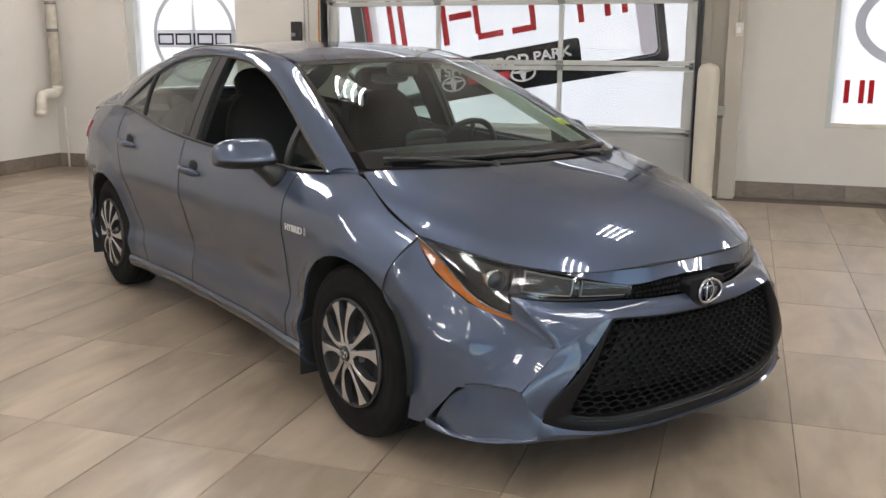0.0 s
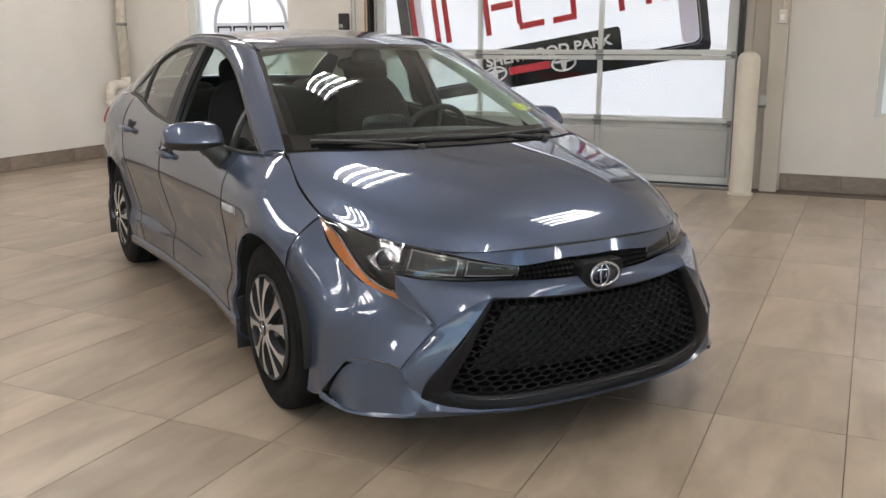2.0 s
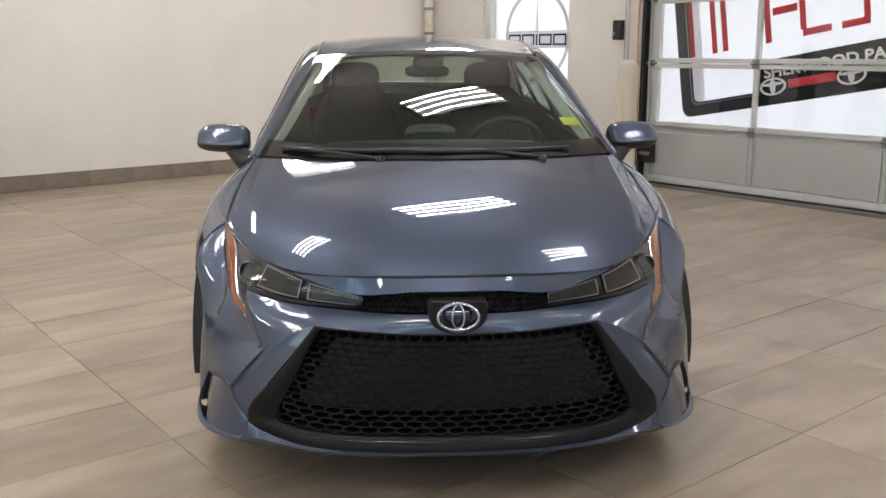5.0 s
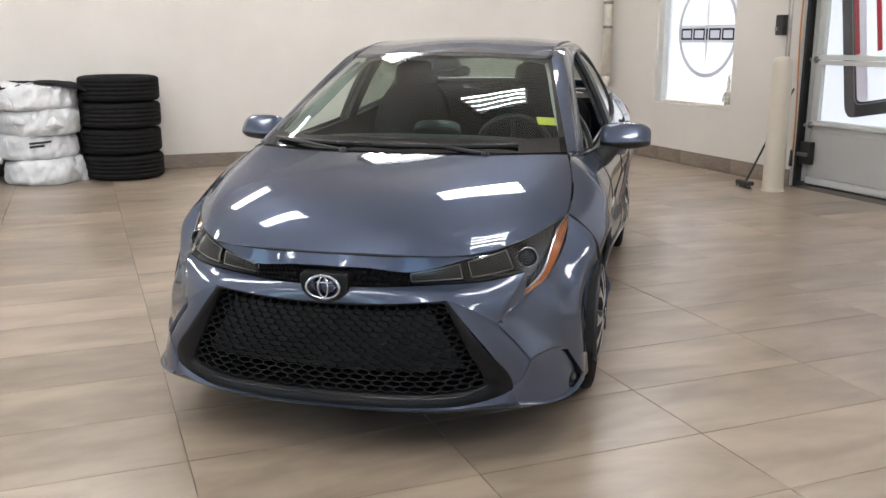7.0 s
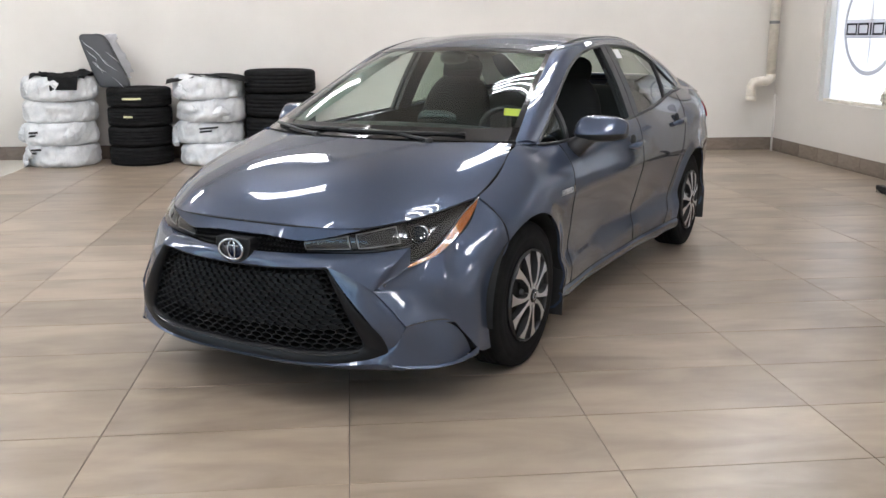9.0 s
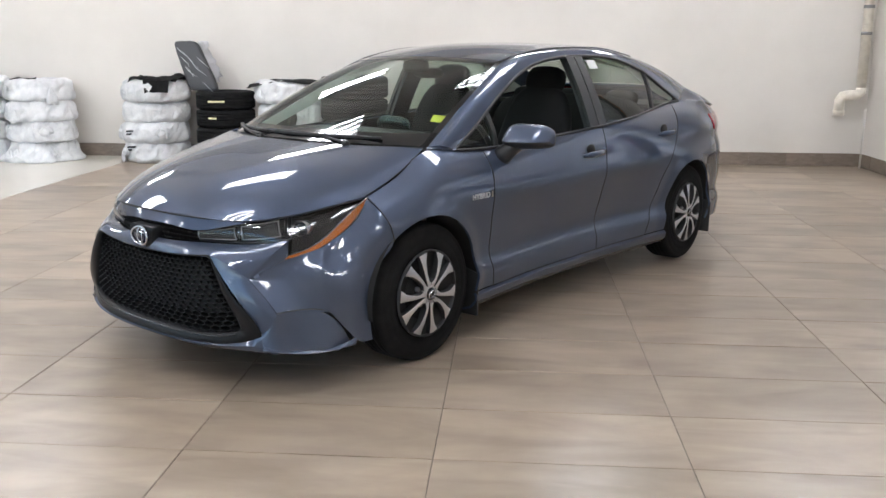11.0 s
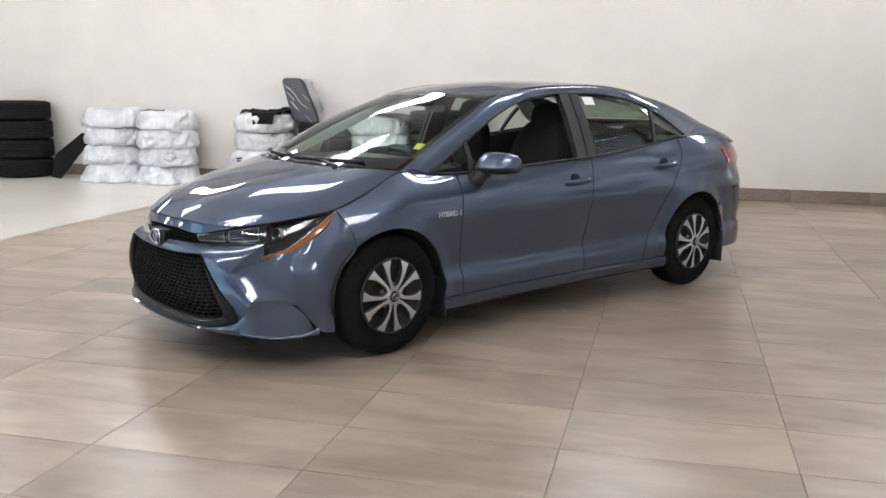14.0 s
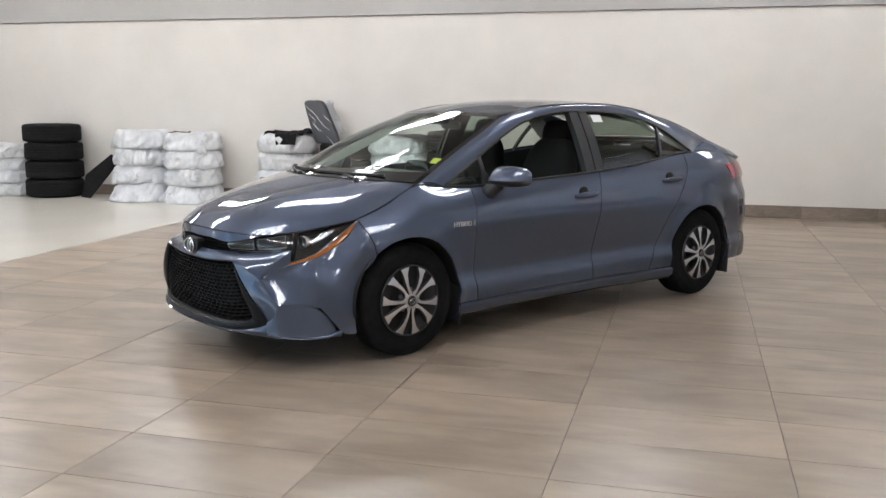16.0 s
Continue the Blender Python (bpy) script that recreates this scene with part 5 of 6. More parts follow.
    for z in zs:
        x = float(table(*LINE_Q)(z)[..., 0])
        y = float(side_y(x, z))
        rows.append(full([(x - 0.05, 0.0, z), (x - 0.04, y * 0.6, z), (x, y, z)]))
    body_panel("rear_bumper", [loft(rows, 24, 14)])


def hood():
    h0 = [(2.159, 0.0, 0.7065), (2.10, 0.0, 0.754), (1.96, 0.0, 0.823), (1.72, 0.0, 0.894), (1.43, 0.0, 0.954)]
    h1 = [(2.139, 0.25, 0.7045), (2.075, 0.255, 0.755), (1.93, 0.28, 0.825), (1.70, 0.3, 0.892), (1.40, 0.31, 0.952)]
    h2 = [(2.045, 0.476, 0.700), (1.98, 0.485, 0.745), (1.83, 0.505, 0.812), (1.60, 0.525, 0.880), (1.31, 0.52, 0.950)]
    h3 = [(1.865, 0.628, 0.728), (1.80, 0.636, 0.764), (1.67, 0.648, 0.820), (1.48, 0.65, 0.880), (1.25, 0.625, 0.948)]
    cs = [h0, h1, h2, h3, EDGE]
    g = loft([flip(c) for c in cs[:0:-1]] + cs, 46, 64)
    body_panel("hood", [inset(g, "tblr", 0.001)], "smooth sculpted hood")
    # cowl between hood and screen, and wipers
    c0 = [(1.435, 0.0, 0.948), (1.40, 0.31, 0.948), (1.315, 0.52, 0.946), (1.19, 0.69, 0.938)]
    c1 = [(1.41, 0.0, 0.935), (1.38, 0.28, 0.935), (1.29, 0.51, 0.934), (1.165, 0.69, 0.932)]
    c2 = [(1.385, 0.0, 0.958), (1.355, 0.25, 0.958), (1.275, 0.5, 0.955), (1.135, 0.688, 0.950)]
    body_panel("cowl", [loft([full(c) for c in (c0, c1, c2)], 40, 6)], "black plastic cowl", BLACK, 0.006)
    for y0, arm, reach in ((0.38, 0.62, 1), (-0.22, 0.36, 1)):
        w = new("wiper")
        w.parent = car
        pts = [(1.41 - 0.10 * abs(y0), y0, 0.958), (1.36 - 0.1 * abs(y0 - 0.2), y0 - 0.2, 0.978), (float(np.interp(abs(y0 - arm), (0, 0.25, 0.5, 0.69), (1.40, 1.37, 1.29, 1.15))) - 0.02, y0 - arm, 0.985)]
        part("wiper_arm", tube(bmesh.new(), [tuple(p) for p in spline(pts, 12)], 0.007, 8), BLACK, w)
        yy = np.linspace(y0 + 0.12, y0 - arm - 0.02, 16)
        blade = [(float(np.interp(abs(y), (0, 0.25, 0.5, 0.69), (1.40, 1.37, 1.29, 1.15))) - 0.03, y, 0.982) for y in yy]
        part("wiper_blade", tube(bmesh.new(), blade, 0.008, 6), BLACK, w, "black rubber blade")
        part("wiper_pivot", lathe(bmesh.new(), [(0.94, 0.0), (0.94, 0.018), (0.965, 0.016), (0.972, 0.0)], "z", 16, centre=(pts[0][0], y0, 0)), BLACK, w)


# feature lines of the nose
NOSE_GAP = [(2.160, 0.0, 0.704), (2.140, 0.25, 0.702), (2.047, 0.476, 0.697)]
STRIP_TOP = [(2.192, 0.0, 0.668), (2.178, 0.15, 0.663), (2.146, 0.277, 0.650), (2.098, 0.395, 0.672), (2.05, 0.474, 0.692)]
STRIP_LOW = [(2.196, 0.0, 0.605), (2.182, 0.16, 0.604), (2.138, 0.29, 0.604)]
LAMP_TOP = [(2.146, 0.280, 0.648), (2.098, 0.395, 0.671), (2.045, 0.480, 0.692), (1.935, 0.585, 0.717), (1.865, 0.632, 0.727), (1.74, 0.70, 0.752), (1.62, 0.746, 0.773)]
BAND_TOP = [(2.205, 0.0, 0.603), (2.19, 0.16, 0.602), (2.142, 0.30, 0.602), (2.085, 0.44, 0.604), (2.02, 0.56, 0.612), (1.962, 0.636, 0.626)]
GRILLE_TOP = [(2.228, 0.0, 0.552), (2.219, 0.2, 0.556), (2.186, 0.41, 0.572)]
FANG, FANG_LOW = (2.118, 0.567, 0.484), (2.070, 0.680, 0.349)
TOP_TO_FANG = [(2.186, 0.41, 0.572), (2.170, 0.46, 0.553), (2.146, 0.52, 0.520), FANG]
GRILLE_SIDE = [(2.186, 0.41, 0.572), (2.180, 0.47, 0.495), (2.155, 0.555, 0.385), (2.118, 0.622, 0.29), (2.105, 0.625, 0.245)]
GRILLE_LOW = [(2.226, 0.0, 0.186), (2.219, 0.25, 0.190), (2.177, 0.47, 0.205), (2.105, 0.625, 0.248)]


def bumper():
    nose = loft([full(NOSE_GAP), full(STRIP_TOP)], 40, 5)
    b = body_panel("front_bumper", [inset(nose, "t", 0.0015)], "moulded front bumper", out=(1.5, 0, 0.5))
    upper, low = bent(BAND_TOP, (3,), (18, 12)), bent(GRILLE_TOP[:-1] + TOP_TO_FANG, (2,), (18, 12))
    mid = (upper + low) / 2 + np.array((0.010, 0.002, 0.004))
    band = spline(np.array([full([tuple(p) for p in c]) for c in (upper, mid, low)]), 9)
    ends = spline([(1.975, 0.64, 0.553), (2.055, 0.604, 0.517), FANG], 9)
    slopes = []
    for col, tip in ((band[:, -1], ends), (band[:, 0], mirrored(ends))):
        slopes.append(np.array([col * (1 - f) + tip * f - np.array((0.006, 0.0, 0.004)) * math.sin(math.pi * f) * np.linspace(0.4, 1.2, 9)[:, None] for f in np.linspace(0, 1, 7)]))
    body_panel("bumper_band", [band] + slopes, "", None, 0.012, b, (1.5, 0, 0.5), 0.0015)
    # black surround of the big grille, set back towards the honeycomb
    for s in (1, -1):
        # facet between grille and side scoop
        r0 = TOP_TO_FANG
        r1 = [(2.178, 0.475, 0.488), (2.155, 0.52, 0.475), (2.129, 0.560, 0.462), (2.093, 0.596, 0.449)]
        r2 = [(2.152, 0.558, 0.382), (2.125, 0.595, 0.392), (2.104, 0.616, 0.40), (2.076, 0.634, 0.405)]
        r3 = [(2.106, 0.624, 0.262), (2.085, 0.652, 0.285), (2.074, 0.669, 0.32), (2.060, 0.676, 0.347)]
        g = loft([[(x, s * y, z) for x, y, z in c] for c in (r0, r1, r2, r3)], 12, 16)
        body_panel("bumper_facet", [g], "", None, 0.012, b, (1.5, 0, 0.4))
        # scooped bumper side from the lamp down to the lower crease
        v0 = [(1.987, 0.642, 0.550), (2.055, 0.604, 0.517), FANG, (2.104, 0.600, 0.449), (2.088, 0.638, 0.405), FANG_LOW]
        v2 = [(1.84, 0.706, 0.588), (1.868, 0.732, 0.535), (1.885, 0.752, 0.48), (1.885, 0.768, 0.40), (1.875, 0.780, 0.333)]
        v3 = [(1.735, 0.733, 0.646), (1.755, 0.768, 0.575), (1.77, 0.802, 0.50), (1.785, 0.822, 0.37), (1.79, 0.832, 0.215)]
        v4 = [(1.665, 0.747, 0.704)] + [(x, float(side_y(x, z)), z) for x, z in ((1.640, 0.65), (1.655, 0.58), (1.70, 0.48), (1.735, 0.36))] + [(1.742, 0.838, 0.185)]
        v5 = [(1.620, 0.746, 0.769)] + [(x, float(side_y(x, z)), z) for x, z in ((1.592, 0.68), (1.574, 0.588), (1.6485, 0.5035), (1.694, 0.39), (1.70, 0.28))] + [(1.695, 0.848, 0.185)]
        v = [bent(v0, (2,), (13, 14))] + [spline(c, 26) for c in (v2, v3, v4, v5)]
        v.insert(1, (v[0] + v[1]) / 2 - np.array((0.004, 0.007, 0.0)) * np.sin(np.linspace(0, math.pi, 26))[:, None])
        face, flank = spline(np.array(v[:3]), 18) * (1, s, 1), spline(np.array(v[2:]), 24) * (1, s, 1)
        body_panel("bumper_side", [face, inset(flank, "b", 0.002)], "", None, 0.012, b, (1.2, 0, 0.4), 0.0008)
        # dark crease and the blade under it
        k0 = [FANG_LOW, (1.965, 0.736, 0.355), (1.875, 0.778, 0.331), (1.82, 0.804, 0.275), (1.785, 0.818, 0.205)]
        k1 = [(2.058, 0.670, 0.344), (1.955, 0.718, 0.347), (1.868, 0.750, 0.318), (1.815, 0.77, 0.262), (1.785, 0.782, 0.2)]
        k2 = [(2.068, 0.677, 0.345), (1.965, 0.732, 0.348), (1.879, 0.769, 0.322), (1.828, 0.795, 0.266), (1.797, 0.808, 0.200)]
        body_panel("bumper_crease", [loft([[(x, s * y, z) for x, y, z in c] for c in (k0, k1, k2)], 24, 7)], "dark air slot", BLACK, 0.004, b, (1.2, 0, 0.4))
        p0 = [(2.107, 0.623, 0.262), (2.090, 0.652, 0.287), (2.068, 0.678, 0.345), (1.965, 0.733, 0.347), (1.880, 0.771, 0.321), (1.829, 0.797, 0.265), (1.798, 0.810, 0.199)]
        p1 = [(2.114, 0.629, 0.236), (2.090, 0.660, 0.244), (2.052, 0.696, 0.252), (1.984, 0.746, 0.248), (1.912, 0.782, 0.227), (1.858, 0.798, 0.196), (1.836, 0.803, 0.178)]
        p2 = [(2.113, 0.634, 0.196), (2.093, 0.668, 0.190), (2.044, 0.714, 0.186), (1.984, 0.758, 0.182), (1.924, 0.789, 0.179), (1.874, 0.802, 0.176), (1.852, 0.81, 0.173)]
        body_panel("bumper_corner", [loft([[(x, s * y, z) for x, y, z in c] for c in (p0, p1, p2)], 28, 10)], "", None, 0.01, b, (1.2, 0, 0.3))
        q0 = [(2.106, 0.638, 0.214), (2.030, 0.712, 0.200), (1.962, 0.768, 0.189), (1.868, 0.812, 0.192), (1.780, 0.836, 0.215)]
        q1 = [(2.112, 0.648, 0.201), (2.040, 0.730, 0.187), (1.968, 0.784, 0.182), (1.874, 0.824, 0.184), (1.786, 0.840, 0.191)]
        q2 = [(2.096, 0.645, 0.187), (2.010, 0.706, 0.172), (1.945, 0.758, 0.168), (1.855, 0.796, 0.169), (1.785, 0.815, 0.172)]
        body_panel("bumper_blade", [loft([[(x, s * y, z) for x, y, z in c] for c in (q0, q1, q2)], 20, 8)], "thin body-coloured blade", None, 0.006, b, (1.2, 0, 0.3))
    # lip under the grille
    lp0 = [(2.226, 0.0, 0.190), (2.219, 0.25, 0.194), (2.177, 0.47, 0.209), (2.135, 0.575, 0.230), (2.108, 0.628, 0.253)]
    lp1 = [(2.240, 0.0, 0.188), (2.232, 0.25, 0.191), (2.188, 0.475, 0.202), (2.142, 0.585, 0.214), (2.114, 0.636, 0.217)]
    lp2 = [(2.226, 0.0, 0.176), (2.218, 0.25, 0.178), (2.173, 0.475, 0.185), (2.127, 0.59, 0.190), (2.10, 0.65, 0.190)]
    lp3 = [(2.10, 0.0, 0.16), (2.09, 0.25, 0.162), (2.05, 0.46, 0.172), (2.0, 0.58, 0.178), (1.98, 0.64, 0.182)]
    body_panel("bumper_lip", [loft([full(c) for c in (lp0, lp1, lp2, lp3)], 50, 10)], "body-coloured lower lip", None, 0.008, b, (1.2, 0, 0.4))
    grille(b)


MOUTH = spline(GRILLE_TOP, 21), spline(GRILLE_LOW, 21), spline(GRILLE_SIDE[::-1], 21)


def grille_point(u, v):
    """On the mouth of the bumper: u -1..1 across, v 0 (bottom) .. 1 (top)."""
    s, a = (1 if u >= 0 else -1), abs(u)
    top, low, side_ = MOUTH
    i = a * 20
    k, f = min(int(i), 19), i - min(int(i), 19)
    t, l = top[k] * (1 - f) + top[k + 1] * f, low[k] * (1 - f) + low[k + 1] * f
    p = l * (1 - v) + t * v
    j = v * 20
    q, g = min(int(j), 19), j - min(int(j), 19)
    e = side_[q] * (1 - g) + side_[q + 1] * g
    straight = low[20] * (1 - v) + top[20] * v
    p = p + (e - straight) * a
    return np.array((p[0] + 0.006 * math.sin(math.pi * v), s * p[1], p[2]))


def grille(parent):
    gr = new("grille")
    gr.parent = parent
    tagged(gr, "black honeycomb grille")
    # rim from the mouth's border inwards
    def ringed(f, back):
        """The mouth's border drawn in by f: most at the lower corners, least along the top."""
        pts = []
        for k in range(160):
            w = 2 * math.pi * (k + 0.5) / 160
            c, q = math.cos(w), math.sin(w)
            m = max(abs(c), abs(q))
            u, v = c / m, 0.5 + 0.5 * q / m
            p = grille_point(u * (1 - f * (0.16 - 0.10 * v)), v * (1 - f * 0.03) + f * 0.125 * (1 - v))
            pts.append(p - np.array((back, 0, 0)))
        return pts
    loops = [ringed(0.0, 0.0), ringed(0.08, -0.003), ringed(0.85, 0.012), ringed(0.95, 0.02), ringed(1.0, 0.06)]
    g = np.array(loops)
    g = np.concatenate([g, g[:, :1]], axis=1)
    part("grille_frame", sheet(g, out=(1.5, 0, 0.37)), GRILLEFRAME, gr, "satin dark grey frame")
    # thin bright line along the frame's lower edge
    lowline = [grille_point(u, 0.088) + np.array((0.0, 0, 0)) for u in np.linspace(-0.82, 0.82, 40)]
    part("grille_lip", tube(bmesh.new(), [tuple(p + np.array((-0.008, 0, 0))) for p in lowline], 0.003, 6), PIANO, gr, "gloss black inner lip")
    # backing: a dark sheet that stands for the shade behind the mesh
    back = np.array([[grille_point(u, v) - np.array((0.075, 0, 0)) for u in np.linspace(-0.94, 0.94, 24)] for v in np.linspace(0.03, 0.97, 10)])
    part("grille_backing", sheet(back, out=(1.5, 0, 0.37)), DARK, gr, "dark sheet for the shaded void behind the mesh")
    # shutter close behind the upper cells
    shut = np.array([[grille_point(u, v) - np.array((0.036, 0, 0)) for u in np.linspace(-0.80, 0.80, 24)] for v in np.linspace(0.34, 0.90, 8)])
    thicken(part("grille_shutter", sheet(shut, out=(1.5, 0, 0.37)), GRILLE, gr, "flat black shutter behind the mesh"), 0.004)
    # honeycomb
    bm = bmesh.new()
    rows, cols = 17, 24
    for r in range(rows):
        v = 0.085 + 0.885 * (r + 0.5) / rows
        for c in range(cols + (r % 2)):
            u = -1 + 2 * (c + (0.5 if r % 2 == 0 else 0.0)) / cols
            u *= 0.97
            if abs(u) > 0.865 + 0.075 * v:
                continue
            du, dv = 0.97 / cols, 0.90 / rows * 0.66
            corners = ((du * 0.98, dv * 0.45), (0, dv * 0.98), (-du * 0.98, dv * 0.45), (-du * 0.98, -dv * 0.45), (0, -dv * 0.98), (du * 0.98, -dv * 0.45))
            loops = []
            for q, b in ((1.02, 0.030), (1.0, 0.026), (0.86, 0.027), (0.82, 0.065)):
                loops.append([bm.verts.new(grille_point(np.clip(u + a * q, -0.945, 0.945), np.clip(v + e * q, 0.03, 0.97)) - np.array((b, 0, 0))) for a, e in corners])
            for A, B in zip(loops, loops[1:]):
                for k in range(6):
                    bm.faces.new((A[k], A[(k + 1) % 6], B[(k + 1) % 6], B[k]))
    bmesh.ops.recalc_face_normals(bm, faces=bm.faces)
    part("honeycomb", bm, GRILLE, gr, "glossy black honeycomb mesh", False)
    # slim strip between the lamps
    st = loft([full(STRIP_TOP[:3]), full([(2.196, 0, 0.635), (2.181, 0.155, 0.632), (2.143, 0.28, 0.62)]), full(STRIP_LOW)], 40, 7)
    # a dark sheet gives the strip its shaded depth
    part("strip_backing", sheet(st - np.array((0.03, 0, 0)), out=(1.5, 0, 0.6)), DARK, gr, "dark sheet for the shaded void")
    bm = bmesh.new()
    for r in range(3):
        for c in range(34):
            f = (c + (0.5 if r % 2 else 0.0) + 0.3) / 34.8
            base = st[1 + 2 * r]
            k = f * 39
            i, w = min(int(k), 38), k - min(int(k), 38)
            p = base[i] * (1 - w) + base[i + 1] * w
            hgt = (st[0][i][2] - st[6][i][2]) / 7.2
            loops = []
            for q, b in ((1.08, 0.018), (1.0, 0.008), (0.7, 0.012), (0.6, 0.03)):
                loops.append([bm.verts.new((p[0] - b, p[1] + q * a * 0.0092, p[2] + q * e * hgt * 1.35)) for a, e in ((1, 0.5), (0, 1), (-1, 0.5), (-1, -0.5), (0, -1), (1, -0.5))])
            for A, B in zip(loops, loops[1:]):
                for k in range(6):
                    bm.faces.new((A[k], A[(k + 1) % 6], B[(k + 1) % 6], B[k]))
    bmesh.ops.recalc_face_normals(bm, faces=bm.faces)
    part("strip_mesh", bm, GRILLE, gr, "fine black mesh strip", False)
    # emblem boss and emblem
    boss = bmesh.new()
    cx, cz = 2.226, 0.604
    pts = [(-0.088, 0.03), (-0.078, 0.046), (0.078, 0.046), (0.088, 0.03)] + [(0.084 * math.cos(a), 0.004 + 0.062 * math.sin(a)) for a in np.linspace(0, -math.pi, 15)]
    outline(boss, [(cx + 0.002, y, cz + z) for y, z in pts], (-0.07, 0, 0))
    soften(part("emblem_boss", boss, GRILLEFRAME, gr, "satin black emblem base", False), 0.006, 3)
    cx += 0.004
    em = new("emblem")
    em.parent = parent
    tagged(em, "chrome oval emblem on blue")

    def oval(ry, rz, tube_r, dx, cy=0.0, ccz=0.0):
        pts = [(cx + dx + 0.004 * math.cos(2 * w), cy + ry * math.cos(w), cz + ccz + rz * math.sin(w)) for w in np.linspace(0, 2 * math.pi, 41)]
        return pts, tube_r
    bm = bmesh.new()
    tube(bm, oval(0.058, 0.039, 0, 0.006)[0], 0.0052, 8, False)
    part("emblem_ring", bm, EMBLEM, em)
    bm = bmesh.new()
    tube(bm, oval(0.017, 0.035, 0, 0.004)[0], 0.0037, 8, False)
    tube(bm, [(cx + 0.005, -0.034, cz + 0.016), (cx + 0.005, 0.034, cz + 0.016)], 0.0037, 8)
    part("emblem_stroke", bm, EMBLEM, em)
    bm = lathe(bmesh.new(), [(cx - 0.016, 0.058), (cx - 0.002, 0.057), (cx - 0.001, 0.0)], "x", 36, centre=(0, 0, 0))
    for v in bm.verts:
        v.co.z = cz + v.co.z * 0.65
    part("emblem_field", bm, BLUE, em, "dark blue enamel")


def headlamp(s):
    h = new("headlight")
    h.parent = car
    tagged(h, "clear headlight with amber reflector and dark housing")

    def side_of(c):
        return [(x, s * y, z) for x, y, z in c]
    top_in, top_out = LAMP_TOP[:4], LAMP_TOP[3:]
    low_in = [(2.138, 0.282, 0.606), (2.09, 0.42, 0.607), (2.025, 0.55, 0.615), (1.960, 0.634, 0.628)]
    low_out = [(1.985, 0.638, 0.552), (1.895, 0.684, 0.571), (1.795, 0.716, 0.612), (1.69, 0.740, 0.682), (1.62, 0.750, 0.765)]
    mid_out = [(1.957, 0.62, 0.635), (1.885, 0.665, 0.648), (1.80, 0.702, 0.675), (1.695, 0.734, 0.724), (1.622, 0.750, 0.769)]
    gi = loft([side_of(top_in), side_of([tuple((np.array(p) + np.array(q)) / 2 + (0.007, 0, 0)) for p, q in zip(top_in, low_in)]), side_of(low_in)], 26, 7)
    go = loft([side_of(top_out), side_of(mid_out), side_of(low_out)], 24, 12)
    part("lens", sheet(gi, go, out=(1.2, 0, 0.5)), LENS, h, "clear polished lens").visible_shadow = False
    # housing set back behind the lens
    back = np.array((-0.05, -s * 0.022, 0.0))
    part("housing", sheet(gi + back * 0.5, out=(1.2, 0, 0.5)), PIANO, h, "dark housing")
    part("housing", sheet(go + back, out=(1.2, 0, 0.5)), PIANO, h, "dark housing")
    # border wall
    for g in (gi[0], go[0], go[-1][::-1], gi[-1][::-1]):
        part("housing_wall", sheet(np.array([g, g + back]), out=(1.2, 0, 0.5)), BLACK, h)
    # amber reflector along the outer lower edge, broad towards the tip
    wide = (0.30, 0.55, 1.15, 1.45, 0.15)

    def inward(f, more=0.0, out=0.0):
        return [(x - 0.016 * (w * f + more), s * (y - 0.018 * (w * f + more) + out), z + 0.026 * (w * f + more)) for (x, y, z), w in zip(low_out, wide)]
    thicken(part("amber_reflector", sheet(loft([inward(0.1), inward(0.55), inward(1.0)], 24, 6), out=(1.2, 0, 0.5)), AMBER, h, "amber side reflector"), 0.006)
    # chrome bezel inside the amber
    thicken(part("chrome_bezel", sheet(loft([inward(1.0, 0.04), inward(1.0, 0.14, 0.004), inward(1.0, 0.24)], 24, 6), out=(1.2, 0, 0.5)), CHROME, h, "chrome bezel"), 0.004)
    # projector
    p = np.array((1.888, s * 0.632, 0.662))
    aim = pose(p[0], p[1], p[2], 0, 0, 12 * s)
    bm = lathe(bmesh.new(), [(-0.03, 0.036), (0.003, 0.036), (0.005, 0.0348), (0.003, 0.0335), (-0.02, 0.032)], "x", 32)
    bm.transform(aim)
    part("projector_ring", bm, EMBLEM, h, "chrome projector ring")
    bm = lathe(bmesh.new(), [(-0.02, 0.032), (-0.010, 0.029), (-0.002, 0.02), (0.002, 0.0)], "x", 32)
    bm.transform(aim)
    part("projector_lens", bm, Mat("projector_glass", (0.03, 0.034, 0.04), 0.06, 0.0).mat, h, "round projector lens")
    # two daytime light bars in the slim part
    for f0, f1 in ((0.03, 0.50), (0.55, 0.97)):
        i0, i1 = int(f0 * 25), int(f1 * 25)
        g = gi[1:6, i0:i1] + back * 0.28
        thicken(part("light_bar", sheet(g, out=(1.2, 0, 0.5)), Mat("smoked_lamp_bar", (0.02, 0.0195, 0.0195), 0.6, 0.0, Specular_IOR_Level=0.2).mat, h, "smoked grey light bar"), 0.006)
        rim = [tuple(q) for q in np.concatenate([g[0], g[:, -1], g[-1][::-1], g[::-1, 0]])]
        part("light_bar_rim", tube(bmesh.new(), rim, 0.0022, 6, False), metal_dark, h, "grey trim line")


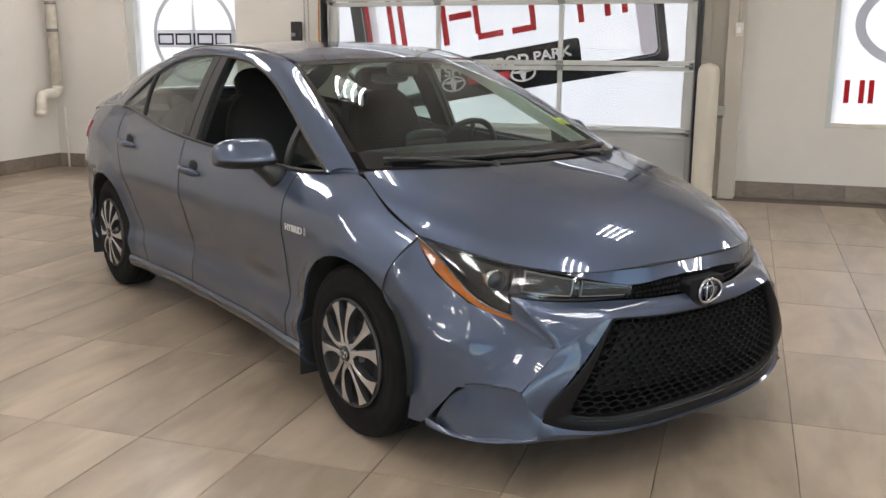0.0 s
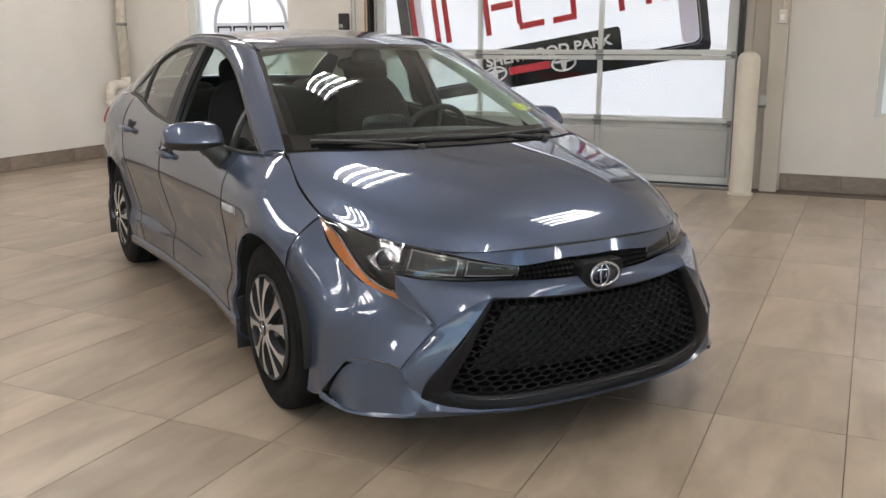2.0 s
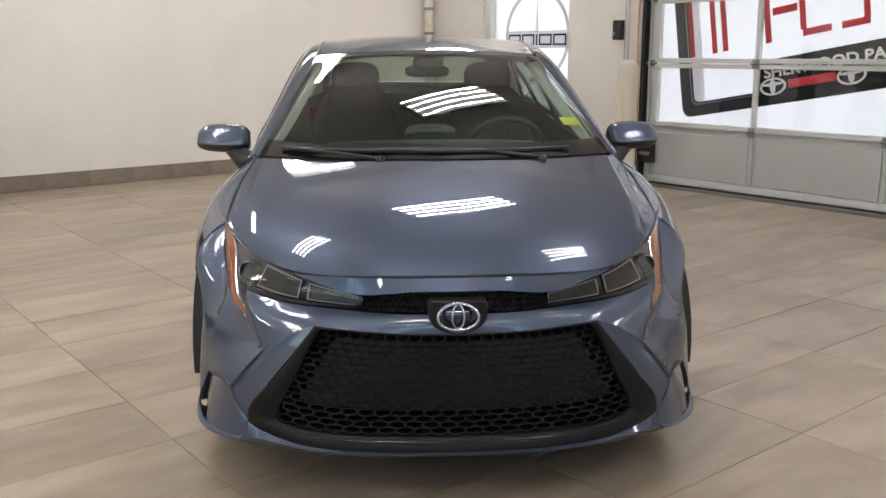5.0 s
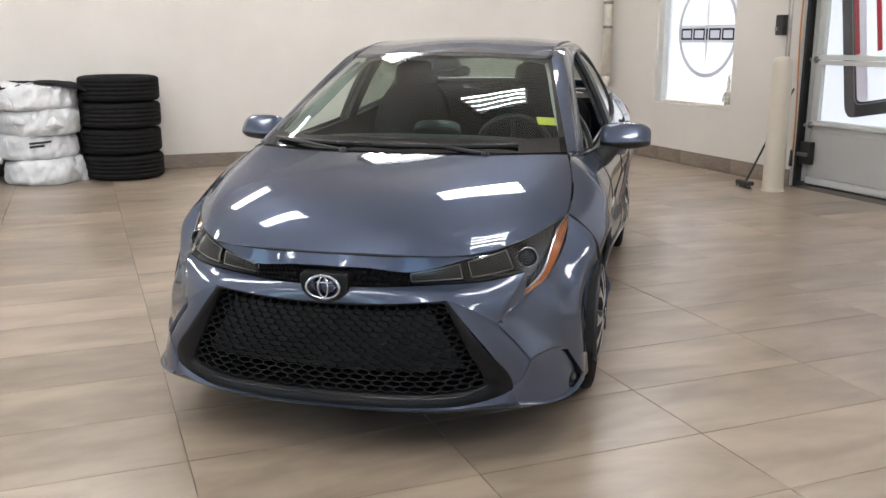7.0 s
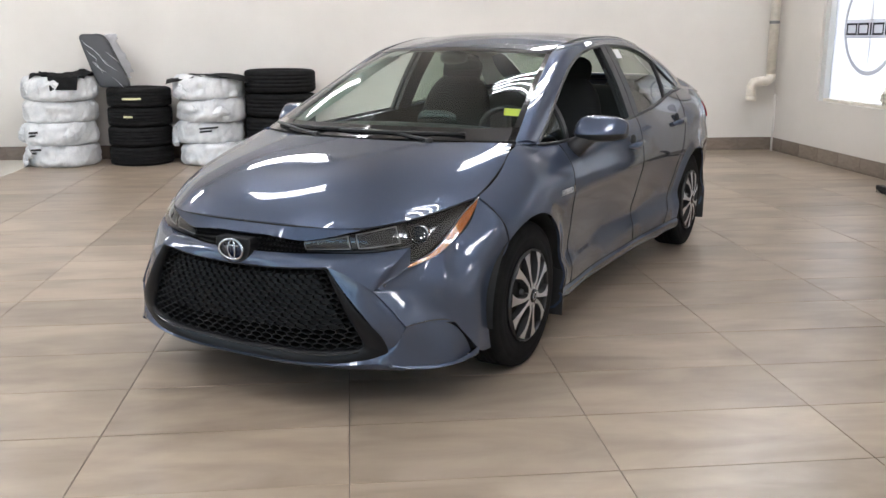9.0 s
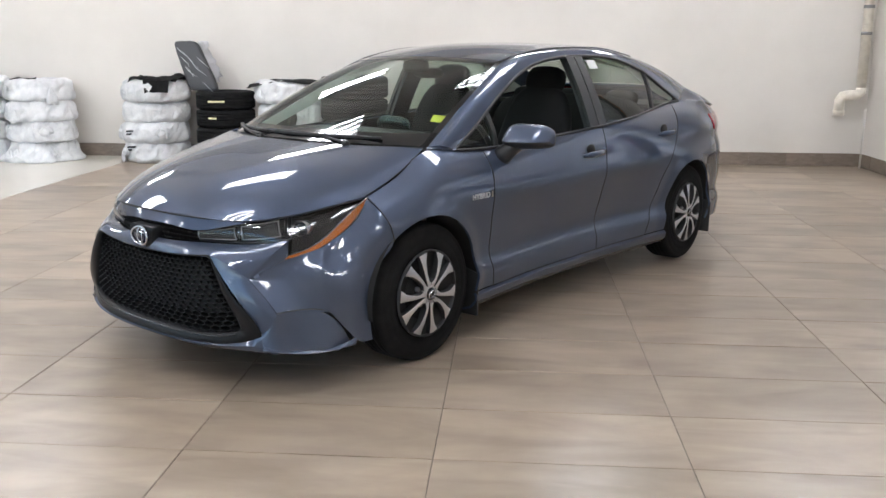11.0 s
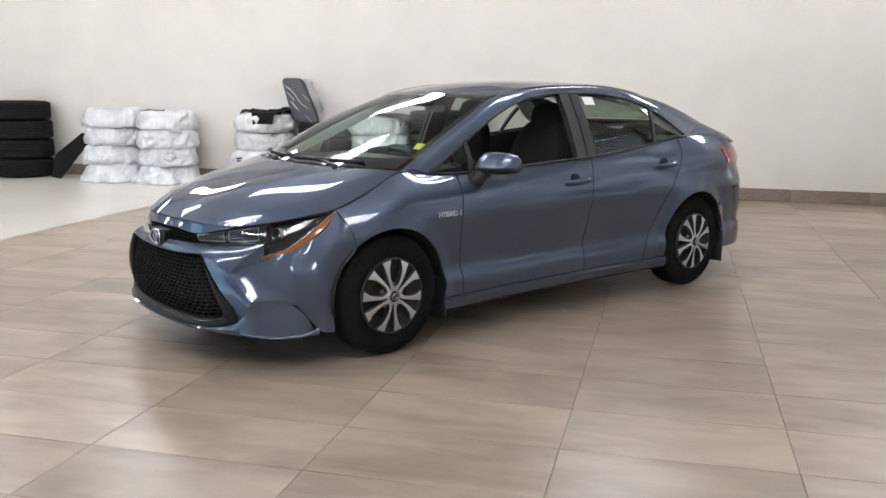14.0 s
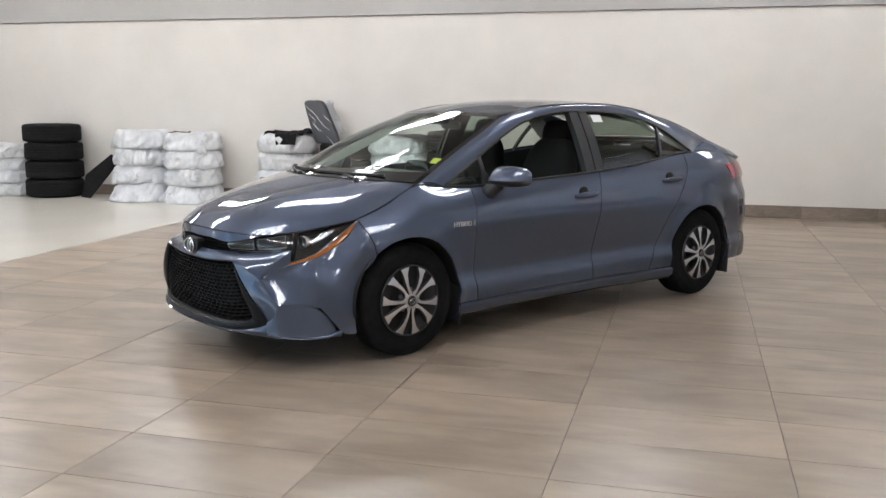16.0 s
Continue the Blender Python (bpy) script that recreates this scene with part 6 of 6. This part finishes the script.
def mirror(s):
    m = new("door_mirror")
    m.parent = car
    tagged(m, "body-coloured door mirror")
    cx, cy, cz = 0.665, s * 0.905, 0.968
    # wedge section: sloping top, low nose in front, flat back
    sec = [(-0.062, 0.052), (-0.045, 0.064), (-0.005, 0.064), (0.03, 0.05), (0.082, -0.008), (0.084, -0.026), (0.05, -0.055), (-0.035, -0.062), (-0.064, -0.045)]
    for _ in range(2):
        sec = [q for a, b in zip(sec, sec[1:] + sec[:1]) for q in ((a[0] * 0.75 + b[0] * 0.25, a[1] * 0.75 + b[1] * 0.25), (a[0] * 0.25 + b[0] * 0.75, a[1] * 0.25 + b[1] * 0.75))]
    cuts = [tuple(c) for c in spline([(0.795, 0.55, 0.0, -0.006), (0.815, 0.86, 0.0, -0.002), (0.87, 1.0, 0.0, 0.0), (0.94, 0.97, -0.012, 0.001), (0.99, 0.85, -0.03, 0.0), (1.015, 0.66, -0.045, -0.004), (1.026, 0.3, -0.055, -0.008)], 22)]
    cap, base = bmesh.new(), bmesh.new()
    for target, keep in ((cap, True), (base, False)):
        loops = [[target.verts.new((cx + x * k + dx, s * yy, cz + z * k + dz)) for x, z in sec] for yy, k, dx, dz in cuts]
        n = len(sec)
        for a, b in zip(loops, loops[1:]):
            for i in range(n):
                j = (i + 1) % n
                painted = (sec[i][1] + sec[j][1]) / 2 > -0.020 and (sec[i][0] + sec[j][0]) / 2 > -0.060
                if painted == keep:
                    target.faces.new((a[i], a[j], b[j], b[i]))
        if not keep:
            target.faces.new(loops[0])
        target.faces.new(loops[-1]) if keep else None
        bmesh.ops.delete(target, geom=[v for v in target.verts if not v.link_faces], context="VERTS")
        bmesh.ops.recalc_face_normals(target, faces=target.faces)
    part("mirror_shell", cap, PAINT, m, "body-coloured cap")
    part("mirror_base", base, BLACK, m, "black lower housing")
    bm = bmesh.new()
    blob(bm, (cx - 0.066, cy, cz + 0.002), (0.008, 0.085, 0.042), 3.0, 24, 14)
    part("mirror_glass", bm, CHROME, m, "mirror glass")
    bm = bmesh.new()
    tube(bm, [(0.72, s * 0.785, 0.86), (0.715, s * 0.815, 0.885), (0.70, s * 0.845, 0.915), (0.68, s * 0.87, 0.935)], [0.05, 0.046, 0.04, 0.038], 14)
    part("mirror_stalk", bm, BLACK, m, "black stalk")


def wheel_parts():
    """One wheel about its hub, its face to +y."""
    w = new("wheel")
    w.parent = car
    tagged(w, "silver multi-spoke wheel cover on a black tyre")
    part("tyre", tyre_mesh(bmesh.new(), HUB, 0.195, 0.192, "y", (0, -0.1, 0), 72), RUBBER, w, "black road tyre")
    bm = lathe(bmesh.new(), [(-0.17, 0.20), (-0.16, 0.185), (-0.03, 0.178), (-0.02, 0.0)], "y", 48)
    part("rim", bm, DARK, w, "black steel rim")
    bm = lathe(bmesh.new(), [(-0.004, 0.2), (0.005, 0.199), (0.007, 0.196), (0.0, 0.1925), (-0.02, 0.192)], "y", 64)
    part("cover_edge", bm, GREYPLAST, w, "dark cover rim")
    bm = lathe(bmesh.new(), [(-0.012, 0.193), (-0.022, 0.17), (-0.03, 0.09), (-0.016, 0.045), (0.0, 0.03)], "y", 48)
    part("cover_disc", bm, BLACK, w, "black cover disc")
    # ten machined blades: a broad pocket on one side of each, a narrow slot on the other
    reach = 0.1925
    edges = ((0.20, 0.002, 0.014), (0.27, 0.014, 0.022), (0.31, 0.070, 0.028), (0.37, 0.115, 0.036), (0.50, 0.163, 0.062), (0.64, 0.194, 0.092), (0.76, 0.213, 0.122), (0.85, 0.204, 0.142), (0.92, 0.182, 0.154), (0.985, 0.170, 0.158))
    dish = np.interp([e[0] for e in edges], (0.2, 0.4, 0.7, 1.0), (0.019, 0.021, 0.017, 0.007))
    for k in range(10):
        pair = 1 if k % 2 else -1
        mid = radians(72 * (k // 2) + 90)
        top, walls = [], [[], []]
        for (r, pocket, slot), y in zip(edges, dish):
            near = math.asin(slot / r)
            far = radians(36) - math.asin(min(0.99, pocket / r))
            row = []
            for q, dy in ((0.0, -0.0015), (0.12, 0.0), (0.5, 0.001), (0.88, 0.0), (1.0, -0.0015)):
                a = mid + pair * (near + (far - near) * q)
                row.append((math.cos(a) * r * reach, y + dy, math.sin(a) * r * reach))
            top.append(row)
            for wall, p in ((walls[0], row[0]), (walls[1], row[-1])):
                wall.append((p, (p[0], -0.014, p[2])))
        bm = bmesh.new()
        add_grid(bm, np.array(top), (0, -1, 0))
        spoke = part("spoke", bm, SILVER, w, "machined silver blade", False)
        bm = bmesh.new()
        for wall in walls:
            add_grid(bm, np.array(wall))
        add_grid(bm, np.array([[p for p in top[-1]], [(p[0], -0.014, p[2]) for p in top[-1]]]))
        part("spoke_side", bm, GREYPLAST, spoke, "dark grey blade flank", False)
    bm = lathe(bmesh.new(), [(0.0, 0.043), (0.016, 0.04), (0.02, 0.032), (0.02, 0.0)], "y", 32)
    part("centre_ring", bm, SILVER, w)
    bm = lathe(bmesh.new(), [(0.018, 0.031), (0.024, 0.028), (0.026, 0.0)], "y", 32)
    part("centre_cap", bm, PIANO, w, "gloss black centre cap")
    bm = bmesh.new()
    tube(bm, [(0.02 * math.cos(a), 0.0265, 0.014 * math.sin(a)) for a in np.linspace(0, 6.2832, 25)], 0.002, 6, False)
    tube(bm, [(0.006 * math.cos(a), 0.0265, 0.013 * math.sin(a)) for a in np.linspace(0, 6.2832, 17)], 0.0016, 6, False)
    part("cap_mark", bm, CHROME, w, "small chrome oval")
    for k in range(5):
        a = radians(72 * k + 126)
        bm = lathe(bmesh.new(), [(-0.016, 0.013), (-0.004, 0.012), (-0.002, 0.008), (-0.01, 0.0)], "y", 12, centre=(0.062 * math.cos(a), 0, 0.062 * math.sin(a)))
        part("wheel_nut", bm, metal_dark, w)
    return w


def wheels():
    first = wheel_parts()
    spots = ((AXLE, 1, 29.0), (-AXLE, 1, 20.0), (AXLE, -1, 10.0), (-AXLE, -1, 41.0))
    for k, (x, s, spin) in enumerate(spots):
        m = pose(x, s * 0.858, HUB, 0, 0, 0 if s > 0 else 180) @ pose(0, 0, 0, 0, spin, 0)
        if k == 0:
            first.matrix_basis = m
        else:
            c = copy_thing(first, m)


def cabin():
    """What shows through the glass: dashboard, wheel, seats, lining."""
    d0 = [(1.20, 0.0, 0.93), (1.17, 0.35, 0.93), (1.05, 0.66, 0.925)]
    d1 = [(0.95, 0.0, 0.955), (0.93, 0.35, 0.95), (0.86, 0.68, 0.93)]
    d2 = [(0.70, 0.0, 0.945), (0.69, 0.35, 0.94), (0.68, 0.70, 0.91)]
    d3 = [(0.62, 0.0, 0.85), (0.62, 0.35, 0.85), (0.64, 0.72, 0.83)]
    d4 = [(0.70, 0.0, 0.60), (0.70, 0.35, 0.60), (0.70, 0.74, 0.60)]
    thicken(part("dashboard", sheet(loft([full(c) for c in (d0, d1, d2, d3, d4)], 30, 24), out=(0.9, 0, 0.3)), BLACK, car, "black dashboard"), 0.01)
    bm = bmesh.new()
    blob(bm, (0.63, 0.0, 0.96), (0.015, 0.12, 0.065), 3.4, 20, 12)
    part("display", bm, PIANO, car, "upright dashboard screen")
    sw = new("steering_wheel")
    sw.parent = car
    m = pose(0.46, 0.36, 0.87, 0, -68, 0)
    bm = bmesh.new()
    tube(bm, [(0.185 * math.cos(a), 0.185 * math.sin(a), 0) for a in np.linspace(0, 6.2832, 41)], 0.015, 8, False)
    blob(bm, (0, 0, -0.02), (0.065, 0.075, 0.035), 2.6, 16, 10)
    for a in (0.2, math.pi - 0.2, -math.pi / 2):
        tube(bm, [(0.05 * math.cos(a), 0.05 * math.sin(a), -0.02), (0.18 * math.cos(a), 0.18 * math.sin(a), 0)], 0.014, 6)
    bm.transform(m @ pose(0, 0, 0, 0, 0, 90))
    part("steering_rim", bm, BLACK, sw, "black steering wheel")
    for x, y in ((-0.12, 0.36), (-0.12, -0.36)):
        seat = new("front_seat")
        seat.parent = car
        tagged(seat, "black cloth front seat")
        bm = bmesh.new()
        blob(bm, (0.15, y, 0.50), (0.27, 0.25, 0.10), 3.2, 24, 12)
        part("seat_cushion", bm, SEAT, seat)
        bm = bmesh.new()
        blob(bm, (0, 0, 0.34), (0.075, 0.245, 0.34), 3.4, 24, 16, lambda p: Vector((p.x, p.y * (1 - 0.22 * max(0, p.z / 0.37)), p.z)))
        bm.transform(pose(-0.12, y, 0.52, 0, -18, 0))
        part("backrest", bm, SEAT, seat)
        bm = bmesh.new()
        blob(bm, (0, 0, 0.715), (0.055, 0.13, 0.085), 3.0, 20, 12)
        bm.transform(pose(-0.12, y, 0.52, 0, -18, 0))
        part("headrest", bm, SEAT, seat)
    bm = bmesh.new()
    blob(bm, (-0.85, 0, 0.48), (0.28, 0.64, 0.12), 3.6, 24, 12)
    bench = part("rear_seat", bm, SEAT, car, "black cloth rear bench")
    bm = bmesh.new()
    blob(bm, (0, 0, 0.28), (0.09, 0.62, 0.32), 4.0, 28, 14)
    bm.transform(pose(-1.02, 0, 0.52, 0, -24, 0))
    part("bench_back", bm, SEAT, bench)
    for y in (-0.38, 0.0, 0.38):
        bm = bmesh.new()
        blob(bm, (0, y, 0.585), (0.05, 0.12, 0.06), 3.0, 18, 10)
        bm.transform(pose(-1.02, 0, 0.52, 0, -24, 0))
        part("headrest", bm, SEAT, bench)
    # lining of roof and pillars, door cards, floor pan
    r0 = [(0.40, 0.0, 1.318), (-0.25, 0.0, 1.382), (-1.02, 0.0, 1.325)]
    r1 = [(0.36, 0.35, 1.308), (-0.25, 0.35, 1.37), (-1.03, 0.35, 1.31)]
    r2 = [(0.27, 0.50, 1.278), (-0.25, 0.535, 1.325), (-1.05, 0.54, 1.25)]
    part("headliner", sheet(loft([flip(c) for c in (r2, r1)] + [r0, r1, r2], 20, 20), out=(0, 0, 2.5)), LINING, car, "light grey roof lining")
    for s in (1, -1):
        a = [(1.05, s * 0.70, 0.93), (0.72, s * 0.645, 1.06), (0.40, s * 0.57, 1.22), (0.2, s * 0.55, 1.29)]
        edge = [(1.06, s * 0.668, 0.945), (0.72, s * 0.583, 1.122), (0.48, s * 0.533, 1.228), (0.3, s * 0.498, 1.292)]
        b = [(0.98, s * 0.655, 0.93), (0.63, s * 0.562, 1.095), (0.37, s * 0.505, 1.222), (0.22, s * 0.47, 1.285)]
        thicken(part("pillar_lining", sheet(loft([a, edge, b], 16, 8), out=(0, s * 3, 1.0)), LINING, car, "light grey pillar lining"), 0.008)
        g = np.array([[(x, s * (float(BELT(x)[..., 0]) - 0.035 - 0.04 * (1 - v)), 0.28 + (float(BELT(x)[..., 1]) - 0.285) * v) for x in np.linspace(1.0, -1.3, 24)] for v in np.linspace(0, 1, 8)])
        thicken(part("door_card", sheet(g, out=(0, s * 3, 0.6)), BLACK, car, "black door lining"), 0.012)
        c = [(-1.1, s * 0.53, 1.27), (-1.35, s * 0.60, 1.16), (-1.55, s * 0.62, 1.08)]
        e = [(-0.95, s * 0.555, 1.28), (-1.15, s * 0.63, 1.14), (-1.36, s * 0.69, 1.05)]
        thicken(part("pillar_lining", sheet(loft([c, e], 10, 4), out=(0, s * 3, 1.0)), LINING, car, "light grey pillar lining"), 0.008)
    part("floor_pan", box(-1.95, -0.62, 0.17, 1.9, 0.62, 0.26), DARK, car, "black underbody", False)
    part("parcel_shelf", box(-1.75, -0.6, 1.0, -1.2, 0.6, 1.03), BLACK, car, "black parcel shelf", False)
    part("bulkhead", box(1.12, -0.66, 0.26, 1.16, 0.66, 0.90), DARK, car, "black bulkhead", False)
    bm = bmesh.new()
    add_box(bm, 1.45, -0.55, 0.26, 2.0, 0.55, 0.62)
    part("engine_bay", bm, DARK, car, "dark engine bay", False)
    bm = bmesh.new()
    blob(bm, (0.33, 0.0, 1.25), (0.02, 0.105, 0.03), 3.0, 20, 10)
    part("rear_view_mirror", bm, BLACK, car, "black interior mirror")
    bm = bmesh.new()
    blob(bm, (0.44, 0.0, 1.29), (0.06, 0.07, 0.035), 3.0, 20, 10)
    part("camera_pod", bm, BLACK, car, "black sensor pod behind the screen")


def screen_sticker():
    """Yellow label inside the lower corner of the screen and a white one on the rear door glass."""
    bm = bmesh.new()
    c = np.array((0.905, 0.565, 1.043))
    u, v = np.array((-0.18, 0.95, -0.05)) * 0.042, np.array((-0.78, -0.28, 0.50)) * 0.029
    c = c + np.array((0.02, 0.006, 0.012))
    add_grid(bm, np.array([[c - u - v, c + u - v], [c - u + v, c + u + v]]), (0, 0, 0.6))
    thicken(part("sticker", bm, YELLOW, car, "yellow paper sticker on the screen", False), 0.001)
    p = [np.array(cabin_point(x, t)) - np.array((0, 0.008, 0)) for t in (0.80, 0.93) for x in (-0.40, -0.50)]
    bm = bmesh.new()
    add_grid(bm, np.array([[p[0], p[1]], [p[2], p[3]]]), (0, 0, 0.6))
    thicken(part("sticker", bm, WHITE, car, "small white paper label on the glass", False), 0.001)


def side_badges():
    """The word on the front fender, in chrome letters with a small bar."""
    for s in (1, -1):
        cu = bpy.data.curves.new("badge_text", "FONT")
        cu.body = "HYBRID"
        cu.size, cu.extrude, cu.space_character = 0.038, 0.002, 1.04
        cu.align_x = "CENTER"
        tmp = bpy.data.objects.new("badge_tmp", cu)
        me = bpy.data.meshes.new_from_object(tmp)
        bpy.data.objects.remove(tmp)
        x, z = 0.985, 0.715
        y = float(side_y(x, z))
        turn = Matrix(((-s, 0, 0, x), (0, 0, s, s * (y + 0.005)), (0, 1, 0, z - 0.012), (0, 0, 0, 1)))
        me.transform(turn)
        me.materials.append(BADGE)
        ob = new("badge", me)
        ob.parent = car
        tagged(ob, "small chrome word badge on the fender")
        tab = part("badge_tab", box(x - 0.096 if s > 0 else x + 0.08, min(s * y, s * (y + 0.004)), z - 0.014, x - 0.08 if s > 0 else x + 0.096, max(s * y, s * (y + 0.004)), z + 0.018), CHROME, ob, "small chrome tab", False)


# dark tubes laid on the surface stand for the shade in panel gaps
def shut_line(pts, name="panel_seal", radius=0.0024):
    part(name, tube(bmesh.new(), [tuple(p) for p in pts], radius, 6), DARK, car, "thin dark line for the shade in the panel gap")


def shut_lines(s):
    for line, z0, z1 in ((LINE_D, 0.252, 0.918), (LINE_B, 0.252, 0.945), (LINE_R, 0.252, 1.02)):
        f = table(*line)
        zs = np.linspace(z0, z1, 40)
        xs = f(zs)[:, 0]
        shut_line([(x, s * (float(side_y(x, z)) + 0.0002), z) for x, z in zip(xs, zs) if z < float(BELT(x)[1]) - 0.002])
    xs = np.linspace(0.84, -0.77, 50)
    shut_line([(x, s * (float(side_y(x, 0.252)) + 0.0008), 0.250) for x in xs])
    f = table(*LINE_F)
    zs = np.linspace(0.592, 0.765, 16)
    shut_line([(x, s * (float(side_y(x, z)) + 0.0006), z) for x, z in zip(f(zs)[:, 0], zs)])
    shut_line([(x, s * (y + 0.0005), z + 0.0005) for x, y, z in spline(EDGE, 30)], radius=0.0018)
    shut_line([(x + 0.0006, s * y, z - 0.0005) for x, y, z in spline(NOSE_GAP, 26)], radius=0.003)


hood()
bumper()
roof_and_screens()
for s_ in (1, -1):
    side(s_)
    headlamp(s_)
    mirror(s_)
    shut_lines(s_)
wheels()
cabin()
screen_sticker()
side_badges()
floor_tiles()
